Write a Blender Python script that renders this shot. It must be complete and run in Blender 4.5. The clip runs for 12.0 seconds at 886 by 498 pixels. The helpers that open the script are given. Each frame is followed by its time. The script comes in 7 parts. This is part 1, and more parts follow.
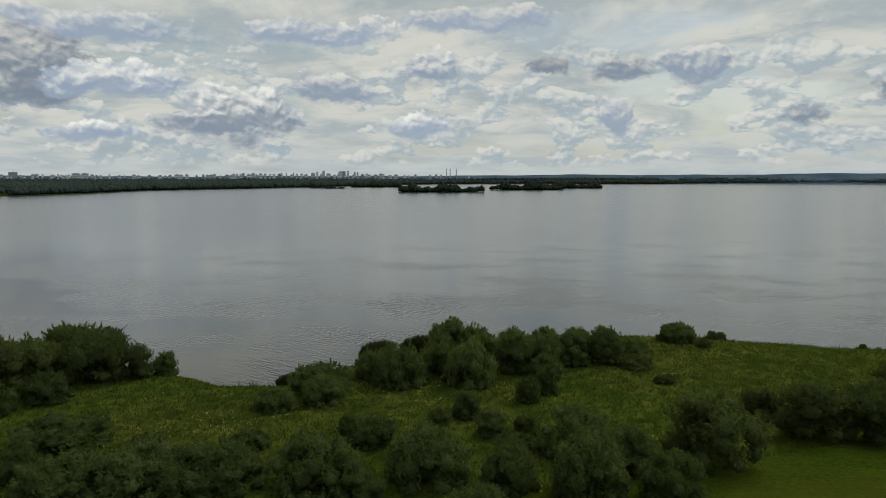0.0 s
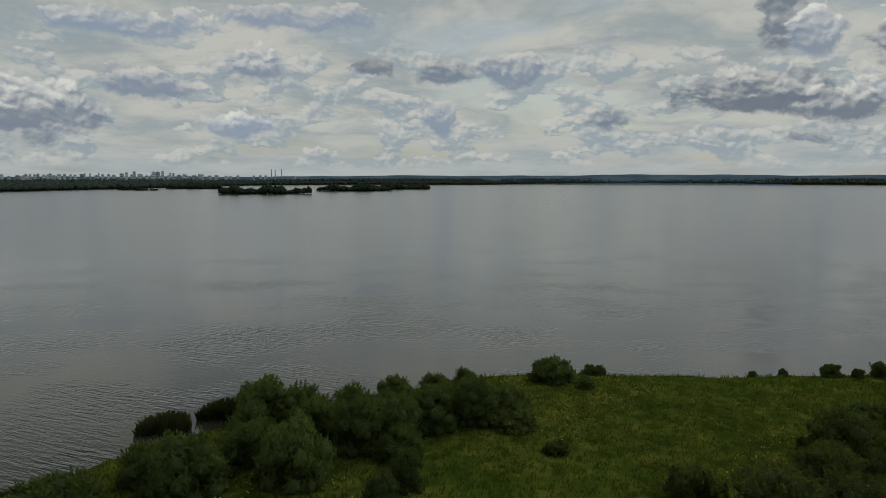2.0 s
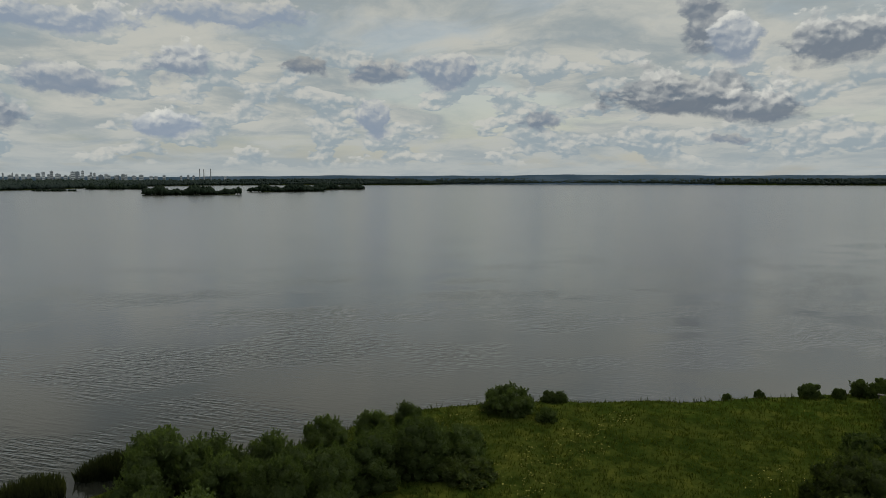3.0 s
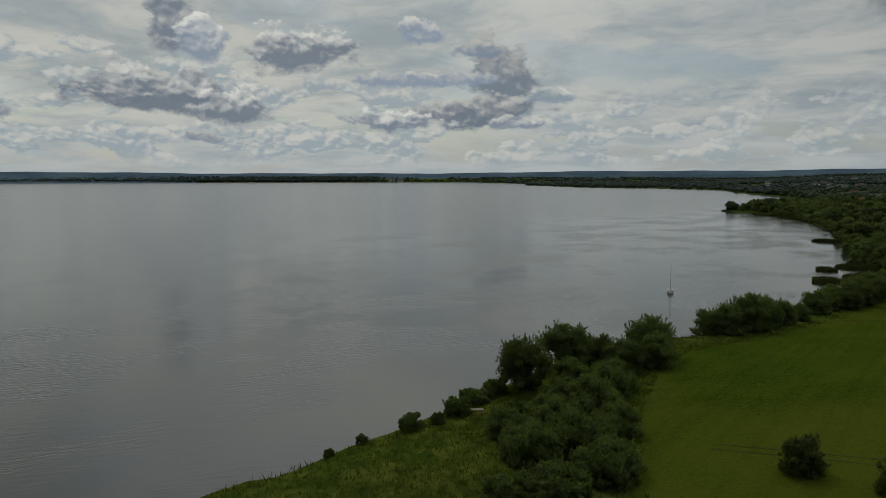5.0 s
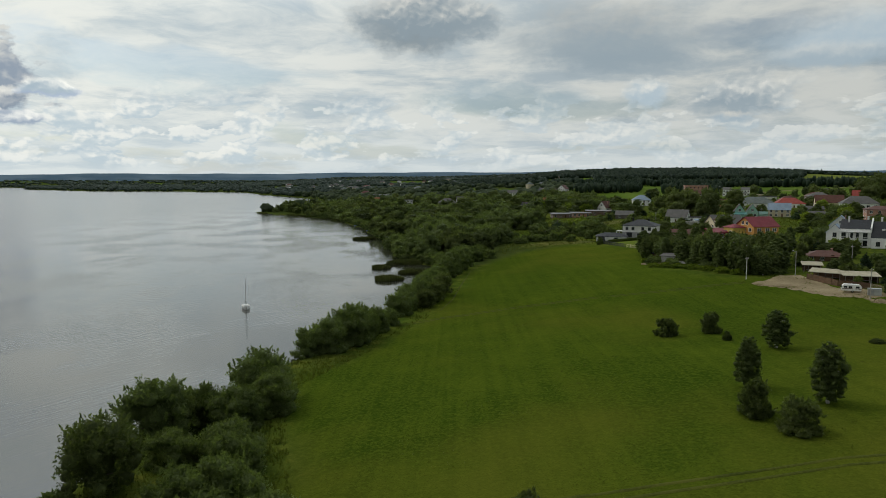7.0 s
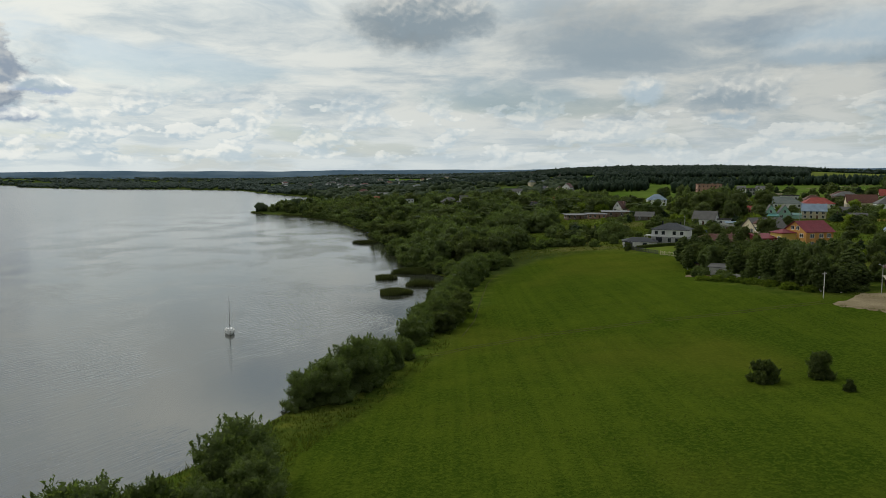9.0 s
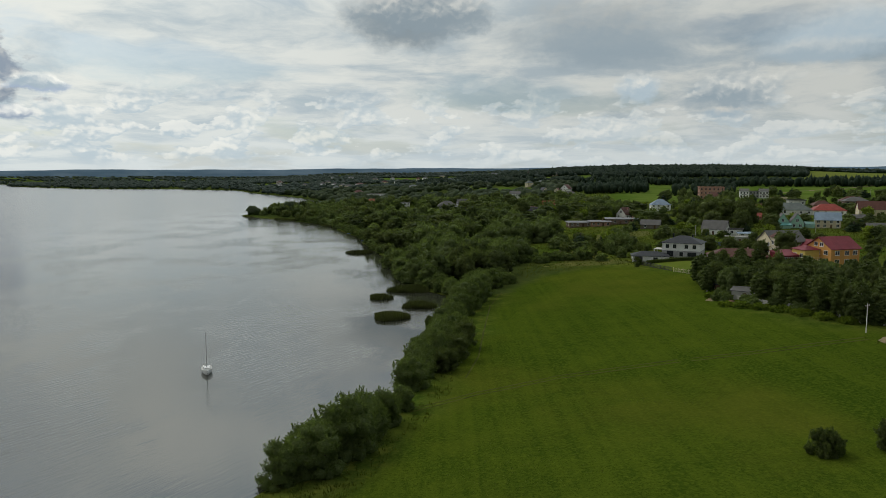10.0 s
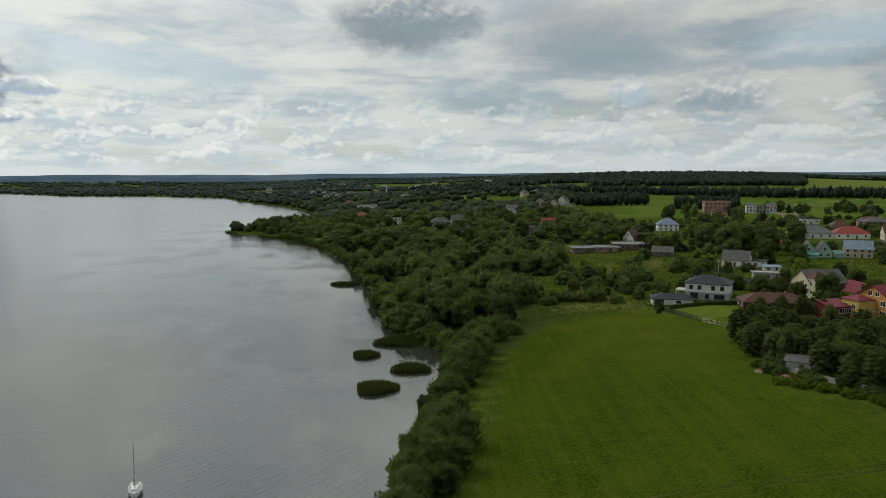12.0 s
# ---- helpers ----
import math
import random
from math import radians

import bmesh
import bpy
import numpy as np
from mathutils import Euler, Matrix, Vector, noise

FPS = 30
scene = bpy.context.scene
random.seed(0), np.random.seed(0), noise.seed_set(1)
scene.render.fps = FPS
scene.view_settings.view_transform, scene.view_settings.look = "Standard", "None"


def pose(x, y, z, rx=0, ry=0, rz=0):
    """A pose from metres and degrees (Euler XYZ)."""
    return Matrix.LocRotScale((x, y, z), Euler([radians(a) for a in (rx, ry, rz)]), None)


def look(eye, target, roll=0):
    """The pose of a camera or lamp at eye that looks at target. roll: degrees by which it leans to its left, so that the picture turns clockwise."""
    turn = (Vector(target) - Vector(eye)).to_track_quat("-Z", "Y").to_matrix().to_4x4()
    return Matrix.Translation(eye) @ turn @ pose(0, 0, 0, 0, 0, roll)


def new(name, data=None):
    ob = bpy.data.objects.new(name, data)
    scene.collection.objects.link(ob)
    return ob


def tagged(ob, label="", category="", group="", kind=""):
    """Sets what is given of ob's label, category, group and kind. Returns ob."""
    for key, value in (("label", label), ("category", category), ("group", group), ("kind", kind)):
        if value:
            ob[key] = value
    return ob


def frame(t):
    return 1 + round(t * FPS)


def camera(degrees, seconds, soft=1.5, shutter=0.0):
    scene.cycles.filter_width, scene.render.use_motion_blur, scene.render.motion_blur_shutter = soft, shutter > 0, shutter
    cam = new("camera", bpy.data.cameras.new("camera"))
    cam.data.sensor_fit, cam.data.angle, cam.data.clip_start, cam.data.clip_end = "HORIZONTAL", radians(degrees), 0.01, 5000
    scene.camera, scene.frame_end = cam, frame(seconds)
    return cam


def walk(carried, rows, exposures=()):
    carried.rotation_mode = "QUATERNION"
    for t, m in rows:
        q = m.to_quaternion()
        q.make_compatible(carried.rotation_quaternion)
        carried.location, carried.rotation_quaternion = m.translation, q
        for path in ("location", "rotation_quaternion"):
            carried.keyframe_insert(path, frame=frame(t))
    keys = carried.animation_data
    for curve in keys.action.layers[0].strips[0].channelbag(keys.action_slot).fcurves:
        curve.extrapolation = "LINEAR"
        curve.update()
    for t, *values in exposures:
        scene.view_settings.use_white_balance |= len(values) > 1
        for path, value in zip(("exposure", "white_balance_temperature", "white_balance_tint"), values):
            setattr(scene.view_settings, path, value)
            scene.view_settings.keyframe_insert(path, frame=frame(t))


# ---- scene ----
cam = camera(64.24, 12.0, soft=0.75)
PATH = [
    (0, pose(128.95, -121.88, 38.76, 84.213, 0.000, 98.085)),
    (0.5, pose(119.85, -122.71, 38.98, 84.223, 0.000, 94.338)),
    (1, pose(109.98, -123.63, 39.05, 84.237, 0.000, 89.812)),
    (1.5, pose(100.25, -124.31, 39.21, 84.278, 0.000, 85.983)),
    (2, pose(90.60, -124.67, 39.34, 84.274, 0.000, 84.238)),
    (2.5, pose(81.17, -124.61, 39.46, 84.296, 0.000, 82.863)),
    (2.7, pose(77.36, -124.12, 39.58, 84.286, 0.000, 81.674)),
    (4.3, pose(46.55, -119.25, 39.52, 84.241, 0.000, 55.968)),
    (4.6, pose(40.80, -117.84, 39.62, 84.181, 0.000, 48.499)),
    (5, pose(33.39, -115.15, 39.62, 84.103, 0.000, 38.531)),
    (5.5, pose(25.52, -109.99, 39.39, 84.195, 0.000, 26.339)),
    (6, pose(18.77, -104.08, 39.24, 84.245, 0.000, 14.039)),
    (6.5, pose(13.35, -97.24, 38.98, 84.324, 0.000, 1.897)),
    (7, pose(9.55, -89.00, 38.75, 84.350, 0.000, 1.219)),
    (7.2, pose(8.60, -85.79, 38.73, 84.352, 0.000, 1.284)),
    (8.8, pose(3.19, -59.01, 38.89, 84.310, 0.000, 0.979)),
    (9, pose(2.76, -55.44, 39.45, 84.151, 0.000, 0.965)),
    (9.5, pose(1.93, -46.21, 42.00, 84.007, 0.000, 0.820)),
    (10, pose(1.13, -36.78, 44.78, 83.962, 0.000, 0.598)),
    (10.5, pose(0.63, -27.70, 47.25, 84.039, 0.000, 0.441)),
    (11, pose(0.33, -18.44, 50.08, 84.100, 0.000, 0.264)),
    (11.5, pose(0.24, -9.26, 52.75, 84.179, 0.000, 0.170)),
    (12, pose(0.00, 0.00, 55.30, 84.255, 0.000, 0.000)),
]
EXPOSURES = [(0.0, -0.25), (1.0, -0.46), (1.5, -0.6), (2.7, -0.58), (4.5, -0.56), (5.0, -0.6), (5.5, -0.65), (6.0, -0.32), (6.5, 0.05), (7.2, 0.2), (9.0, 0.17), (12.0, 0.13)]
walk(cam, PATH, EXPOSURES)


# ---- light: one soft sun behind thin cloud, and a broken sky ----
SUN_AZ, SUN_EL = 62.0, 48.0      # degrees left of +Y, degrees up

world = bpy.data.worlds.new("cloudy_sky")
scene.world = world
world.use_nodes = True
wt = world.node_tree
wt.nodes.clear()


class Graph:
    """Small helper to write node sums as calls."""

    def __init__(self, tree):
        self.t = tree

    def node(self, kind, props=(), **inputs):
        n = self.t.nodes.new(kind)
        for k, v in props:
            if k == "operation":
                n.operation = v
            elif k == "blend_type":
                n.blend_type = v
            elif k == "data_type":
                n.data_type = v
            elif k == "noise_dimensions":
                n.noise_dimensions = v
            elif k == "interpolation_type":
                n.interpolation_type = v
            elif k == "attribute_name":
                n.attribute_name = v
            elif k == "feature":
                n.feature = v
        for k, v in inputs.items():
            self.put(n, k, v)
        return n

    def put(self, n, key, v):
        key = key.replace("_", " ")
        sock = n.inputs[int(key[1:])] if key[0] == "i" and key[1:].isdigit() else n.inputs[key]
        if isinstance(v, bpy.types.NodeSocket):
            self.t.links.new(v, sock)
        elif isinstance(v, (tuple, list)) and len(v) == 3 and sock.type == "RGBA":
            sock.default_value = (*v, 1)
        else:
            sock.default_value = v

    def math(self, op, a, b=0.0, c=0.0, clamp=False):
        n = self.node("ShaderNodeMath", (("operation", op),), i0=a, i1=b, i2=c)
        n.use_clamp = clamp
        return n.outputs[0]

    def vec(self, op, a, b=(0, 0, 0)):
        n = self.node("ShaderNodeVectorMath", (("operation", op),), i0=a, i1=b)
        return n.outputs["Value"] if op in ("LENGTH", "DOT_PRODUCT") else n.outputs[0]

    def noise(self, v, scale, detail=4.0, rough=0.5, dim="3D"):
        n = self.node("ShaderNodeTexNoise", (("noise_dimensions", dim),), Vector=v, Scale=scale, Detail=detail, Roughness=rough)
        return n.outputs[0]

    def noise_col(self, v, scale, detail=4.0, rough=0.5, dim="3D"):
        n = self.node("ShaderNodeTexNoise", (("noise_dimensions", dim),), Vector=v, Scale=scale, Detail=detail, Roughness=rough)
        return n.outputs[1]

    def step(self, v, lo, hi, a=0.0, b=1.0):
        n = self.node("ShaderNodeMapRange", (("interpolation_type", "SMOOTHSTEP"),), Value=v, i1=lo, i2=hi, i3=a, i4=b)
        return n.outputs[0]

    def mix(self, f, a, b, how="MIX"):
        n = self.t.nodes.new("ShaderNodeMix")
        n.data_type, n.blend_type = "RGBA", how
        for sock, v in ((n.inputs[0], f), (n.inputs[6], a), (n.inputs[7], b)):
            if isinstance(v, bpy.types.NodeSocket):
                self.t.links.new(v, sock)
            else:
                sock.default_value = (*v, 1) if isinstance(v, tuple) and len(v) == 3 else v
        return n.outputs[2]

    def xyz(self, x, y, z):
        return self.node("ShaderNodeCombineXYZ", (), i0=x, i1=y, i2=z).outputs[0]

    def split(self, v):
        return self.node("ShaderNodeSeparateXYZ", (), i0=v).outputs


def build_sky():
    g = Graph(wt)
    d = g.node("ShaderNodeTexCoord").outputs["Generated"]
    dx, dy, dz = g.split(d)
    sky = g.node("ShaderNodeTexSky")
    sky.sky_type, sky.sun_disc = "NISHITA", False
    sky.sun_elevation, sky.sun_rotation = radians(SUN_EL), radians(-SUN_AZ)
    sky.air_density, sky.dust_density = 1.0, 1.5
    blue = g.mix(1.0, sky.outputs[0], (0.084, 0.088, 0.086), "MULTIPLY")

    # azimuth and elevation in degrees, folded by fine noise so that cloud edges curl
    az = g.math("MULTIPLY", g.math("ARCTAN2", g.math("MULTIPLY", dx, -1.0), dy), 57.2958)
    el = g.math("MULTIPLY", g.math("ARCSINE", dz), 57.2958)
    up = g.math("MAXIMUM", dz, 0.0)
    # a flat cloud deck seen in perspective: soft sheets with thin places
    k = g.math("DIVIDE", 1.0, g.math("ADD", up, 0.15))
    deck = g.xyz(g.math("MULTIPLY", dx, k), g.math("MULTIPLY", dy, k), 0.0)
    fold = g.vec("MULTIPLY", g.vec("SUBTRACT", g.noise_col(deck, 0.8, 4.0, 0.55), (0.5, 0.5, 0.5)), (0.8, 0.8, 0.0))
    deck = g.vec("ADD", deck, fold)
    veil = g.noise(g.vec("ADD", deck, (7.3, 2.1, 0.0)), 1.6, 9.0, 0.62)
    sheet = g.mix(g.step(veil, 0.35, 0.61), (0.425, 0.50, 0.54), (0.70, 0.725, 0.69))
    gap = g.step(g.noise(g.vec("ADD", deck, (-3.1, 5.2, 0.0)), 0.9, 6.0, 0.55), 0.37, 0.50)
    col = g.mix(g.math("ADD", g.math("MULTIPLY", gap, 0.60), 0.40), blue, sheet)
    warm = g.step(az, 10.0, 60.0)
    col = g.mix(g.math("MULTIPLY", warm, 0.5), col, g.mix(1.0, col, (1.05, 1.0, 0.92), "MULTIPLY"))
    # thinner light cloud in the west, a greyer sheet in the north
    dim = g.step(az, -32.0, 40.0, 0.67, 1.0)
    col = g.mix(1.0, col, g.xyz(dim, dim, dim), "MULTIPLY")
    # an overcast sky is brighter overhead, and here towards the north-east
    lean = g.math("MAXIMUM", g.math("ADD", 0.05, g.math("ADD", g.math("MULTIPLY", dx, 0.5), g.math("MULTIPLY", dy, 1.8))), -0.72)
    gain = g.math("ADD", 1.0, g.math("MULTIPLY", g.math("MULTIPLY", lean, g.step(el, 11.0, 31.0)), 1.0))
    col = g.mix(1.0, col, g.xyz(gain, gain, gain), "MULTIPLY")
    # pale band low over the horizon
    band = g.step(el, -0.5, 6.0, 1.0, 0.0)
    col = g.mix(g.math("MULTIPLY", band, 0.65), col, (0.52, 0.585, 0.61))

    # heaped cloud: round puffs on puffs, curled by noise
    place = g.xyz(az, el, 0.0)
    wob = g.vec("SUBTRACT", g.noise_col(place, 0.45, 11.0, 0.64), (0.5, 0.5, 0.5))
    coarse = g.vec("SUBTRACT", g.noise_col(g.xyz(az, el, 3.0), 0.06, 3.0, 0.5), (0.5, 0.5, 0.5))
    spot = g.vec("ADD", place, g.vec("ADD", g.vec("MULTIPLY", wob, (2.0, 1.5, 0.0)), g.vec("MULTIPLY", coarse, (3.5, 1.6, 0.0))))

    def puffs(p):
        big = g.node("ShaderNodeTexVoronoi", (("feature", "SMOOTH_F1"),), Vector=p, Scale=0.50, Smoothness=0.25).outputs[0]
        small = g.node("ShaderNodeTexVoronoi", (("feature", "SMOOTH_F1"),), Vector=p, Scale=1.35, Smoothness=0.25).outputs[0]
        fine = g.node("ShaderNodeTexVoronoi", (("feature", "SMOOTH_F1"),), Vector=p, Scale=3.1, Smoothness=0.3).outputs[0]
        return g.math("ADD", g.math("MULTIPLY", big, -0.60), g.math("ADD", g.math("MULTIPLY", small, -0.32), g.math("MULTIPLY", fine, -0.22)))

    squat = g.vec("MULTIPLY", spot, (0.62, 1.0, 1.0))
    puff = puffs(squat)
    relief = g.math("MULTIPLY", g.math("SUBTRACT", puff, puffs(g.vec("ADD", squat, (0.14, 0.34, 0.0)))), 4.2)
    puff = g.math("MULTIPLY", g.math("ADD", puff, 0.46), 0.9)

    # banks of small cumulus, dense towards the horizon and in the west
    flat = g.xyz(g.math("MULTIPLY", az, 0.20), g.math("MULTIPLY", el, 0.52), 0.0)
    heap = g.math("ADD", g.noise(flat, 1.0, 4.0, 0.5), g.math("MULTIPLY", puff, 0.22))
    under = g.noise(g.vec("ADD", flat, (0.05, 0.30, 0.0)), 1.0, 4.0, 0.5)
    top = g.math("ADD", g.math("MULTIPLY", g.step(az, 30.0, 70.0), 4.0), 7.0)
    low = g.math("MULTIPLY", g.step(el, 0.4, 1.8), g.step(g.math("SUBTRACT", el, top), -2.5, 1.0, 1.0, 0.0))
    m = g.math("MULTIPLY", g.step(heap, 0.46, 0.50), low)
    lit = g.step(g.math("ADD", g.math("MULTIPLY", relief, 0.6), g.math("MULTIPLY", g.math("SUBTRACT", heap, under), 4.0)), -0.5, 0.75)
    col = g.mix(g.math("MULTIPLY", m, g.step(az, -25.0, 55.0, 0.34, 0.85)), col, g.mix(lit, (0.40, 0.49, 0.545), (0.77, 0.775, 0.725)))

    ragged = g.math("MULTIPLY", g.math("SUBTRACT", g.noise(g.xyz(g.math("MULTIPLY", az, 0.22), g.math("MULTIPLY", el, 0.42), 5.0), 1.0, 7.0, 0.6), 0.47), 2.2)

    # the large clouds that stand out, each with a lit crest and a flat grey base
    def cloud(col, a, e, w, h, dark, light, soft=0.17):
        rel = g.vec("MULTIPLY", g.vec("SUBTRACT", spot, (a, e, 0)), (1.0 / w, 1.0 / h, 0.0))
        height = g.split(rel)[1]
        r = g.math("SUBTRACT", g.vec("LENGTH", rel), g.math("MULTIPLY", puff, 0.9 if soft < 0.5 else 0.35))
        r = g.math("ADD", g.math("SUBTRACT", r, g.math("MULTIPLY", g.math("MINIMUM", height, 0.0), 0.3)), g.math("MULTIPLY", ragged, 0.75 if soft < 0.4 else 0.35))
        inner = g.step(height, -0.6, 0.3, 0.52, 1.0 - soft)
        mask = g.step(r, inner, 1.0 + soft * 0.2, 0.88, 0.0)
        t = g.step(g.math("ADD", g.math("MULTIPLY", relief, 0.42 if soft < 0.5 else 0.12), g.math("MULTIPLY", height, 0.9)), -0.22, 1.1)
        blue_ = 1.34 if soft < 0.4 else 1.18
        tone = g.mix(t, (dark * 0.85, dark * 1.05, dark * blue_), (light * 1.08, light * 1.08, light * 1.0))
        return g.mix(mask, col, tone)

    col = cloud(col, 90.3, 8.4, 2.2, 1.1, 0.25, 0.51)
    col = cloud(col, 84.2, 8.0, 3.3, 1.3, 0.29, 0.64)
    col = cloud(col, 78.8, 8.2, 3.6, 2.1, 0.35, 0.74)
    col = cloud(col, 70.4, 4.2, 2.5, 1.5, 0.29, 0.70)
    col = cloud(col, 99.2, 8.2, 3.5, 2.0, 0.35, 0.85)
    col = cloud(col, 106.8, 6.6, 4.0, 1.7, 0.35, 0.77)
    col = cloud(col, 113.8, 4.0, 6.3, 3.2, 0.29, 0.92)
    col = cloud(col, 127.7, 7.3, 5.6, 5.0, 0.24, 0.66)
    col = cloud(col, 122.6, 10.5, 7.0, 1.7, 0.41, 0.77)
    col = cloud(col, 95.2, 11.8, 6.9, 1.6, 0.41, 0.70)
    col = cloud(col, 100.1, 4.0, 3.5, 1.4, 0.41, 0.95)
    col = cloud(col, 84.5, 4.6, 1.9, 2.0, 0.39, 0.77)
    col = cloud(col, 122.4, 6.6, 6.0, 2.1, 0.41, 0.95)
    col = cloud(col, 108.0, 11.0, 8.6, 1.5, 0.41, 0.79)
    col = cloud(col, 124.8, 3.1, 3.9, 1.1, 0.41, 0.95)
    col = cloud(col, 60.6, 6.2, 7.0, 2.9, 0.22, 0.86)
    col = cloud(col, 59.4, 11.3, 3.0, 4.2, 0.24, 0.80)
    col = cloud(col, 33.4, 7.6, 3.4, 3.6, 0.24, 0.55)
    col = cloud(col, 36.1, 4.9, 6.9, 1.9, 0.22, 0.66)
    col = cloud(col, 42.0, 4.3, 5.8, 1.2, 0.28, 0.95)
    col = cloud(col, 32.8, 4.1, 2.9, 1.0, 0.31, 0.83)
    col = cloud(col, 30.1, 6.0, 2.1, 0.8, 0.38, 0.95)
    col = cloud(col, 49.6, 9.5, 5.6, 2.7, 0.24, 0.88)
    col = cloud(col, 54.7, 5.2, 3.7, 2.0, 0.24, 0.88)
    col = cloud(col, 57.2, 3.1, 2.0, 0.8, 0.31, 0.57)
    col = cloud(col, 57.3, 10.0, 2.0, 2.6, 0.36, 0.95)
    col = cloud(col, 39.8, 7.6, 7.3, 1.0, 0.38, 0.70)
    col = cloud(col, 3.3, 12.0, 6.4, 3.4, 0.20, 0.45, 0.7)
    col = cloud(col, 39.9, 11.1, 3.0, 1.1, 0.38, 0.77)
    col = cloud(col, 35.6, 9.7, 2.6, 0.8, 0.33, 0.60)
    col = cloud(col, 2.4, 12.5, 7.8, 3.6, 0.27, 0.57, 0.46)
    col = cloud(col, -11.7, 10.4, 9.4, 3.8, 0.29, 0.40, 0.7)
    col = cloud(col, -20.9, 5.8, 5.4, 2.0, 0.29, 0.60, 0.46)
    col = cloud(col, -20.4, 4.5, 2.0, 0.6, 0.36, 0.48, 0.46)
    col = cloud(col, -14.4, 6.5, 2.6, 1.8, 0.42, 0.62, 0.46)
    col = cloud(col, 30.2, 6.3, 2.1, 0.8, 0.40, 0.77, 0.46)
    col = cloud(col, -28.5, 9.9, 7.2, 2.4, 0.42, 0.57, 0.7)
    col = cloud(col, -27.2, 8.5, 5.3, 1.2, 0.36, 0.55, 0.7)
    out = g.node("ShaderNodeOutputWorld")
    bg = g.node("ShaderNodeBackground", Color=col, Strength=SKY_GAIN)
    wt.links.new(bg.outputs[0], out.inputs[0])


SKY_GAIN = 1.04
build_sky()

sun_data = bpy.data.lights.new("sun", "SUN")
sun_data.energy, sun_data.angle, sun_data.color = 0.75, radians(14), (1.0, 0.95, 0.86)
sun = new("sun", sun_data)
_a, _e = radians(SUN_AZ), radians(SUN_EL)
sun.matrix_world = look((-math.sin(_a) * math.cos(_e) * 100, math.cos(_a) * math.cos(_e) * 100, math.sin(_e) * 100), (0, 0, 0))


# ---- materials ----
def material(name):
    m = bpy.data.materials.new(name)
    m.use_nodes = True
    t = m.node_tree
    return m, Graph(t), t.nodes["Principled BSDF"]


def bump(g, b, h, strength, dist):
    n = g.node("ShaderNodeBump", (), Strength=strength, Distance=dist, Height=h)
    g.t.links.new(n.outputs[0], b.inputs["Normal"])


def plain(name, c, rough=0.8, metal=0.0, scale=2.0, vary=0.25, relief=0.02):
    """A weathered solid colour: stains at two sizes and a fine relief."""
    m, g, b = material(name)
    p = g.node("ShaderNodeTexCoord").outputs["Object"]
    big = g.noise(p, scale * 0.3, 3)
    fine = g.noise(p, scale * 4, 5, 0.6)
    v = g.math("ADD", g.math("MULTIPLY", big, 0.6), g.math("MULTIPLY", fine, 0.4))
    rnd = g.node("ShaderNodeObjectInfo").outputs["Random"]
    v = g.math("ADD", v, g.math("MULTIPLY", g.math("SUBTRACT", rnd, 0.5), 0.3))
    lo = tuple(x * (1 - vary) for x in c)
    hi = tuple(min(1, x * (1 + vary)) for x in c)
    g.put(b, "Base Color", g.mix(g.step(v, 0.3, 0.7), lo, hi))
    g.put(b, "Roughness", rough)
    g.put(b, "Metallic", metal)
    g.put(b, "Specular IOR Level", 0.5 if rough < 0.5 else 0.2)
    if relief:
        bump(g, b, fine, 0.4, relief)
    return m


def leaf_mat(name, dark, light, fine=3.2):
    """Foliage: each leaf spray has its own tone, shade in the gaps between leaves is painted in by noise, and light
    passes through a little.
    """
    m, g, b = material(name)
    isl = g.node("ShaderNodeNewGeometry").outputs["Random Per Island"]
    rnd = g.node("ShaderNodeObjectInfo").outputs["Random"]
    p = g.node("ShaderNodeTexCoord").outputs["Object"]
    n = g.noise(p, 0.45, 3)
    gap_noise = g.noise(p, fine, 4, 0.7)
    v = g.math("ADD", g.math("MULTIPLY", isl, 0.45), g.math("MULTIPLY", n, 0.55))
    v = g.math("ADD", v, g.math("MULTIPLY", g.math("SUBTRACT", rnd, 0.5), 0.45), clamp=True)
    tone = g.node("ShaderNodeAttribute", (("attribute_name", "tone"),)).outputs["Fac"]
    v = g.math("ADD", v, tone, clamp=True)
    c = g.mix(v, dark, light)
    c = g.mix(g.step(gap_noise, 0.38, 0.58, 0.30, 0.0), c, tuple(x * 0.7 for x in dark))
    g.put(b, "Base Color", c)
    g.put(b, "Roughness", 0.7)
    g.put(b, "Specular IOR Level", 0.08)
    bump(g, b, gap_noise, 1.0, 0.4)
    tr = g.node("ShaderNodeBsdfTranslucent", (), Color=g.mix(1.0, c, (1.1, 1.2, 0.5), "MULTIPLY"))
    mx = g.node("ShaderNodeMixShader", (), i0=0.50, i1=b.outputs[0], i2=tr.outputs[0])
    g.t.links.new(mx.outputs[0], g.t.nodes["Material Output"].inputs[0])
    return m


LEAF_WILLOW = leaf_mat("willow_leaves", (0.081, 0.110, 0.039), (0.194, 0.245, 0.091))
LEAF_DARK = leaf_mat("alder_leaves", (0.068, 0.090, 0.033), (0.171, 0.205, 0.073))
LEAF_BIRCH = leaf_mat("birch_leaves", (0.068, 0.093, 0.034), (0.167, 0.208, 0.074))
LEAF_LIME = leaf_mat("fresh_leaves", (0.105, 0.155, 0.020), (0.24, 0.30, 0.05))
LEAF_PINE = leaf_mat("conifer_needles", (0.028, 0.05, 0.032), (0.07, 0.1, 0.06), 0.5)
# far leaves: distance haze is put into the colour as a pale blue tint
LEAF_FAR = leaf_mat("hazed_far_leaves", (0.058, 0.086, 0.076), (0.120, 0.155, 0.130), 0.2)
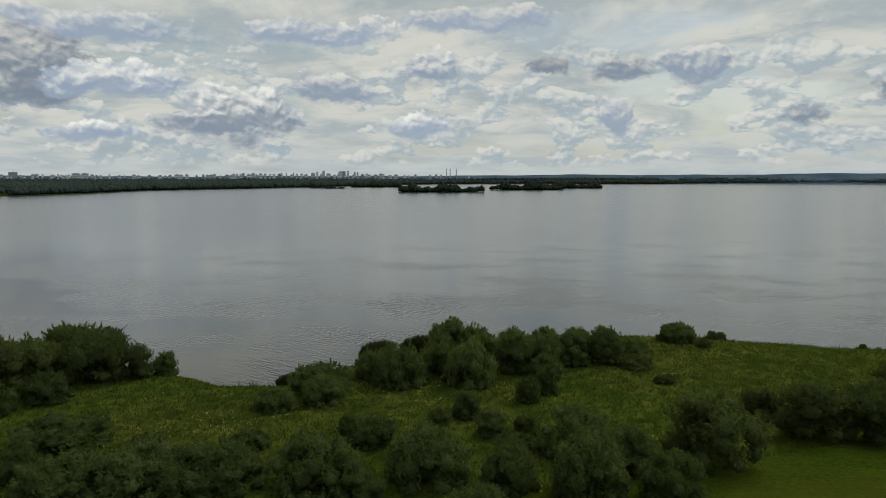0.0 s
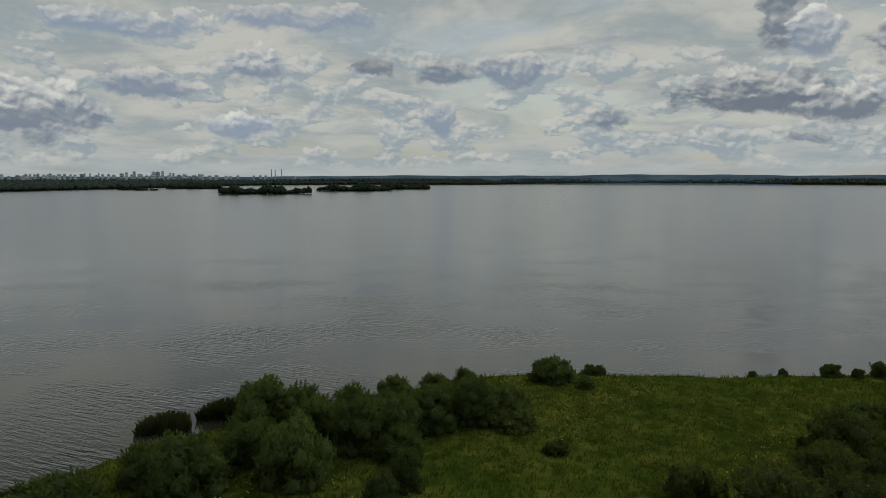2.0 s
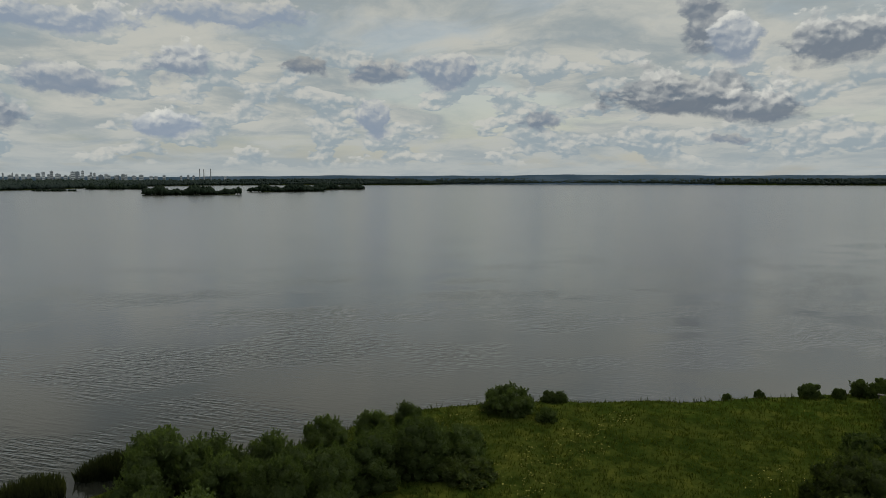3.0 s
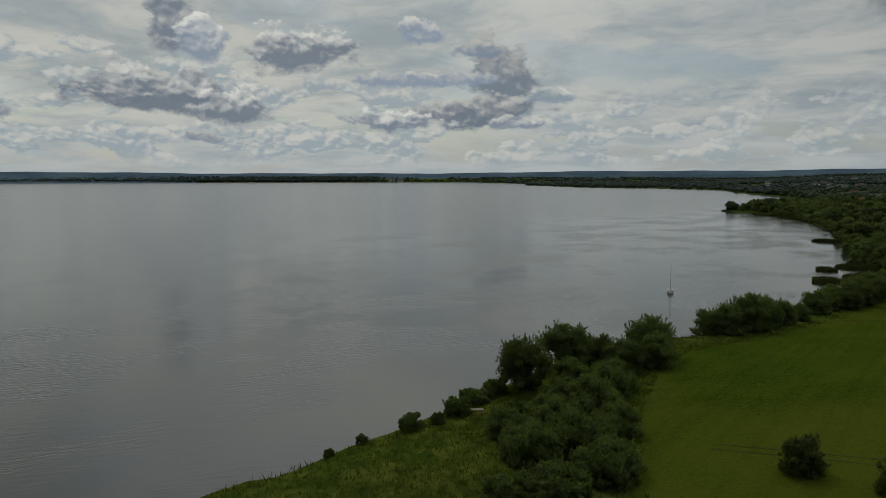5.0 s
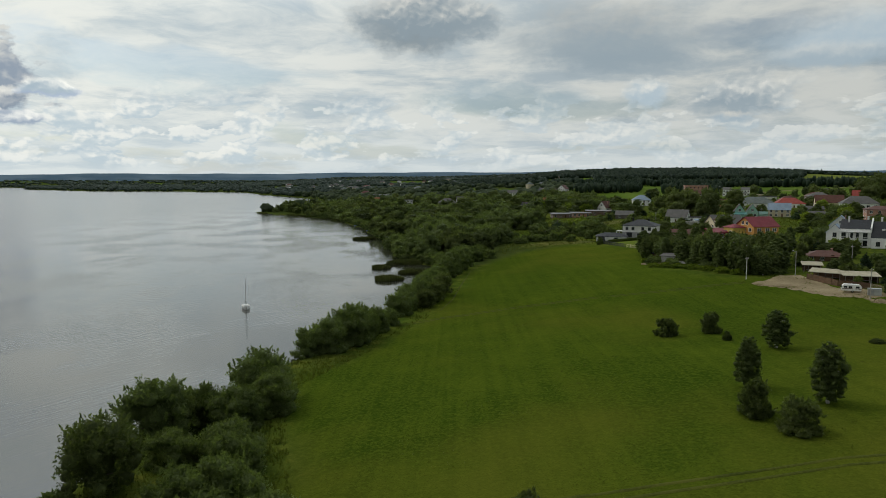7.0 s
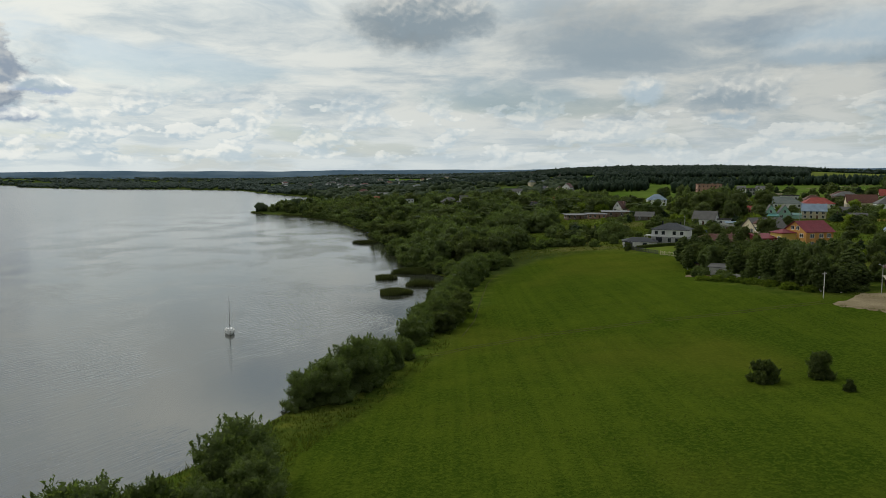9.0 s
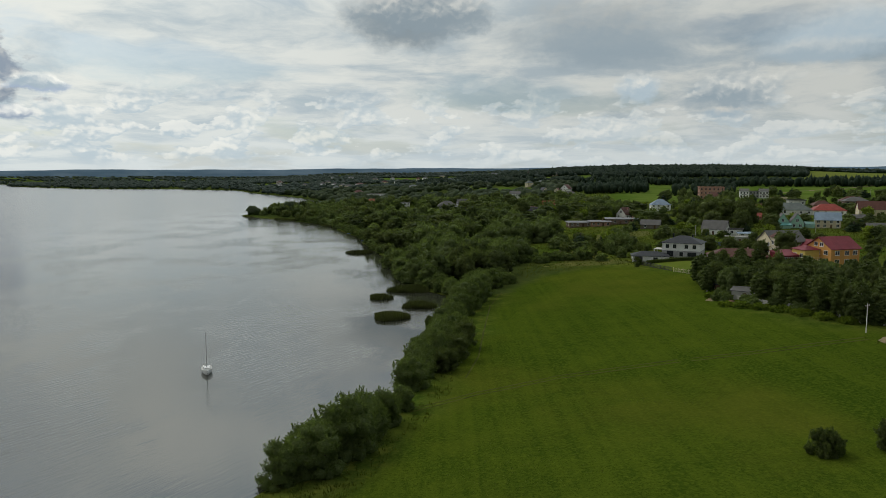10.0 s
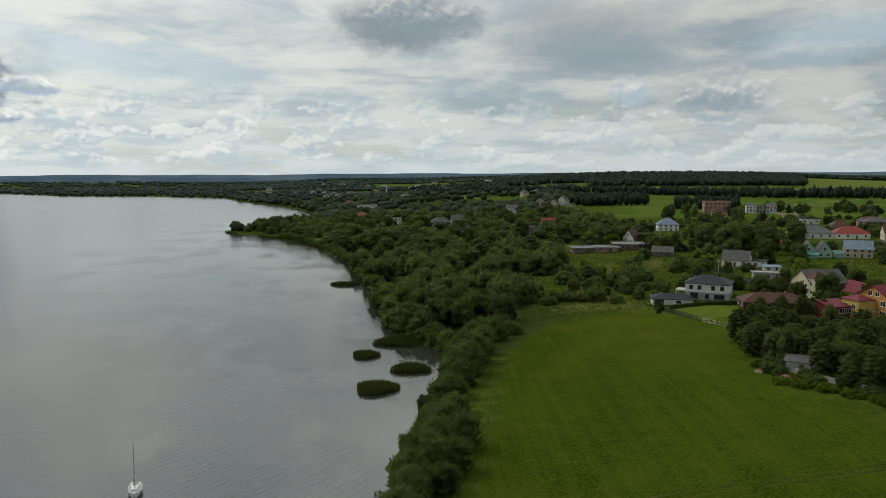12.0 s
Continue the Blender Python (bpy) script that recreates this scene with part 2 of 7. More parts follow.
LEAF_HILL = leaf_mat("hill_forest_leaves", (0.026, 0.046, 0.034), (0.070, 0.098, 0.062), 0.12)
LEAF_MID = leaf_mat("garden_wood_leaves", (0.058, 0.084, 0.046), (0.128, 0.162, 0.086), 0.35)
REED = leaf_mat("reed_stalks", (0.040, 0.050, 0.022), (0.094, 0.100, 0.048))
TUFT = leaf_mat("meadow_tufts", (0.056, 0.074, 0.013), (0.132, 0.146, 0.033))
FLOWER = plain("yellow_umbels", (0.50, 0.44, 0.10), 0.8, 0, 2, 0.3, 0)
BARK = plain("grey_brown_bark", (0.10, 0.08, 0.06), 0.9, 0, 3, 0.4, 0.02)
BIRCH_BARK = plain("white_birch_bark", (0.55, 0.53, 0.48), 0.8, 0, 4, 0.4, 0.01)


def water_mat():
    m, g, b = material("lake_water")
    p = g.node("ShaderNodeTexCoord").outputs["Object"]
    g.put(b, "Base Color", (0.033, 0.035, 0.026))
    g.put(b, "IOR", 1.55)
    # calm lanes and patches ruffled by the breeze
    near = g.noise(g.vec("MULTIPLY", p, (0.030, 0.020, 0)), 1.0, 3, 0.55)
    ruffle = g.step(near, 0.43, 0.62, 0.10, 1.0)
    # the open lake is ruffled more than the water under the shore
    g.put(b, "Roughness", g.math("SUBTRACT", g.step(g.split(p)[0], -420.0, -90.0, 0.175, 0.115), g.step(g.split(p)[0], -75.0, -20.0, 0.0, 0.06)))
    px, py, _ = g.split(p)
    along = g.math("ADD", g.math("MULTIPLY", px, 0.5), g.math("MULTIPLY", py, 0.87))
    across = g.math("SUBTRACT", g.math("MULTIPLY", px, 0.87), g.math("MULTIPLY", py, 0.5))
    rot = g.xyz(g.math("MULTIPLY", along, 0.20), across, 0.0)
    w1 = g.noise(rot, 1.15, 2, 0.5)
    w3 = g.noise(g.vec("ADD", rot, (9.0, 4.0, 0)), 2.4, 2, 0.5)
    h = g.math("MULTIPLY", g.math("SUBTRACT", g.math("ADD", w1, g.math("MULTIPLY", w3, 0.25)), 0.625), ruffle)
    h = g.math("MULTIPLY", h, g.step(px, -380.0, -70.0, 0.22, 1.0))
    bump(g, b, h, 0.52, 0.36)
    return m


WATER = water_mat()


def ground_mat():
    """Mown hay field, rough meadow, farm land and wood floor, by the zones stored on the sheet."""
    m, g, b = material("grassland")
    p = g.node("ShaderNodeTexCoord").outputs["Object"]
    z = g.split(g.node("ShaderNodeAttribute", (("attribute_name", "zone"),)).outputs["Color"])
    big = g.noise(p, 0.018, 4, 0.55)
    mid = g.noise(p, 0.11, 5, 0.6)
    fine = g.noise(p, 1.6, 6, 0.7)
    speck = g.noise(p, 5.0, 3, 0.6)
    # swaths left by the mower
    sw = g.node("ShaderNodeMapping", (), Vector=p, Rotation=(0, 0, radians(17)), Scale=(0.55, 0.010, 0)).outputs[0]
    swath = g.step(g.noise(sw, 1.0, 3, 0.5), 0.30, 0.70)
    v = g.math("ADD", g.math("MULTIPLY", big, 0.45), g.math("ADD", g.math("MULTIPLY", mid, 0.40), g.math("MULTIPLY", swath, 0.11)))
    mown = g.mix(g.step(v, 0.36, 0.64), (0.022, 0.043, 0.004), (0.054, 0.078, 0.007))
    mown = g.mix(g.step(fine, 0.40, 0.70, 0.0, 0.7), mown, (0.083, 0.108, 0.011))
    mown = g.mix(g.step(speck, 0.50, 0.66, 0.0, 0.7), mown, (0.010, 0.022, 0.002))
    dry = g.noise(g.vec("ADD", p, (40.0, -15.0, 0.0)), 0.012, 5, 0.6)
    mown = g.mix(g.step(dry, 0.46, 0.64, 0.0, 0.45), mown, (0.098, 0.096, 0.013))
    rough_c = g.mix(g.step(g.math("ADD", g.math("MULTIPLY", mid, 0.6), g.math("MULTIPLY", fine, 0.4)), 0.35, 0.65), (0.030, 0.050, 0.008), (0.088, 0.100, 0.018))
    rough_c = g.mix(g.step(big, 0.45, 0.60, 0.0, 0.5), rough_c, (0.044, 0.084, 0.009))
    clump = g.noise(g.vec("ADD", p, (3.0, 8.0, 0.0)), 0.32, 5, 0.6)
    rough_c = g.mix(g.step(clump, 0.52, 0.62, 0.0, 0.65), rough_c, (0.020, 0.036, 0.006))
    rough_c = g.mix(g.step(clump, 0.36, 0.46, 0.6, 0.0), rough_c, (0.125, 0.128, 0.022))
    farm = g.mix(g.step(big, 0.40, 0.60), (0.052, 0.092, 0.014), (0.088, 0.126, 0.026))
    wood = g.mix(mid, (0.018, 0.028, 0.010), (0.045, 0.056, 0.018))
    c = g.mix(z[0], mown, rough_c)
    c = g.mix(z[1], c, farm)
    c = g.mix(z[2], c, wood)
    ripe = g.node("ShaderNodeAttribute", (("attribute_name", "zone"),)).outputs["Alpha"]
    c = g.mix(ripe, c, g.mix(mid, (0.095, 0.118, 0.026), (0.165, 0.172, 0.048)))
    g.put(b, "Base Color", c)
    g.put(b, "Roughness", 0.95)
    g.put(b, "Specular IOR Level", 0.0)
    # a fuzz of blades that catches light at a low angle
    g.put(b, "Sheen Weight", 0.05)
    g.put(b, "Sheen Roughness", 0.55)
    g.put(b, "Sheen Tint", (0.55, 0.80, 0.10))
    bump(g, b, g.math("ADD", g.math("MULTIPLY", fine, 0.6), g.math("MULTIPLY", mid, 0.8)), 0.7, 0.35)
    return m


GROUND = ground_mat()


# ---- the land: a lake shore, a hay field that climbs to a village, hills ----
SHORE = [(-150, -900), (-60, -500), (-40, -330), (-14, -235), (2, -198), (9, -180), (7, -171), (-6, -162), (-17, -152), (-25, -141),
         (-30, -128), (-42, -112), (-46, -92), (-43.5, -77), (-40, -57), (-37.6, -38), (-37.5, -24), (-37.5, -8), (-38, 10), (-36.5, 30),
         (-26, 56), (-14, 86), (-9, 108), (-9, 130), (-5, 165), (2, 200), (0, 222), (-20, 255), (-26, 295), (-30, 335),
         (-47, 388), (-60, 450)]
SHORE += [(-106, 585), (-150, 645), (-215, 712), (-228, 738), (-200, 780), (-170, 900), (-200, 1100), (-288, 1310), (-345, 1420),
          (-472, 1640), (-600, 1940), (-870, 2110), (-1160, 2150), (-1640, 2560), (-1850, 2950), (-2226, 3234), (-2700, 3550)]
FAR = [(50, 4600), (60, 4650), (70, 4650), (79, 4600), (80, 4250), (86, 4200), (93, 4250), (98, 4100), (102, 3700), (108, 2900), (115, 2500), (122, 2250), (126, 1900), (131, 1700), (140, 1500)]
SHORE += [(60 - r * math.sin(radians(a)), -120 + r * math.cos(radians(a))) for a, r in FAR]
SHORE += [(-500, -1900), (-250, -1500)]
# islands: centre, half length, half width, turn
ISLES = [(-1740, -395, 125, 38, 96), (-2130, -175, 125, 45, 102), (-2480, -45, 150, 50, 104), (-2280, -870, 70, 14, 100), (-2700, -800, 110, 60, 100)]


def shore_distance(x, y):
    """Metres from the water's edge, positive on land."""
    x, y = np.asarray(x, float), np.asarray(y, float)
    best, inside = np.full(x.shape, 1e9), np.zeros(x.shape, bool)
    n = len(SHORE)
    for i in range(n):
        (ax, ay), (bx, by) = SHORE[i], SHORE[(i + 1) % n]
        ex, ey = bx - ax, by - ay
        t = np.clip(((x - ax) * ex + (y - ay) * ey) / (ex * ex + ey * ey), 0, 1)
        best = np.minimum(best, np.hypot(x - ax - t * ex, y - ay - t * ey))
        if ay != by:
            inside ^= ((ay > y) != (by > y)) & (x < ex * (y - ay) / ey + ax)
    d = np.where(inside, -best, best)
    for cx, cy, a, b, turn in ISLES:
        c, s = math.cos(radians(turn)), math.sin(radians(turn))
        u, v = (x - cx) * c + (y - cy) * s, -(x - cx) * s + (y - cy) * c
        d = np.maximum(d, (1 - np.hypot(u / a, v / b)) * b)
    return d


def wave(x, y, k, ph):
    return np.sin(x * k + ph) * np.cos(y * k * 0.8 - ph * 1.7) + 0.5 * np.sin((x + y) * k * 1.9 + ph * 3)


def height(x, y):
    """Ground height over the lake's level."""
    x, y = np.asarray(x, float), np.asarray(y, float)
    d = shore_distance(x, y)
    d = d + np.clip(1.2 * wave(x, y, 0.16, 0.7), -1.5, 1.5) * (np.abs(d) < 60)
    east = 1 / (1 + np.exp(-(x + 0.10 * y + 450) / 120))           # the village side
    dp = np.maximum(d, 0)
    shelf = 8 + 42 / (1 + np.exp((y + 35) / 14))                   # the meadow lies flat by the water
    up = np.maximum(d - shelf, 0) ** 2 / (np.maximum(d - shelf, 0) + 12)
    land = 0.9 * (1 - np.exp(-dp / 1.5)) + 12.3 * (1 - np.exp(-up / 105)) * (0.35 + 0.65 * east) + 0.018 * np.clip(dp - 110, 0, 900) * east
    land += 1.7 * np.clip((d - 45) / 45, 0, 1) * np.clip((y - 85) / 60, 0, 1) * np.clip((700 - y) / 200, 0, 1) * east
    land += 0.25 * wave(x, y, 0.045, 0.3) * np.clip(dp / 30, 0, 1)
    # wooded hill behind the village and lower hills farther off
    far = np.hypot(x - 20, y)
    ang = np.degrees(np.arctan2(x, np.maximum(y, 1)))
    north = 1 / (1 + np.exp(-(ang + 50) / 4))                       # bearing from north, in degrees
    land += 15 * np.clip((far - 950) / 1500, 0, 1) * np.clip((ang + 3) / 12, 0, 1) * (y > 0)
    land += 20 * np.exp(-np.abs((ang - 18) / 11) ** 3) * np.clip((far - 1500) / 900, 0, 1) ** 1.5 * (y > 0) * (1 + 0.06 * wave(x, y, 0.004, 2))
    land += 20 * np.clip((far - 3400) / 1100, 0, 1) ** 1.3 * np.clip(dp / 170, 0, 1) * (1 + 0.10 * wave(x, y, 0.0025, 1))
    bed = -np.minimum(-np.minimum(d, 0) * 0.12, 4.0)
    return np.where(d > 0, land, bed)


def bearing(x, y):
    return np.degrees(np.arctan2(x - 20, np.maximum(y, 1))), np.hypot(x - 20, y)


def ripe_field(x, y):
    """Pale ripening crops before and beside the wooded hill."""
    a, r = bearing(x, y)
    return ((((a > 12) & (a < 20.5)) | ((a > 23) & (a < 25.5))) & (r > 1540 + 6 * (a - 11)) & (r < 1660 + 40 * np.sin(a * 0.9)) | ((a > 26.5) & (r > 1300) & (r < 2450)) & (y > 0)).astype(float)


def open_strip(x, y):
    """Fields that open between the far woods."""
    a, r = bearing(x, y)
    return np.maximum(ripe_field(x, y), (((a > -6) & (a < 4.5) & (r > 2250) & (r < 3100)) | ((a > 4.5) & (a < 11) & (r > 1600) & (r < 1940))) & (y > 0))


def land_patch(x, y):
    """Low where fields open between the far woods."""
    return wave(x, y, 0.009, 0.4) + 0.6 * wave(x, y, 0.027, 1.2)


def height1(x, y):
    return float(height(np.array([x]), np.array([y]))[0])


def axis(steps):
    """Grid lines from runs of (start, end, step)."""
    out = []
    for a, b, s in steps:
        out += list(np.arange(a, b - 1e-6, s))
    return out + [steps[-1][1]]


def smooth_shade(me):
    me.polygons.foreach_set("use_smooth", [True] * len(me.polygons))


def build_ground():
    xs = np.array(axis([(-4950, -1000, 70), (-1000, -240, 20), (-240, -70, 8), (-70, 20, 3), (20, 220, 6), (220, 520, 15), (520, 1500, 45), (1500, 4950, 110)]))
    ys = np.array(axis([(-4950, -1600, 110), (-1600, -400, 30), (-400, -230, 8), (-230, 280, 3.5), (280, 760, 8), (760, 1500, 25), (1500, 4950, 50)]))
    gx, gy = np.meshgrid(xs, ys)
    x, y = gx.ravel(), gy.ravel()
    z = height(x, y)
    nx, ny = len(xs), len(ys)
    i = (np.arange(ny - 1)[:, None] * nx + np.arange(nx - 1)[None, :]).ravel()
    faces = np.stack([i, i + 1, i + nx + 1, i + nx], 1)
    me = bpy.data.meshes.new("ground")
    me.from_pydata(np.stack([x, y, z], 1).tolist(), [], faces.tolist())
    me.update()
    smooth_shade(me)
    d = shore_distance(x, y)
    zone = me.color_attributes.new("zone", "FLOAT_COLOR", "POINT")
    east_edge = field_edge(x, y)
    meadow = np.clip((3 - east_edge - 2.2 * wave(x, y, 0.13, 0.5)) / 7, 0, 1)
    far = np.hypot(x, y)
    ang = np.degrees(np.arctan2(x, np.maximum(y, 1)))
    farm = np.clip((far - 700) / 60, 0, 1) * np.clip((ang - 12) / 2, 0, 1) * (y > 0)
    opening = np.clip((-0.45 - land_patch(x, y)) / 0.15, 0, 1) * np.clip((far - 700) / 60, 0, 1) * (d > 90) * (y > 0)
    farm = np.maximum(farm, opening)
    shore_wood = np.clip((d + 2) / 6, 0, 1) * np.clip((75 - d) / 25, 0, 1) * ((y > 215) | (y < -260))
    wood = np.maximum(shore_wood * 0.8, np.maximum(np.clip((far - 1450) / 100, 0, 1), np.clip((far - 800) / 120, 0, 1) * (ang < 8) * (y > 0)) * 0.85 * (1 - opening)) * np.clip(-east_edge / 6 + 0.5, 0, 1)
    ripe = ripe_field(x, y)
    strip = open_strip(x, y)
    farm = np.maximum(farm, strip)
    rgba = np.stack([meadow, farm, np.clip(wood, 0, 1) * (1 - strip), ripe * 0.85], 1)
    zone.data.foreach_set("color", rgba.ravel())
    me.materials.append(GROUND)
    return tagged(new("ground", me), "green hay field and rough meadow sloping to a lake", "ground", kind="structure")


# the mown field: its outline on the ground
FIELD = [(60, -175), (48, -120), (32, -88), (15, -60), (1, -37), (-11, -10), (-18, 16), (-20, 38), (-14, 55), (-6, 78), (0, 100), (2, 128), (10, 150),
         (13, 175), (19, 203), (26, 228), (38, 247), (60, 252), (75, 250), (83, 228), (89, 210), (87, 190), (80, 170), (78, 150), (92, 128), (110, 112), (140, 70), (190, 20), (240, -80), (200, -200)]


def field_edge(x, y):
    """Metres inside the mown field (negative outside)."""
    best, inside = np.full(np.shape(x), 1e9), np.zeros(np.shape(x), bool)
    n = len(FIELD)
    for i in range(n):
        (ax, ay), (bx, by) = FIELD[i], FIELD[(i + 1) % n]
        ex, ey = bx - ax, by - ay
        t = np.clip(((x - ax) * ex + (y - ay) * ey) / (ex * ex + ey * ey), 0, 1)
        best = np.minimum(best, np.hypot(x - ax - t * ex, y - ay - t * ey))
        if ay != by:
            inside ^= ((ay > y) != (by > y)) & (x < ex * (y - ay) / ey + ax)
    return np.where(inside, best, -best)


build_ground()


def build_water():
    bm = bmesh.new()
    bm.faces.new([bm.verts.new(c) for c in ((-4960, -4960, 0), (600, -4960, 0), (600, 4960, 0), (-4960, 4960, 0))])
    me = bpy.data.meshes.new("water")
    bm.to_mesh(me)
    me.materials.append(WATER)
    tagged(new("water", me), "grey rippled lake water reflecting clouds", "water", kind="structure")


build_water()


def build_ridge():
    """Low hills that close the horizon all round, with blue haze put into their colour."""
    me = bpy.data.meshes.new("backdrop")
    az = np.arange(-180, 180, 0.25)
    top = np.interp(az, [-180, -60, -40, -30, -5, 8, 21, 32, 44, 52, 65, 80, 95, 110, 180], [45, 60, 90, 93, 90, 82, 75, 68, 57, 58, 63, 59, 54, 48, 45])
    top += 2.5 * np.sin(np.radians(az) * 17) + 1.8 * np.sin(np.radians(az) * 41 + 1) + 0.8 * np.sin(np.radians(az) * 113 + 2)
    rings = [(4500, 0.0), (4700, 0.62), (4800, 0.9), (4870, 1.0), (4930, 0.7)]
    verts = [(-r * math.sin(radians(a)), r * math.cos(radians(a)), t * k - 2 * (k == 0)) for r, k in rings for a, t in zip(az, top)]
    n = len(az)
    faces = [(j * n + i, j * n + (i + 1) % n, (j + 1) * n + (i + 1) % n, (j + 1) * n + i) for j in range(len(rings) - 1) for i in range(n)]
    me.from_pydata(verts, [], faces)
    smooth_shade(me)
    m, g, b = material("hazed_far_woodland")
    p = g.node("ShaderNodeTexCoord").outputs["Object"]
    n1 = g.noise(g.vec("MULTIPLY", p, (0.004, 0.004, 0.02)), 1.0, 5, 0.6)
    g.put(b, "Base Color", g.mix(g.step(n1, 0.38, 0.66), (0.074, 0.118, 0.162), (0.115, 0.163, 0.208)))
    g.put(b, "Roughness", 0.95)
    g.put(b, "Specular IOR Level", 0.0)
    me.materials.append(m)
    tagged(new("backdrop", me), "low wooded hills along the horizon, coloured blue for haze", "hills", kind="structure")


build_ridge()


# ---- trees and bushes ----
def mesh_from(name, verts, faces, mats, ids=None, smooth=False):
    me = bpy.data.meshes.new(name)
    me.from_pydata(verts, [], faces)
    for m in mats:
        me.materials.append(m)
    if ids is not None:
        me.polygons.foreach_set("material_index", ids)
    if smooth:
        smooth_shade(me)
    me.update()
    return me


def ico(level=1):
    bm = bmesh.new()
    bmesh.ops.create_icosphere(bm, subdivisions=level, radius=1)
    bm.verts.ensure_lookup_table()
    v = np.array([x.co[:] for x in bm.verts])
    f = [[x.index for x in q.verts] for q in bm.faces]
    bm.free()
    return v, np.array(f)


ICO1, ICO2 = ico(1), ico(2)


def unit(rng, n):
    d = rng.normal(size=(n, 3))
    return d / np.linalg.norm(d, axis=1)[:, None]


def crown_lobes(rng, kind, w, h):
    """Centres and radii of the lumps that make up a crown."""
    out = []
    if kind == "conifer":
        for k in range(7):
            z = h * (0.10 + 0.85 * k / 7)
            r = w * 0.5 * (1 - k / 7.3)
            for j in range(4 if k < 5 else 1):
                a = rng.uniform(0, 6.28)
                out.append((math.cos(a) * r * 0.35, math.sin(a) * r * 0.35, z, r * 0.72))
        return np.array(out)
    if kind == "birch":
        for k in range(64):
            u = (k + rng.uniform(0, 1)) / 64
            z = h * (0.05 + 0.88 * u)
            env = w * 0.5 * math.sin(math.pi * (0.17 + 0.76 * u)) ** 0.8
            a, r = k * 2.4 + rng.uniform(-0.3, 0.3), env * rng.uniform(0.50, 0.84)
            out.append((math.cos(a) * r, math.sin(a) * r, z, env * rng.uniform(0.22, 0.34) + w * 0.02))
        for k in range(8):
            u = k / 7
            out.append((0, 0, h * (0.14 + 0.72 * u), w * 0.40 * math.sin(math.pi * (0.17 + 0.74 * u)) ** 0.8))
        return np.array(out)
    bushy = kind in ("willow", "shrub")
    flat = h / w
    n = int((16 if kind == "shrub" else 24) * (1.5 if flat < 0.6 else 1.0))
    low = 0.28 if bushy else 0.40
    rs = min(w, h * 1.25)
    for k in range(n):
        d = unit(rng, 1)[0]
        d[2] = abs(d[2]) if rng.random() < 0.66 else d[2]
        r = rng.uniform(0.13, 0.27) * rs
        reach = rng.uniform(0.86, 1.04)
        p = np.array([d[0] * (w / 2 - r * 0.8) * reach, d[1] * (w / 2 - r * 0.8) * reach, h * (low + 0.06) + d[2] * max(h * (0.95 - low) - r * 0.8, 0.1) * reach])
        p[2] = max(p[2], r * 0.62)
        out.append((*p, r))
    # a skirt that reaches the ground
    m = int((11 if bushy else 6) * (1.4 if flat < 0.6 else 1.0))
    for k in range(m):
        a, r = 6.2832 * k / m + rng.uniform(-0.25, 0.25), rs * rng.uniform(0.13, 0.20)
        q = w / 2 - r * rng.uniform(0.75, 1.15)
        out.append((math.cos(a) * q, math.sin(a) * q, (r * 0.45 if bushy else h * 0.22), r))
    if flat < 0.6:
        for k in range(5):
            a = k * 1.2566 + 0.4
            out.append((math.cos(a) * w * 0.24, math.sin(a) * w * 0.24, h * 0.34, h * 0.42))
    out.append((0, 0, h * 0.42, min(w, h) * 0.38))
    out.append((0, 0, h * 0.2, min(w, h) * 0.36))
    return np.array(out)


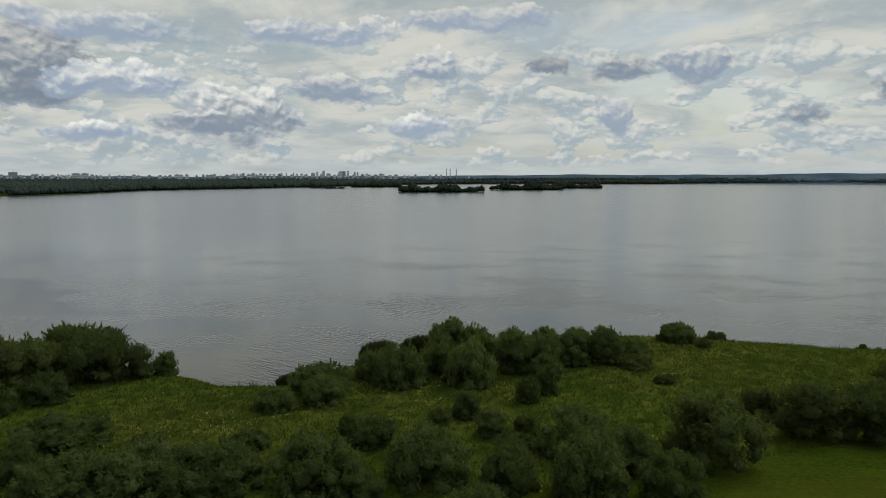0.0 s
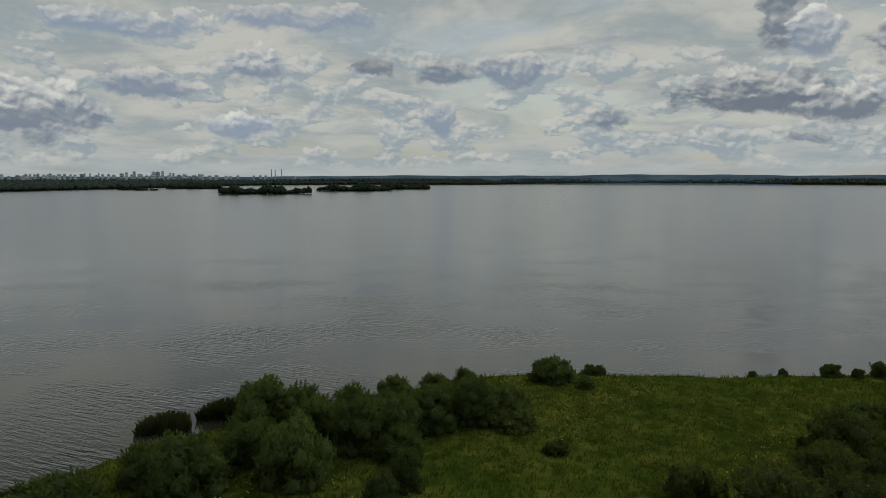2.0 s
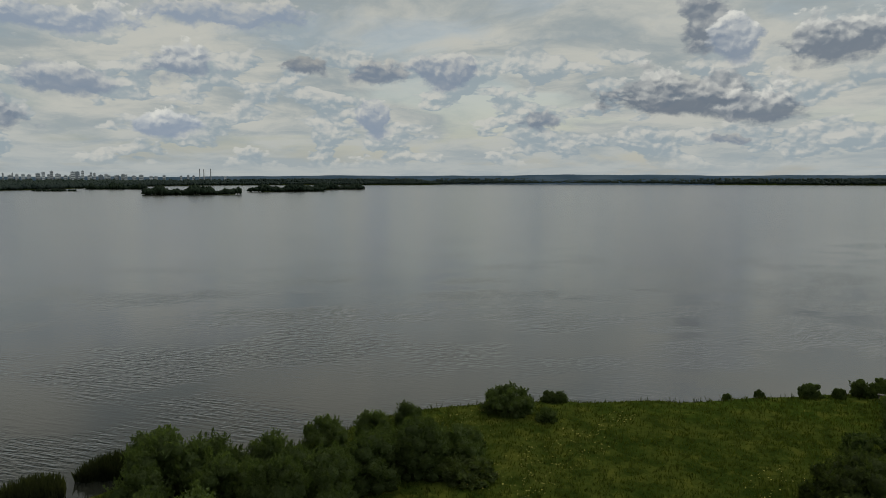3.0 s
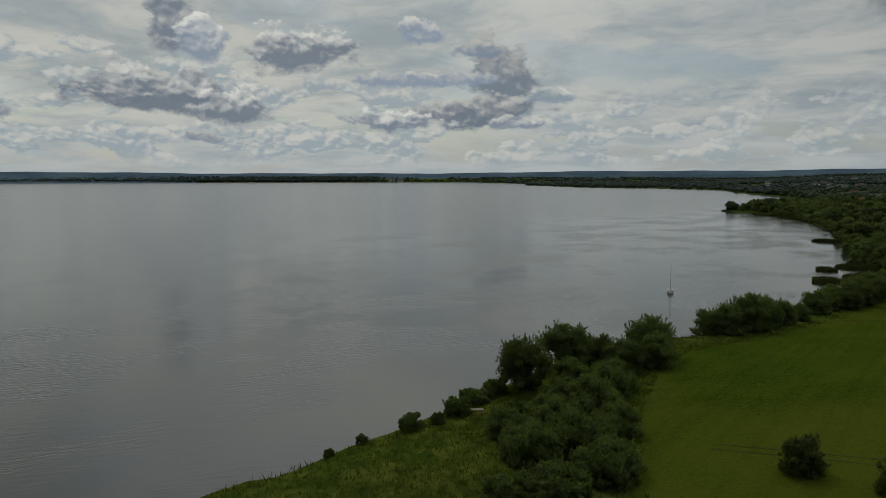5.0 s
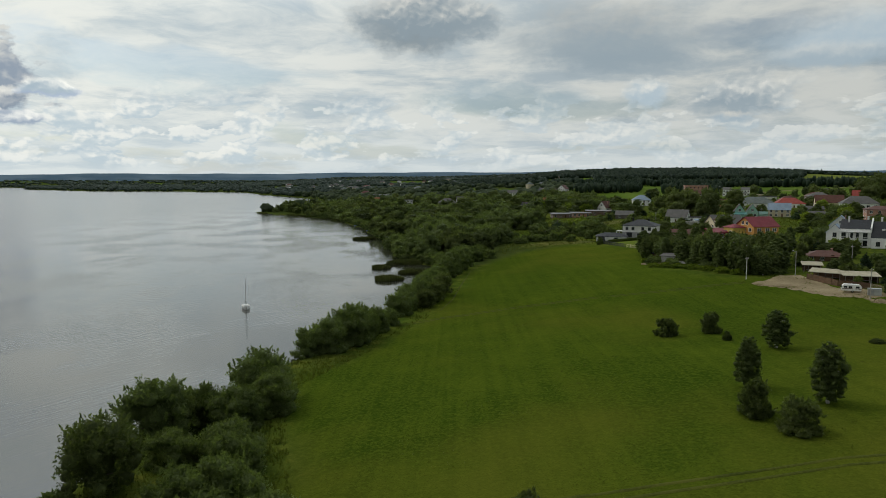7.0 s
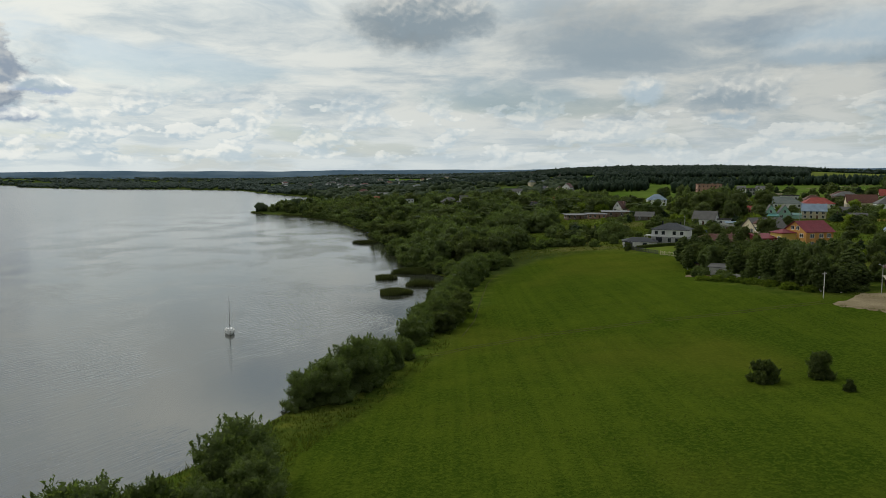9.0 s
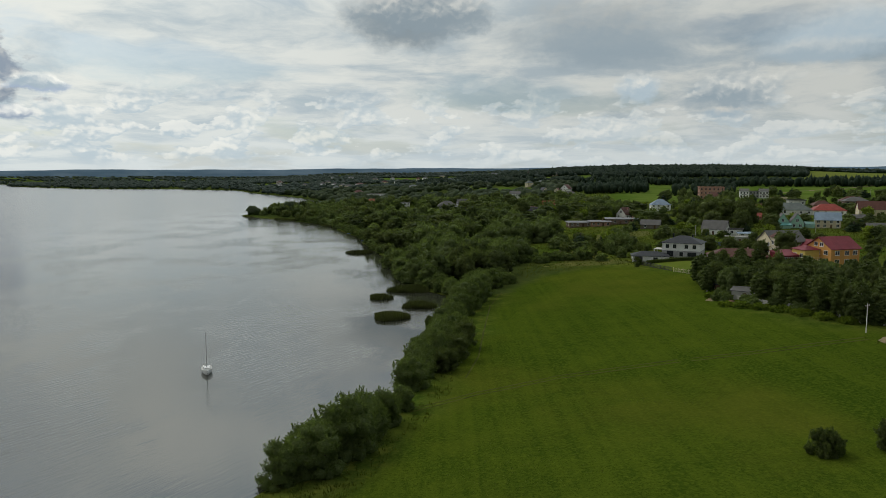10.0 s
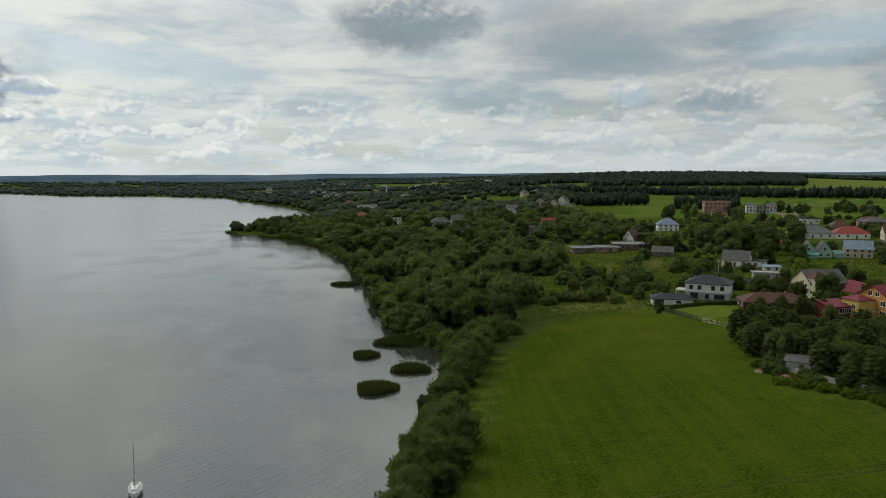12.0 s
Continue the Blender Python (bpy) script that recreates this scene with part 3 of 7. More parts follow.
def build_crown(seed, kind, w, h, leaves, size, mat):
    """One crown: dim inner lumps, leaves over them and leafy shoots that stand out."""
    rng = np.random.default_rng(seed)
    lobes = crown_lobes(rng, kind, w, h)
    near = size < 0.5
    if size > 0.9:
        lobes = np.concatenate([lobes[:-2:2] * (1, 1, 1, 1.25), lobes[-2:]])
    verts, faces, base = [], [], 0
    iv, jf = ICO1
    for x, y, z, r in lobes:
        jag = (0.62 if near else 0.79) * r * (1 + 0.14 * rng.normal(size=len(iv)))
        v = iv * jag[:, None] * (1, 1, 0.92) + (x, y, z)
        v[:, 2] = np.maximum(v[:, 2], 0.05)
        verts.append(v)
        faces.append(jf + base)
        base += len(v)
    # leaves over the lumps
    pick = rng.choice(len(lobes), leaves * 2, p=lobes[:, 3] ** 2 / (lobes[:, 3] ** 2).sum())
    d = unit(rng, leaves * 2)
    d[:, 2] = np.where(rng.random(len(d)) < 0.7, np.abs(d[:, 2]), d[:, 2])
    pos = lobes[pick, :3] + d * (lobes[pick, 3] * ((0.60 if near else 0.73) + (0.42 if near else 0.35) * rng.random(len(d)) ** 1.15))[:, None]
    inside = np.zeros(len(pos), int)
    for x, y, z, r in lobes:
        inside += np.linalg.norm(pos - (x, y, z), axis=1) < r * 0.58
    keep = (inside == 0) & (pos[:, 2] > 0.1)
    pos, d = pos[keep], d[keep]
    # shoots: upright on bushes, hanging on birches
    per = 14 if near else 7
    shoots = int(leaves * 0.40 / per)
    rise = np.array([0, 0, -0.7 if kind == "birch" else (0.85 if kind in ("willow", "shrub") else 0.45)])
    sd = d[:shoots] * 0.6 + rise + rng.normal(size=(len(d[:shoots]), 3)) * 0.22
    sd /= np.linalg.norm(sd, axis=1)[:, None]
    ln = rng.uniform(0.05, 0.145, len(sd)) * min(w, h * 1.2)
    u = (np.arange(per) + 0.5) / per
    sp = (pos[:len(sd), None] + sd[:, None] * (ln[:, None] * u[None] - ln[:, None] * 0.15)[..., None] + rng.normal(size=(len(sd), per, 3)) * 0.07 * (1.3 - u)[None, :, None]).reshape(-1, 3)
    sdir = np.repeat(sd, per, 0)
    rest = max(leaves - len(sp), 10)
    pos, d = pos[shoots:shoots + rest], d[shoots:shoots + rest]
    n0 = len(pos)
    nrm = d + rng.normal(size=(n0, 3)) * 0.75
    hang = np.array([0, 0, -0.9 if kind == "birch" else 0.35])
    t = np.cross(nrm, unit(rng, n0)) + hang * 0.55 + d * 0.45
    t = np.concatenate([t, sdir + rng.normal(size=sdir.shape) * 0.55])
    nrm = np.concatenate([nrm, np.cross(sdir, unit(rng, len(sdir))) + 0.2 * unit(rng, len(sdir))])
    pos = np.concatenate([pos, sp])
    n = len(pos)
    nrm /= np.maximum(np.linalg.norm(nrm, axis=1), 1e-6)[:, None]
    t -= nrm * (t * nrm).sum(1)[:, None]
    t /= np.maximum(np.linalg.norm(t, axis=1), 1e-6)[:, None]
    b = np.cross(nrm, t)
    L = size * rng.uniform(0.6, 1.35, n)[:, None]
    wd = L * rng.uniform(0.36, 0.62, n)[:, None]
    fold = nrm * wd * 0.35
    q = np.stack([pos - t * L * 0.4 - b * wd * 0.5 - fold, pos - t * L * 0.3 + b * wd * 0.5 - fold, pos + t * L * 0.6], 1).reshape(-1, 3)
    lf = np.arange(n * 3).reshape(-1, 3) + base
    allv = np.concatenate(verts + [q])
    flat = np.concatenate(faces + [lf])
    me = mesh_from("crown", allv.tolist(), flat.tolist(), [mat])
    me.polygons.foreach_set("use_smooth", np.arange(len(flat)) < len(lobes) * len(jf))
    return me


def tube(bm, a, b, r0, r1, sides=6):
    """A tapered limb from a to b."""
    a, b = Vector(a), Vector(b)
    q = (b - a).to_track_quat("Z", "Y")
    ring = []
    for p, r in ((a, r0), (b, r1)):
        ring.append([bm.verts.new(p + q @ Vector((math.cos(6.2832 * k / sides) * r, math.sin(6.2832 * k / sides) * r, 0))) for k in range(sides)])
    for k in range(sides):
        bm.faces.new((ring[0][k], ring[0][(k + 1) % sides], ring[1][(k + 1) % sides], ring[1][k]))
    bm.faces.new(ring[1])


def build_trunk(seed, kind, w, h):
    rng = random.Random(seed)
    bm = bmesh.new()
    r = h * (0.018 if kind == "birch" else 0.026) + 0.03
    top = h * (0.85 if kind in ("birch", "conifer") else 0.55)
    mid = (rng.uniform(-0.05, 0.05) * w, rng.uniform(-0.05, 0.05) * w, top * 0.5)
    tube(bm, (0, 0, -0.4), mid, r * 1.25, r * 0.8)
    tube(bm, mid, (mid[0] * 1.4, mid[1] * 1.4, top), r * 0.8, r * 0.3)
    for k in range(5):
        a = k * 1.26 + rng.uniform(-0.3, 0.3)
        z = top * rng.uniform(0.30, 0.75)
        tube(bm, (mid[0], mid[1], z), (math.cos(a) * w * 0.22, math.sin(a) * w * 0.22, z + h * 0.10), r * 0.45, r * 0.12, 5)
    me = bpy.data.meshes.new("trunk")
    bm.to_mesh(me)
    bm.free()
    me.materials.append(BIRCH_BARK if kind == "birch" else BARK)
    return me


# kind: width, height, leaf material, name, label, category
KINDS = {
    "willow": (8.0, 7.0, LEAF_WILLOW, "willow_tree", "grey-green willow with a dense lumpy crown", "tree"),
    "alder": (8.0, 8.5, LEAF_DARK, "alder_tree", "dark green broadleaf tree with a rounded crown", "tree"),
    "birch": (5.0, 10.0, LEAF_BIRCH, "birch_tree", "tall birch with hanging twigs and a pale trunk", "tree"),
    "shrub": (4.0, 3.6, LEAF_WILLOW, "bush", "low green willow bush standing in grass", "bush"),
    "thorn": (4.0, 3.6, LEAF_DARK, "bush", "low dark green bush with dense leaves", "bush"),
    "weed": (4.0, 2.0, LEAF_LIME, "bush", "bright green tangle of tall weeds", "bush"),
    "lime": (6.0, 6.0, LEAF_LIME, "fruit_tree", "bright yellow-green garden tree", "tree"),
    "conifer": (4.5, 10.0, LEAF_PINE, "spruce_tree", "dark spruce with a pointed crown", "tree"),
}
LODS = ((5200, 0.33), (860, 0.73), (290, 1.15))
ASPECTS = (0.42, 0.62, 0.88, 1.2)      # height over width of the crown models
LIBRARY = {}


def model_size(kind, ratio):
    """Width and height of the crown model that comes nearest to that shape."""
    w, h = KINDS[kind][:2]
    if kind in ("birch", "conifer") or ratio is None:
        return w, h
    return w, w * min(ASPECTS, key=lambda a: abs(math.log(a / ratio)))


def tree_model(kind, lod, variant, ratio=None):
    w, h = model_size(kind, ratio)
    key = (kind, lod, variant, round(h, 2))
    if key not in LIBRARY:
        mat = KINDS[kind][2]
        leaves, size = LODS[lod]
        shape = {"thorn": "shrub", "weed": "shrub", "lime": "alder"}.get(kind, kind)
        if shape in ("shrub", "birch"):
            leaves = int(leaves * 0.62)
        seed = hash((len(kind), lod, variant)) % 1000 + ord(kind[0]) * 7
        LIBRARY[key] = (build_crown(seed, shape, w, h, leaves, size, mat), build_trunk(seed, shape, w, h))
    return LIBRARY[key]


TREE_RNG = random.Random(11)


def tree(kind, x, y, w, h, lod=0, group="", z=None):
    """A tree of that width and height on the ground at x, y."""
    _, _, _, name, label, cat = KINDS[kind]
    w0, h0 = model_size(kind, h / w)
    crown, trunk = tree_model(kind, lod, TREE_RNG.randrange(3), h / w)
    root = new(name)
    root.empty_display_size = 0.5
    zz = max(height1(x, y), -0.3) if z is None else z
    sx = w / w0
    root.matrix_world = pose(x, y, zz - 0.05, 0, 0, TREE_RNG.uniform(0, 360)) @ Matrix.Diagonal((sx, sx * TREE_RNG.uniform(0.9, 1.1), h / h0, 1))
    for nm, me in (("trunk", trunk), ("crown", crown)):
        c = new(nm, me)
        c.parent = root
    tagged(root, label, cat, group)
    return root


def row(kind, lod, group, *items):
    for x, y, w, h in items:
        tree(kind, x, y, w, h, lod, group)


def grove(kind, x, y, w, h, n, lod, group, spread=0.36, seed=0):
    """A few trees that stand so close that their crowns join."""
    rng = random.Random(int(x * 13 + y * 7) + seed)
    for k in range(n):
        a, r = k * 6.2832 / n + rng.uniform(-0.4, 0.4), w * spread * rng.uniform(0.6, 1.1)
        s = rng.uniform(0.75, 1.1)
        tree(kind, x + math.cos(a) * r, y + math.sin(a) * r, w * 0.62 * s, h * s, lod, group)


SOUTH, BELT, FIELDT, SHORET = "trees by the inlet", "bushes in the shore meadow", "lone trees in the hay field", "willows along the shore"
row("alder", 0, SOUTH, (17, -213, 14, 9.6), (11, -205, 13, 8.6), (4, -207, 11, 8.8), (7, -198, 8, 6.4), (26, -222, 14, 9.6), (36, -219, 12, 9), (0, -216, 12, 8.8), (14, -224, 13, 9.4))
row("willow", 0, SOUTH, (3, -194.5, 6, 5.0), (30, -210, 9, 6), (22, -205, 8, 5))
row("willow", 0, BELT, (10, -161, 12, 4.8), (17, -158, 8, 4.6), (21, -165, 8, 3.4), (5, -147.5, 11, 7.4), (2.5, -134.5, 11, 8.1), (-16, -140, 12, 8.8), (-23, -143, 8, 6.5), (-9, -142, 8, 7.0),
    (-18, -128, 7, 6.5), (-7, -127, 8, 7.6), (-10, -121, 8, 7.0), (-14, -116, 9, 7.0), (-20, -113, 8, 5.5), (-17, -109, 9, 7.0), (-25, -108, 7, 5.0), (-21, -103, 8, 4.6), (-12, -133, 9, 6.6), (-2, -141, 9, 6.4), (-14, -125, 8, 6.0), (-28, -121, 7, 4.8), (-31, -114, 6, 4.2), (-20, -135, 8, 6.2), (1, -153, 9, 5.4), (-3, -121, 7, 4.6))
row("willow", 0, BELT, (-35, -108, 5, 3.8), (-39, -90.5, 9.5, 4.1), (-33, -86, 4, 2.2), (-43, -81, 5, 1.9), (6, -120.5, 5.2, 5.2), (11, -124, 5, 4.4), (20.5, -133.5, 5, 4.2), (27.5, -129, 5, 4.1), (24.5, -137.5, 4, 2.4))
row("thorn", 0, BELT, (-14.5, -103, 8, 2.4), (-25, -100, 4, 2.8), (26, -123.5, 4.4, 3.0), (16, -87, 7, 4.6), (0, -62, 7, 4), (-4, -99, 4, 1.6))
row("alder", 0, BELT, (38.5, -100.5, 14, 9.0), (26, -84, 11, 8.2), (27, -76, 10, 7.4), (7, -63, 10, 8.5), (19, -80, 10, 5.4), (13, -87, 7, 4.2), (14, -70, 9, 6.5))
row("willow", 0, BELT, (40, -111, 10, 5.4), (32.5, -117.5, 11, 5.8), (45, -135.5, 12, 7), (33.5, -145.5, 8, 4), (48, -149, 12, 5.8), (49.5, -162, 13, 5), (51, -171.5, 13, 5), (41, -189, 14, 4), (54.5, -179.5, 11, 4.4), (46.5, -125.5, 8, 5.2), (51, -142.5, 6, 3.5), (49, -116, 10, 7), (49.5, -107, 8, 5.4), (52, -188, 8, 3.6), (36, -125, 7, 3.4), (40, -153, 8, 3.2), (58, -128, 8, 4.5))
row("shrub", 0, BELT, (37.8, -162.5, 6, 2.2), (30, -150, 4, 2.4), (-36.5, -35, 4.6, 2.6), (-34.5, -31, 2.6, 1.8), (-35, -25.5, 4.6, 3.2), (-37, -18, 6, 3), (-36.5, -12.5, 5, 3.2), (-38.5, -44, 2, 1.4), (-39, -50, 1.8, 1.2), (41, -176, 5, 2.2))
# the belt between meadow and field
row("alder", 0, BELT, (-34, -7, 10.8, 9.6), (-33, 12, 8, 7))
row("willow", 0, BELT, (-34, 9, 12.5, 9.6), (-30, 17, 7, 6.4), (-24, 27, 12, 9.2), (-20, 21, 8, 7), (-28.5, 1, 8, 5.2), (-21, 3, 9.5, 5.4), (-24, 15, 9, 7), (-19, -3, 9, 5.6), (-17, -13, 10.5, 6.8), (-22, -13, 10, 5.6), (-19.5, -21, 10, 4.9), (-12, -27, 12, 5.3), (-15.5, -34, 10, 5.1), (-5, -33, 11, 4.7), (-23, -29, 7, 4.2), (-7, -43, 10, 4.3), (-19, -29, 6, 3.6), (-10, -19, 8, 5), (2, -48, 9, 4.2))
row("shrub", 0, BELT, (-12, -47, 5, 2.6), (-27, -21, 5, 2.4), (5, -56, 7, 3.4))
# by the water along the hay field
row("willow", 0, SHORET, (-23.5, 61, 7.5, 6.2), (-19, 64, 9.4, 8.0), (-15.5, 71, 10.4, 9.3), (-13.4, 78, 8.4, 7.9), (-20.6, 69, 8.6, 7.2), (-10.5, 84, 6.5, 6.4), (-8, 92, 5.5, 4.6), (-7, 106, 8.5, 6.6), (-5.5, 114, 8, 6.6), (-6, 121, 8.5, 6.8), (-2, 126, 9, 8.0), (-1, 134, 9, 8.2), (1, 143, 9, 8.6), (-1, 149, 8, 6.4), (3, 158, 8, 5.6), (-3.5, 157, 4, 3.4))
row("alder", 0, SHORET, (0, 118, 7, 5.4), (2.5, 127, 8, 6.5), (4.5, 138, 8, 7.4))
row("birch", 0, SHORET, (-5, 161.5, 2.6, 5.2), (8, 196, 4, 9.5), (12, 222, 4.5, 10))
row("willow", 0, SHORET, (2.5, 172, 9, 6.2), (5, 182, 9, 7.4), (7, 193, 11, 9.5), (9.5, 204, 11, 9.8), (12, 215, 10, 9), (9, 225, 9, 8), (17, 232, 10, 7), (19.5, 244, 10, 6), (24, 238, 7, 4.4))
row("willow", 0, SHORET, (4.5, 207, 7, 5), (4, 216, 7, 5.4), (1.5, 226, 8, 5.6), (-3, 236, 8, 6), (-9, 244, 8, 6.4), (13, 240, 9, 6.5))
# low bushes and saplings right along the bank
BANK = random.Random(31)
for (ax, ay), (bx, by) in zip(SHORE, SHORE[1:]):
    if 100 < ay < 600 and by > ay:
        n_ = int(math.hypot(bx - ax, by - ay) / 4.6)
        for k_ in range(n_):
            t_ = (k_ + BANK.uniform(0.1, 0.9)) / n_
            side = BANK.uniform(1.4, 3.4)
            w_ = BANK.uniform(4.0, 6.8) * (1 if ay < 240 else 1.35)
            tree(BANK.choice(("willow", "willow", "alder")), ax + (bx - ax) * t_ + side, ay + (by - ay) * t_, w_, w_ * BANK.uniform(0.5, 0.8), 0 if ay < 160 else 1, SHORET)
# lone trees in the field
row("birch", 0, FIELDT, (69.8, 43.4, 5.8, 8.0), (54, 17.8, 4.9, 8.5), (61.6, 8.8, 5.4, 9.4))
row("thorn", 0, FIELDT, (53.7, 59.4, 5.2, 3.7), (63.4, 59.6, 4.6, 4.5), (63.8, 51.9, 2.1, 1.8), (50.2, 5.5, 5.0, 4.8), (53, -1, 5.8, 4.6), (15.8, -22.3, 5.8, 4.7), (25.2, -24.2, 3.6, 4.2), (92, 41, 4.6, 1.0), (89, 44, 3, 0.8))
row("shrub", 0, FIELDT, (28.6, -24.7, 4.2, 3.2), (42.8, -26.4, 3.2, 3.8), (41.6, -25.0, 2.8, 2.2))

# the wooded shore farther on
NSHORE = "willow thicket on the far side of the hay field"
for gx, gy, gw, gh, gn in ((-9, 250, 16, 11, 4), (4, 258, 20, 12.5, 5), (20, 256, 15, 11, 4), (27, 284, 20, 11.5, 5), (-12, 299, 20, 10.5, 5), (6, 288, 20, 13, 5), (-28, 304, 12, 9, 3), (-3, 332, 20, 12, 5),
                           (24, 318, 18, 9, 4), (-4, 366, 26, 13.5, 6), (-34, 372, 16, 12, 4), (24, 348, 20, 11, 4), (47, 356, 26, 12.5, 6), (-20, 395, 18, 12, 4), (-46, 408, 14, 10, 4), (8, 400, 20, 11, 4), (36, 392, 18, 10, 4)):
    grove("willow" if (gn + int(gx)) % 3 else "alder", gx, gy, gw, gh, gn, 1, NSHORE)
row("willow", 1, NSHORE, (42, 276, 8, 3.4), (49, 280, 9, 3.2), (54, 277, 8, 3.0), (61, 283, 8, 3.2), (55, 316, 10, 5.8), (80, 306, 10, 6.5), (84, 300, 9, 5.5), (70, 322, 9, 5), (39, 300, 9, 5), (64, 300, 6, 2.6), (60, 340, 9, 5.5), (88, 318, 9, 6))


# ---- scattered trees of the village and the peninsula ----
KEEP_OUT = []          # x, y, radius kept free, filled from the house plots below


# houses seen over low gardens: no tall trees on the plots before them
OPEN_VIEWS = [(26, 427, 12), (-2, 672, 15), (-47, 713, 7), (-95, 830, 10), (93, 622, 8), (69, 542, 7), (18, 586, 6), (121, 452, 7), (168, 530, 10), (121, 386, 8), (161, 915, 12), (172, 1010, 12),
              (-120, 1120, 20), (84, 420, 9), (98, 417, 9), (78, 800, 9), (138, 1004, 8), (156, 992, 8), (232, 446, 14), (254, 439, 13), (207, 350, 10), (188, 345, 9)]


def on_open_plot(x, y, reach=75.0):
    """True on the garden that lies between such a house and the lake meadow."""
    hit = np.zeros(np.shape(x), bool)
    for hx, hy, w in OPEN_VIEWS:
        r = math.hypot(hx, hy)
        u = (x * hx + y * hy) / r
        v = np.abs(x * hy - y * hx) / r
        hit |= (u > r - reach) & (u < r + 8) & (v < w)
    return hit


def scatter(seed, box, n, kinds, wr, hr, lod, group, test, joined=""):
    rng = random.Random(seed)
    x0, y0, x1, y1 = box
    made, tries, spots, pile = 0, 0, [], []
    while made < n and tries < n * 30:
        tries += 1
        x, y = rng.uniform(x0, x1), rng.uniform(y0, y1)
        if not test(x, y) or any((x - a) ** 2 + (y - b) ** 2 < r * r for a, b, r in KEEP_OUT):
            continue
        if joined and bool(on_open_plot(np.array([x]), np.array([y]))[0]):
            continue
        w = rng.uniform(*wr)
        if any((x - a) ** 2 + (y - b) ** 2 < (0.42 * (w + c)) ** 2 for a, b, c in spots):
            continue
        spots.append((x, y, w))
        if joined:
            pile.append((rng.choice(kinds), x, y, w, rng.uniform(*hr), rng.uniform(0, 6.28)))
        else:
            tree(rng.choice(kinds), x, y, w, rng.uniform(*hr), lod, group)
        made += 1
    if joined:
        join_trees(joined, group, pile, lod)


def join_trees(name, label, pile, lod):
    """Trees too many and too far to tell apart: one object, each tree still a crown on a trunk."""
    mats, vs, fs, ids, tones, base = [], [], [], [], [], 0
    for i, (kind, x, y, w, h, turn) in enumerate(pile):
        w0, h0, _, _, _, _ = KINDS[kind]
        for me in tree_model(kind, lod, i % 3):
            co = np.empty(len(me.vertices) * 3)
            me.vertices.foreach_get("co", co)
            co = co.reshape(-1, 3)
            c, s, k = math.cos(turn), math.sin(turn), w / w0
            q = np.stack([x + (co[:, 0] * c - co[:, 1] * s) * k, y + (co[:, 0] * s + co[:, 1] * c) * k, height1(x, y) - 0.05 + co[:, 2] * h / h0], 1)
            if me.materials[0] not in mats:
                mats.append(me.materials[0])
            vs.append(q)
            tones += [((i * 0.618) % 1.0 - 0.5) * 0.8] * len(q)
            fs += [tuple(v + base for v in p.vertices) for p in me.polygons]
            ids += [mats.index(me.materials[0])] * len(me.polygons)
            base += len(q)
    me = mesh_from(name, np.concatenate(vs).tolist(), fs, mats, ids)
    me.attributes.new("tone", "FLOAT", "POINT").data.foreach_set("value", tones)
    tagged(new(name, me), label, "trees", kind="stuff")


def dist1(x, y):
    return float(shore_distance(np.array([x]), np.array([y]))[0])


def field1(x, y):
    return float(field_edge(np.array([x]), np.array([y]))[0])


# ---- materials of the village ----
WHITE = plain("white_render", (0.83, 0.83, 0.81), 0.85, 0, 1.5, 0.10)
CREAM = plain("cream_render", (0.62, 0.54, 0.38), 0.85, 0, 1.5, 0.14)
ORANGE = plain("orange_render", (0.58, 0.30, 0.09), 0.85, 0, 1.5, 0.12)
YELLOW = plain("yellow_render", (0.62, 0.47, 0.13), 0.85, 0, 1.5, 0.12)
MINT = plain("mint_boards", (0.34, 0.55, 0.45), 0.7, 0, 1.5, 0.12)
GREYWALL = plain("grey_block_wall", (0.36, 0.36, 0.35), 0.9, 0, 1.5, 0.18)
WOODWALL = plain("brown_timber", (0.13, 0.08, 0.05), 0.8, 0, 2.5, 0.35)
OLDWOOD = plain("grey_weathered_timber", (0.24, 0.21, 0.18), 0.85, 0, 2.5, 0.35)
CONCRETE = plain("pale_concrete", (0.42, 0.41, 0.38), 0.9, 0, 1.2, 0.25)
FRAME_W = plain("white_window_frames", (0.80, 0.80, 0.79), 0.5, 0, 2, 0.05, 0)
FRAME_D = plain("dark_window_frames", (0.05, 0.05, 0.055), 0.4, 0, 2, 0.2, 0)
METAL = plain("galvanised_metal", (0.40, 0.41, 0.42), 0.4, 0.8, 2, 0.2, 0)
DARK_METAL = plain("dark_painted_metal", (0.06, 0.06, 0.065), 0.45, 0.3, 2, 0.3, 0)
STACK_GREY = plain("pale_aluminium", (0.46, 0.47, 0.47), 0.45, 0.1, 2, 0.1, 0)
TYRE = plain("black_rubber", (0.02, 0.02, 0.02), 0.8, 0, 3, 0.3, 0)
BLUE = plain("blue_paint", (0.05, 0.16, 0.42), 0.6, 0, 2, 0.2, 0)


def glass_mat():
    m, g, b = material("window_glass")
    g.put(b, "Base Color", (0.03, 0.035, 0.04))
    g.put(b, "Roughness", 0.06)
    g.put(b, "Specular IOR Level", 0.8)
    return m


GLASS = glass_mat()


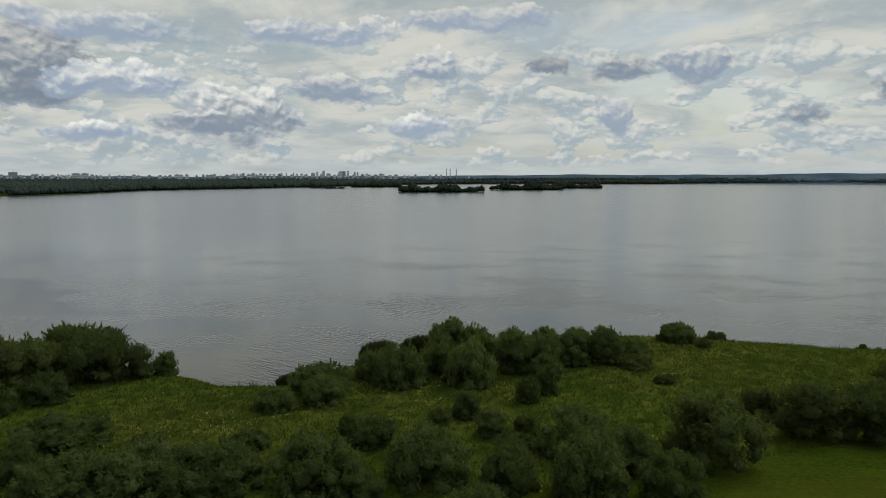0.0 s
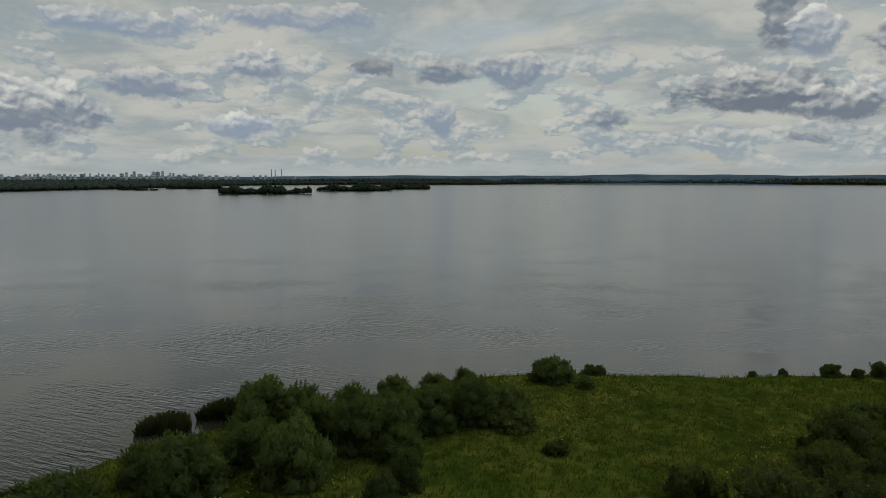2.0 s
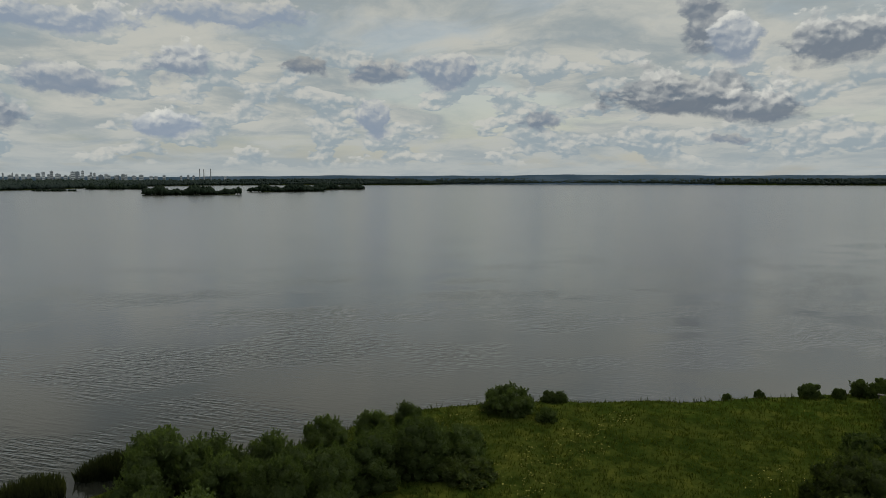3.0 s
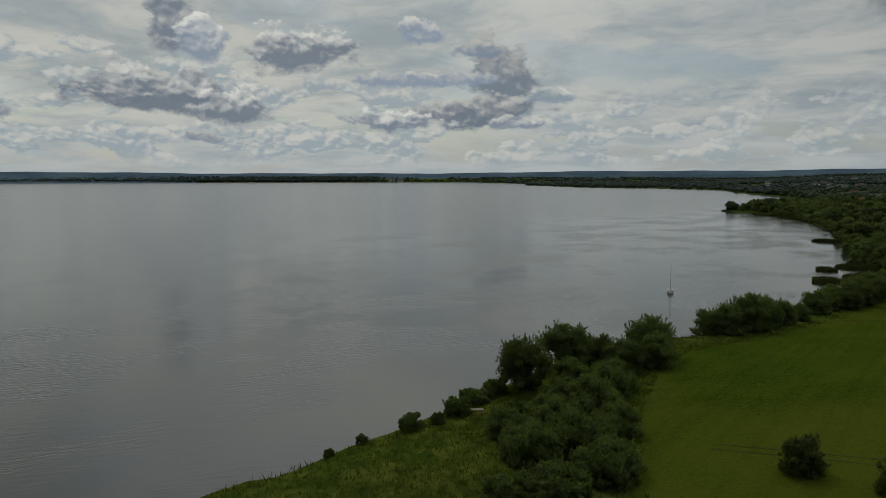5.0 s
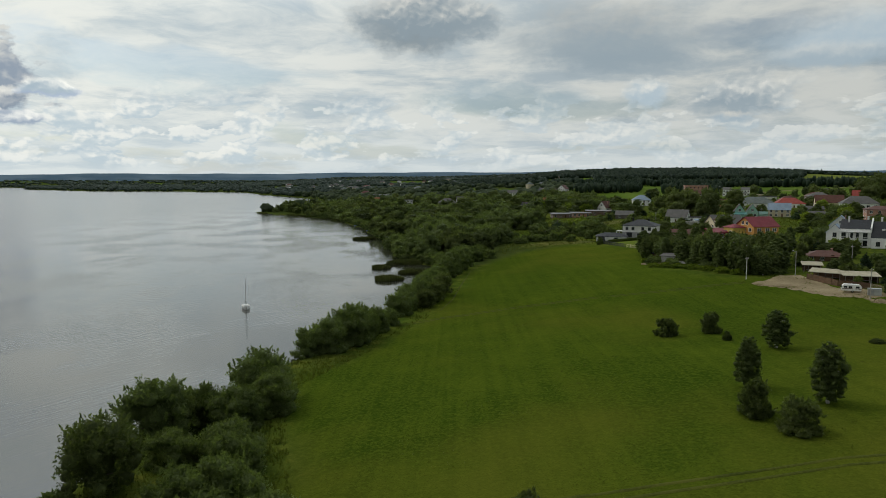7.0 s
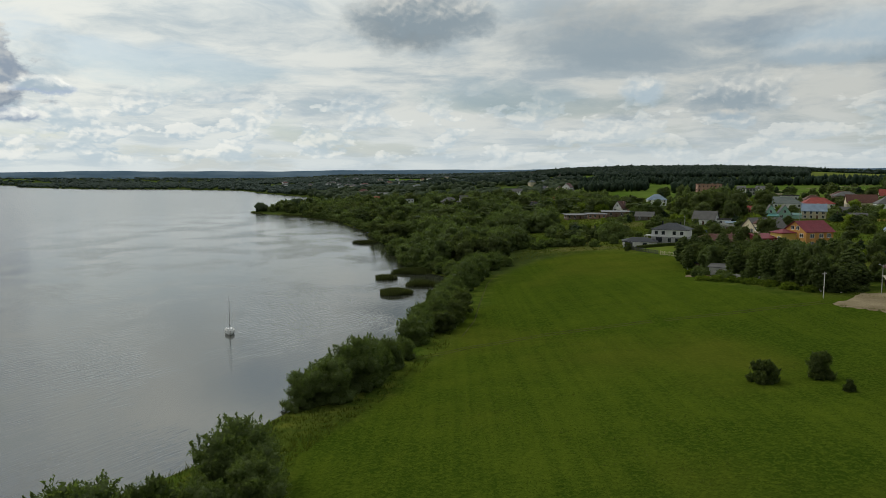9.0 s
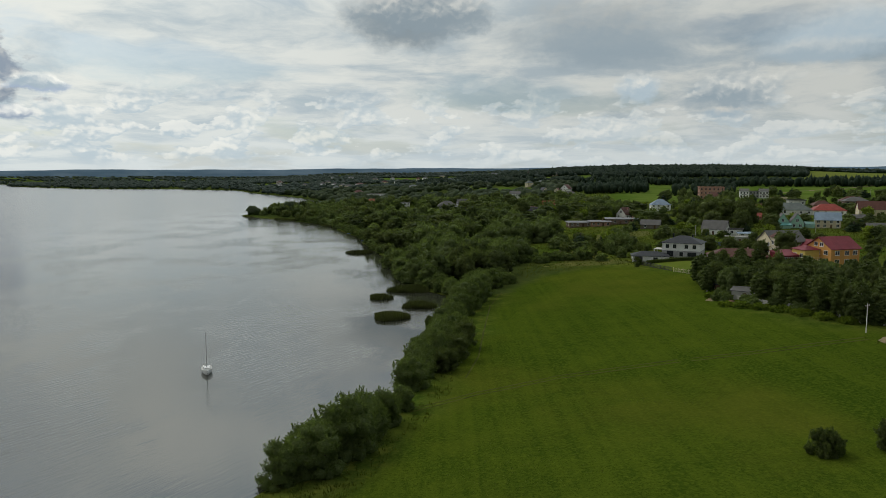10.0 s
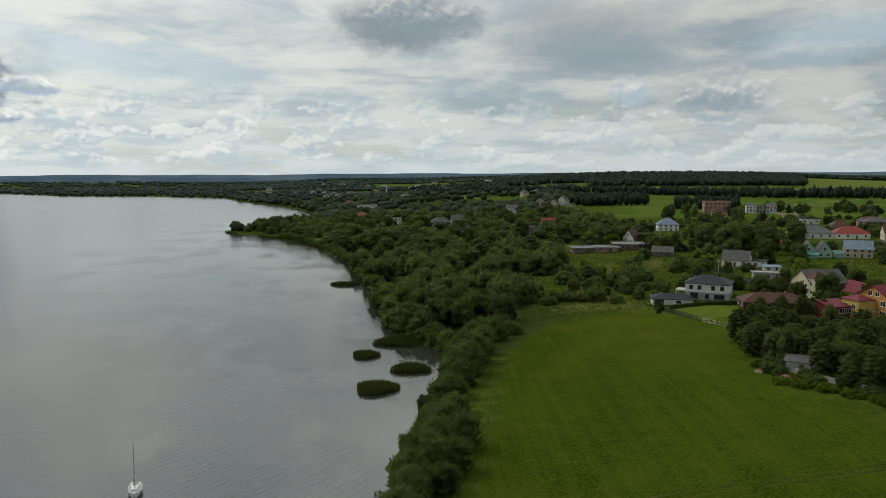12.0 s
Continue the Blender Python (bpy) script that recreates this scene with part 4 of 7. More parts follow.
def brick_mat(name, a, c, mortar):
    m, g, b = material(name)
    p = g.node("ShaderNodeTexCoord").outputs["Object"]
    q = g.split(p)
    uv = g.xyz(g.math("ADD", q[0], q[1]), q[2], 0.0)
    n = g.node("ShaderNodeTexBrick", (), Vector=uv, Color1=a, Color2=c, Mortar=mortar, Scale=1.0)
    n.inputs["Brick Width"].default_value, n.inputs["Row Height"].default_value, n.inputs["Mortar Size"].default_value = 0.26, 0.075, 0.008
    v = g.noise(p, 0.5, 4)
    g.put(b, "Base Color", g.mix(g.step(v, 0.3, 0.7, 0.0, 0.45), n.outputs[0], tuple(x * 0.55 for x in a)))
    g.put(b, "Roughness", 0.9)
    bump(g, b, n.outputs[1], -0.3, 0.02)
    return m


BRICK = brick_mat("red_brick", (0.45, 0.22, 0.15), (0.52, 0.27, 0.19), (0.42, 0.38, 0.33))
BROWN_BRICK = brick_mat("brown_brick", (0.22, 0.14, 0.10), (0.28, 0.18, 0.13), (0.30, 0.28, 0.25))


def roof_mat(name, c, rough=0.55, metal=0.0, pitch=0.35, vary=0.2):
    """Profiled roofing: ribs or courses of real pitch, with grime and faded streaks."""
    m, g, b = material(name)
    p = g.node("ShaderNodeTexCoord").outputs["Object"]
    q = g.split(p)
    ribs = g.math("SINE", g.math("MULTIPLY", q[0], 6.2832 / pitch))
    course = g.math("FRACT", g.math("MULTIPLY", q[2], 1.0 / (pitch * 0.7)))
    v = g.math("ADD", g.math("MULTIPLY", g.noise(p, 0.4, 4), 0.6), g.math("MULTIPLY", g.noise(g.vec("MULTIPLY", p, (3, 3, 0.4)), 1.5, 4), 0.4))
    g.put(b, "Base Color", g.mix(g.step(v, 0.3, 0.7), tuple(x * (1 - vary) for x in c), tuple(x * (1 + vary) for x in c)))
    g.put(b, "Roughness", max(rough, 0.62))
    g.put(b, "Specular IOR Level", 0.18)
    g.put(b, "Metallic", metal)
    bump(g, b, g.math("ADD", g.math("MULTIPLY", ribs, 0.4), course), 0.4, 0.04)
    return m


R_DARK = roof_mat("anthracite_tiles", (0.026, 0.028, 0.033))
R_BROWN = roof_mat("brown_metal_tiles", (0.095, 0.038, 0.027))
R_RED = roof_mat("red_metal_tiles", (0.27, 0.052, 0.040))
R_WINE = roof_mat("wine_red_metal_tiles", (0.17, 0.024, 0.034))
R_GREY = roof_mat("grey_slate_sheets", (0.115, 0.112, 0.108), 0.8)
R_BLUE = roof_mat("blue_grey_metal_sheets", (0.20, 0.26, 0.33), 0.4, 0.3)
R_GREEN = roof_mat("grey_green_shingles", (0.13, 0.15, 0.14), 0.8)
R_BEIGE = roof_mat("beige_felt_sheets", (0.36, 0.33, 0.24), 0.8)
R_SHEET = roof_mat("grey_roofing_felt", (0.17, 0.172, 0.176), 0.7)
R_RUST = roof_mat("rusty_sheets", (0.28, 0.10, 0.06), 0.8)


# ---- parts and simple solids ----
def part(name, bm, mat, parent=None, label="", m=None):
    me = bpy.data.meshes.new(name)
    bm.to_mesh(me)
    bm.free()
    me.materials.append(mat)
    ob = new(name, me)
    ob.parent = parent
    if m is not None:
        ob.matrix_local = m
    if label:
        ob["label"] = label
    return ob


def share(name, me, parent, m):
    ob = new(name, me)
    ob.parent = parent
    ob.matrix_local = m
    return ob


def box(bm, x0, y0, z0, x1, y1, z1, soft=0.0):
    v = [bm.verts.new(c) for c in ((x0, y0, z0), (x1, y0, z0), (x1, y1, z0), (x0, y1, z0), (x0, y0, z1), (x1, y0, z1), (x1, y1, z1), (x0, y1, z1))]
    fs = [bm.faces.new([v[i] for i in q]) for q in ((0, 3, 2, 1), (4, 5, 6, 7), (0, 1, 5, 4), (1, 2, 6, 5), (2, 3, 7, 6), (3, 0, 4, 7))]
    if soft:
        es = {e for f in fs for e in f.edges}
        bmesh.ops.bevel(bm, geom=list(es), offset=soft, segments=2, affect="EDGES")
    return bm


def prism(bm, prof, y0, y1):
    """A profile in x and z, pushed from y0 to y1."""
    a = [bm.verts.new((x, y0, z)) for x, z in prof]
    b = [bm.verts.new((x, y1, z)) for x, z in prof]
    n = len(prof)
    bm.faces.new(a)
    bm.faces.new(b[::-1])
    for i in range(n):
        bm.faces.new((a[i], b[i], b[(i + 1) % n], a[(i + 1) % n]))
    bmesh.ops.recalc_face_normals(bm, faces=bm.faces)
    return bm


def thing(name, label, category, m, group="", kind=""):
    ob = new(name)
    ob.matrix_world = m
    ob.empty_display_size = 0.5
    return tagged(ob, label, category, group, kind)


WINDOWS = {}


def window(parent, m, w, h, frame_mat=None):
    """A window on a wall; local x runs along the wall, -y looks out."""
    fm = frame_mat or FRAME_W
    key = (round(w, 2), round(h, 2), fm.name)
    if key not in WINDOWS:
        bm = bmesh.new()
        t = 0.09
        ring = [[bm.verts.new((sx * (w / 2 + e), y, sz * (h / 2 + e))) for sx, sz in ((-1, -1), (1, -1), (1, 1), (-1, 1))] for e, y in ((t, 0.05), (t, -0.07), (0, -0.07), (0, 0.05))]
        for a, c in zip(ring, ring[1:] + ring[:1]):
            for k in range(4):
                bm.faces.new((a[k], a[(k + 1) % 4], c[(k + 1) % 4], c[k]))
        box(bm, -0.035, -0.068, -h / 2 - 0.01, 0.035, 0.048, h / 2 + 0.01)
        bmesh.ops.recalc_face_normals(bm, faces=bm.faces)
        f = bpy.data.meshes.new("window")
        bm.to_mesh(f)
        bm.free()
        f.materials.append(fm)
        bm = bmesh.new()
        box(bm, -w / 2 + 0.002, -0.02, -h / 2 + 0.002, w / 2 - 0.002, 0.01, h / 2 - 0.002)
        p = bpy.data.meshes.new("pane")
        bm.to_mesh(p)
        bm.free()
        p.materials.append(GLASS)
        bm = box(bmesh.new(), -w / 2 - 0.15, -0.16, -h / 2 - 0.15, w / 2 + 0.15, 0.02, -h / 2 - 0.092)
        sl = bpy.data.meshes.new("sill")
        bm.to_mesh(sl)
        bm.free()
        sl.materials.append(fm)
        WINDOWS[key] = (f, p, sl)
    f, p, sl = WINDOWS[key]
    wob = share("window", f, parent, m)
    share("pane", p, wob, Matrix())
    share("sill", sl, wob, Matrix())
    return wob


def roof_slab(bm, pts, t=0.16):
    """A sloping sheet with thickness."""
    lo = [bm.verts.new(Vector(p)) for p in pts]
    hi = [bm.verts.new(Vector(p) + Vector((0, 0, t))) for p in pts]
    n = len(pts)
    bm.faces.new(lo[::-1])
    bm.faces.new(hi)
    for i in range(n):
        bm.faces.new((lo[i], lo[(i + 1) % n], hi[(i + 1) % n], hi[i]))


def make_roof(kind, w, d, h, rh, over):
    """Roof mesh over a block w by d, eaves at h; the ridge runs along x (gable, hip) or y (cross)."""
    bm = bmesh.new()
    a, b = w / 2 + over, d / 2 + over
    drop = rh * over / (d / 2) if kind in ("gable", "hip") else 0
    if kind == "gable":
        for s in (-1, 1):
            pts = [(-a, s * b, h - drop), (a, s * b, h - drop), (a, 0, h + rh), (-a, 0, h + rh)]
            roof_slab(bm, pts if s < 0 else pts[::-1])
    elif kind == "cross":
        drop = rh * over / (w / 2)
        for s in (-1, 1):
            pts = [(s * a, -b, h - drop), (s * a, b, h - drop), (0, b, h + rh), (0, -b, h + rh)]
            roof_slab(bm, pts if s > 0 else pts[::-1])
    elif kind == "hip":
        k = max(a - b, 0.01)
        kb = max(b - a, 0.0)
        r0, r1 = (-k, -kb, h + rh), (k, kb, h + rh)
        e = h - drop * 0.6
        c = [(-a, -b, e), (a, -b, e), (a, b, e), (-a, b, e)]
        if kb > 0:
            r0, r1 = (0, -kb, h + rh), (0, kb, h + rh)
            roof_slab(bm, [c[0], c[1], r0]); roof_slab(bm, [c[1], c[2], r1, r0]); roof_slab(bm, [c[2], c[3], r1]); roof_slab(bm, [c[3], c[0], r0, r1])
        else:
            roof_slab(bm, [c[0], c[1], r1, r0]); roof_slab(bm, [c[1], c[2], r1]); roof_slab(bm, [c[2], c[3], r0, r1]); roof_slab(bm, [c[3], c[0], r0])
    elif kind == "shed":
        roof_slab(bm, [(-a, -b, h), (a, -b, h), (a, b, h + rh), (-a, b, h + rh)])
    else:
        box(bm, -a, -b, h, a, b, h + 0.25)
        box(bm, -a, -b, h + 0.25, a, -b + 0.2, h + 0.6); box(bm, -a, b - 0.2, h + 0.25, a, b, h + 0.6)
        box(bm, -a, -b + 0.2, h + 0.25, -a + 0.2, b - 0.2, h + 0.6); box(bm, a - 0.2, -b + 0.2, h + 0.25, a, b - 0.2, h + 0.6)
    bmesh.ops.recalc_face_normals(bm, faces=bm.faces)
    return bm


def make_walls(kind, w, d, h, rh):
    bm = bmesh.new()
    if kind == "gable":
        prof = [(-d / 2, -1.2), (d / 2, -1.2), (d / 2, h), (0, h + rh), (-d / 2, h)]
        prism(bm, prof, -w / 2, w / 2)
        bmesh.ops.rotate(bm, verts=bm.verts, cent=(0, 0, 0), matrix=Matrix.Rotation(radians(90), 3, "Z"))
    elif kind == "cross":
        prism(bm, [(-w / 2, -1.2), (w / 2, -1.2), (w / 2, h), (0, h + rh), (-w / 2, h)], -d / 2, d / 2)
    elif kind == "shed":
        prism(bm, [(-d / 2, -1.2), (d / 2, -1.2), (d / 2, h + rh), (-d / 2, h)], -w / 2, w / 2)
        bmesh.ops.rotate(bm, verts=bm.verts, cent=(0, 0, 0), matrix=Matrix.Rotation(radians(90), 3, "Z"))
    else:
        box(bm, -w / 2, -d / 2, -1.2, w / 2, d / 2, h)
    return bm


VILLAGE = "houses of the village"


def block(root, kind, w, d, h, rh, wall, roof, over=0.5, at=(0, 0, 0, 0)):
    """One wing of a house under root: walls and a roof."""
    m = pose(at[0], at[1], at[2], 0, 0, at[3])
    part("wall", make_walls(kind, w, d, h, rh), wall, root, "", m)
    part("roof", make_roof(kind, w, d, h, rh, over), roof, root, "", m)
    return m


def windows_on(root, m, w, d, h, nf, ns, storeys, size=(1.2, 1.35), frame_mat=None, door=False):
    """Even windows on the front (-y), left (-x) and right (+x) walls."""
    sh = h / storeys
    for k in range(storeys):
        z = k * sh + sh * 0.55
        for i in range(nf):
            if door and k == 0 and i == nf // 2:
                continue
            window(root, m @ pose((i + 0.5) / nf * w - w / 2, -d / 2, z), *size, frame_mat)
        for i in range(ns):
            y = (i + 0.5) / ns * d - d / 2
            window(root, m @ pose(-w / 2, y, z, 0, 0, -90), *size, frame_mat)
            window(root, m @ pose(w / 2, y, z, 0, 0, 90), *size, frame_mat)
    if door:
        x = (nf // 2 + 0.5) / nf * w - w / 2
        bm = box(bmesh.new(), x - 0.5, -d / 2 - 0.05, 0.0, x + 0.5, -d / 2 + 0.02, 2.05)
        part("door", bm, WOODWALL, root, "", m)


def chimney(root, x, y, z, h=1.4, mat=None):
    bm = box(bmesh.new(), x - 0.3, y - 0.3, z - 1.5, x + 0.3, y + 0.3, z + h)
    box(bm, x - 0.38, y - 0.38, z + h, x + 0.38, y + 0.38, z + h + 0.12)
    part("chimney", bm, mat or BRICK, root)


def house(label, x, y, rot, w, d, h, kind, rh, wall, roof, nf=3, ns=2, storeys=1, name="house", frames=None, chim=1, over=0.5, keep=None, door=True, z=None, group=VILLAGE, size=(1.2, 1.35)):
    zz = height1(x, y) if z is None else z
    root = thing(name, label, "house" if name == "house" else name.replace("_", " "), pose(x, y, zz, 0, 0, rot), group)
    m = block(root, kind, w, d, h, rh, wall, roof, over)
    windows_on(root, m, w, d, h, nf, ns, storeys, size, frames, door)
    if kind in ("gable", "cross") and storeys < 3 and rh > 2.2:
        if kind == "gable":
            for s in (-1, 1):
                window(root, m @ pose(s * w / 2, 0, h + rh * 0.35, 0, 0, 90 * s), 1.0, 1.1, frames)
        else:
            window(root, m @ pose(0, -d / 2, h + rh * 0.35), 1.0, 1.1, frames)
    for k in range(chim):
        chimney(root, w * (0.18 + 0.2 * k), d * 0.1, h + rh * 0.75, 1.1)
    KEEP_OUT.append((x, y, keep or max(w, d) * 0.62 + 2))
    return root


def ahead(x, y, bearing, d):
    return x + math.sin(radians(bearing)) * d, y + math.cos(radians(bearing)) * d


# white two-storey house with a garage at the field's end
def white_house():
    x, y = 101.5, 266.5
    root = thing("house", "white two-storey house with dark hipped roof and low garage wing", "house", pose(x, y, 9.7, 0, 0, -28), VILLAGE)
    m = block(root, "hip", 15.5, 12, 6.2, 2.6, WHITE, R_DARK, 0.7)
    band = part("wall", box(bmesh.new(), -7.8, -6.05, 0, 7.8, 6.05, 2.9), plain("grey_plinth_render", (0.42, 0.42, 0.42), 0.85), root, "pale grey ground floor", Matrix())
    for px in (-5.6, -2.6, 2.2, 5.4):
        window(root, pose(px, -6.0, 4.7), 1.2, 1.4, FRAME_D)
    window(root, pose(-4.4, -6.06, 1.55), 2.6, 2.1, FRAME_D)
    window(root, pose(0.2, -6.06, 1.5), 1.2, 1.5, FRAME_D)
    window(root, pose(4.5, -6.06, 1.5), 3.4, 1.6, FRAME_D)
    for py in (-3.4, 0.4, 3.6):
        window(root, pose(-7.75, py, 4.7, 0, 0, -90), 1.2, 1.4, FRAME_D)
        window(root, pose(-7.81, py, 1.5, 0, 0, -90), 1.2, 1.5, FRAME_D)
    chimney(root, -4.6, 2.0, 7.8, 1.6, R_DARK)
    chimney(root, 3.5, 1.0, 8.2, 1.0, R_DARK)
    bm = bmesh.new()
    box(bm, -11.5, -5.0, 2.9, -7.8, 1.0, 3.15)
    part("porch_roof", bm, CONCRETE, root)
    for px, py in ((-11.2, -4.7), (-11.2, 0.7)):
        part("post", box(bmesh.new(), px - 0.15, py - 0.15, -1, px + 0.15, py + 0.15, 2.9), WHITE, root)
    bm = box(bmesh.new(), 7.8, -4.5, -0.5, 12.5, 3, 0.25)
    box(bm, 7.8, -4.5, 0.25, 12.5, -4.3, 1.1)
    part("terrace", bm, GREYWALL, root)
    g = thing("garage", "low white garage with dark hipped roof beside a house", "garage", pose(85.5, 260.5, 8.5, 0, 0, -12), VILLAGE)
    block(g, "hip", 14.5, 8, 2.4, 1.5, WHITE, R_DARK, 0.6)
    part("garage_door", box(bmesh.new(), -6.4, -4.06, 0, -3.2, -3.98, 2.1), DARK_METAL, g)
    window(g, pose(2.0, -4.0, 1.4), 1.6, 0.8, FRAME_D)
    KEEP_OUT.extend([(x, y, 13), (86, 260, 11), (95, 250, 8), (90, 240, 8), (99, 243, 9), (85, 247, 6), (104, 250, 6)])


white_house()


def orange_house():
    x, y = 137, 214
    root = thing("house", "orange rendered house with wine-red gabled roof and yellow bay", "house", pose(x, y, 11.6, 0, 0, 15), VILLAGE)
    m = block(root, "gable", 12, 11.5, 7.6, 3.6, ORANGE, R_WINE, 0.6)
    for px in (-3.4, 0.6, 4.0):
        window(root, pose(px, -5.75, 6.0), 1.7, 1.4)
        window(root, pose(px, -5.75, 3.0), 1.7, 1.4)
    for py in (-3.4, 0.2, 3.6):
        for z in (3.0, 6.0):
            window(root, pose(-6, py, z, 0, 0, -90), 1.7, 1.4)
    for py in (-1.3, 1.3):
        window(root, pose(-6, py, 8.7, 0, 0, -90), 1.5, 1.3)
    part("door", box(bmesh.new(), 2.0, -5.82, 0.0, 3.0, -5.73, 2.1), WOODWALL, root)
    block(root, "hip", 6, 6.4, 6.8, 1.3, YELLOW, R_WINE, 0.5, (-9.2, 2.5, 0, 0))
    for py in (1.0, 4.0):
        for z in (2.2, 4.8):
            window(root, pose(-12.2, py, z, 0, 0, -90), 1.3, 1.3)
    window(root, pose(-9.2, -0.5, 4.8), 1.5, 1.4)
    bm = box(bmesh.new(), -12.0, -2.0, 3.2, -6.1, -0.6, 3.4)
    for k in range(7):
        box(bm, -11.9 + k * 0.95, -1.95, 3.4, -11.82 + k * 0.95, -1.87, 4.3)
    box(bm, -12.0, -2.0, 4.3, -6.1, -1.86, 4.4)
    part("balcony", bm, CREAM, root)
    block(root, "shed", 8, 6, 4.6, 1.4, R_WINE, R_WINE, 0.4, (-15.5, 5, 0, 0))
    for px in (-18, -15.5, -13.0):
        window(root, pose(px, 2.0, 3.4), 1.8, 1.3)
    KEEP_OUT.extend([(x, y, 10), (123, 214, 8)])


orange_house()


def turret_house():
    x, y = 141, 262
    root = thing("house", "cream house with brown-red roofs and a square turret", "house", pose(x, y, 11.8, 0, 0, 10), VILLAGE)
    m = block(root, "gable", 15, 11, 5.2, 4.2, CREAM, R_GREY, 0.5)
    windows_on(root, m, 15, 11, 5.2, 4, 2, 2)
    block(root, "hip", 4.2, 4.2, 7.4, 2.0, CREAM, R_BROWN, 0.4, (-5.6, -5.8, 0, 0))
    for z in (2.0, 5.0):
        window(root, pose(-5.6, -7.9, z), 1.1, 1.4)
        window(root, pose(-7.7, -5.8, z, 0, 0, -90), 1.1, 1.4)
    block(root, "gable", 12, 9, 2.8, 3.2, CREAM, R_WINE, 0.5, (8.5, -8, 0, 90))
    window(root, pose(8.5, -14.0, 1.5), 1.6, 1.4)
    KEEP_OUT.extend([(x, y, 12), (149, 253, 9)])


turret_house()

house("low house with a wide brown hipped roof", *ahead(114, 240.5, 26, 4), -10, 22, 10, 2.4, "hip", 2.6, WOODWALL, R_BROWN, 4, 2, 1, chim=1, keep=11)
house("old grey-roofed house with a white gable", *ahead(140.7, 335.7, 23, 4), -35, 12, 9, 3.2, "gable", 4.2, WHITE, R_GREY, 3, 2, 1)
house("small white flat annex beside an old house", 150, 332, -30, 6, 5, 2.8, "flat", 0, WHITE, R_GREY, 2, 1, 1, chim=0, name="shed")


def mint_house():
    x, y = 190, 358
    root = thing("house", "mint-green house with two steep grey gables", "house", pose(x, y, 14.6, 0, 0, -18), VILLAGE)
    for dx in (-3.7, 3.7):
        m = block(root, "cross", 6.8, 9, 3.8, 4.8, MINT, R_GREY, 0.5, (dx, 0 if dx < 0 else 1.5, 0, 0))
        for k, z in ((-1.6, 2.0), (1.6, 2.0), (0, 4.9)):
            window(root, m @ pose(k, -4.5, z), 1.2, 1.4)
    part("porch", make_roof("shed", 8, 4, 2.4, 1.2, 0.3), plain("teal_sheets", (0.10, 0.28, 0.26), 0.5), root, "", pose(-4, -7, 0))
    part("porch_wall", box(bmesh.new(), -7.8, -8.6, -0.8, -0.3, -5.1, 2.3), MINT, root)
    block(root, "shed", 6, 6, 2.6, 1.2, MINT, plain("teal_roof", (0.09, 0.20, 0.17), 0.6), 0.3, (10.8, 1, 0, 0))
    KEEP_OUT.append((x, y, 12))


mint_house()
house("cream house with weathered blue metal gabled roof", *ahead(207, 350.5, 31, 4), -24, 12.4, 9.5, 4.6, "gable", 3.8, CREAM, R_BLUE, 4, 3, 2, chim=1)
house("long low house with grey-green hipped roof", *ahead(232, 445.6, 28, 5), -12, 25, 14, 3.4, "hip", 4.6, WHITE, R_GREEN, 5, 3, 1, chim=0)
house("white house with red hipped roof", *ahead(253.7, 439, 30, 5), -14, 20, 12, 3.2, "hip", 4.0, WHITE, R_RED, 4, 3, 1)
house("brown house with reddish roof", *ahead(279, 495.6, 29, 4), -10, 13, 9, 3.6, "hip", 3.0, BRICK, R_BROWN, 3, 2, 1)
house("unfinished grey-brown brick house with dark roof", *ahead(300.8, 490, 32, 5), -16, 16, 11, 6, "hip", 3.0, BROWN_BRICK, R_GREY, 4, 3, 2, door=False, frames=FRAME_D)
house("three-storey raw red-brick block without roof tiles", *ahead(281, 727, 21, 6), -12, 25, 16, 12.5, "flat", 0, BRICK, BRICK, 6, 3, 3, frames=FRAME_D, chim=2, door=False)
house("small red brick house beside a raw brick block", *ahead(265, 677, 21, 4), -15, 14, 10, 5.6, "hip", 3.6, BRICK, R_BROWN, 3, 2, 2)


def townhouses():
    root = thing("row_house", "white terrace of three modern two-storey houses", "house", pose(328, 729, 19.6, 0, 0, -20), VILLAGE)
    for k in range(3):
        m = block(root, "flat" if k == 1 else "gable", 9.2, 12, 7.0, 2.8, WHITE if k != 1 else GREYWALL, R_GREY, 0.3, (-9.6 + 9.6 * k, (k % 2) * -1.5, 0, 0))
        windows_on(root, m, 9.2, 12, 7.0, 3, 2 if k == 2 else 0, 2, (1.3, 1.5), FRAME_D)
        part("balcony", box(bmesh.new(), -2.2, -7.4, 3.2, 2.2, -6.05, 4.2), GREYWALL, root, "", m)
    KEEP_OUT.append((328, 729, 20))


townhouses()
house("yellow single-storey block with flat roof", *ahead(310.7, 631.8, 26, 3), -18, 12, 8, 4.2, "flat", 0, CREAM, CREAM, 3, 2, 1, chim=0)
house("white small house with flat grey roof", *ahead(291.8, 561, 27, 3), -12, 13, 8, 4.4, "flat", 0, WHITE, R_GREY, 3, 2, 1, chim=0, over=0.9)
house("white house with blue-grey hipped roof", *ahead(168.7, 530, 18, 4), -8, 15, 11, 5.0, "hip", 4.2, WHITE, R_BLUE, 4, 2, 2)
house("narrow white house with steep dark roof", *ahead(121.4, 452, 15, 4), -46, 7.5, 9, 3.8, "cross", 4.6, WHITE, R_BROWN, 2, 2, 1)
house("old timber barn with grey sheet roof", *ahead(121, 386, 17, 3), -22, 11, 8, 2.4, "gable", 2.6, OLDWOOD, R_GREY, 2, 1, 1, chim=0, name="barn")
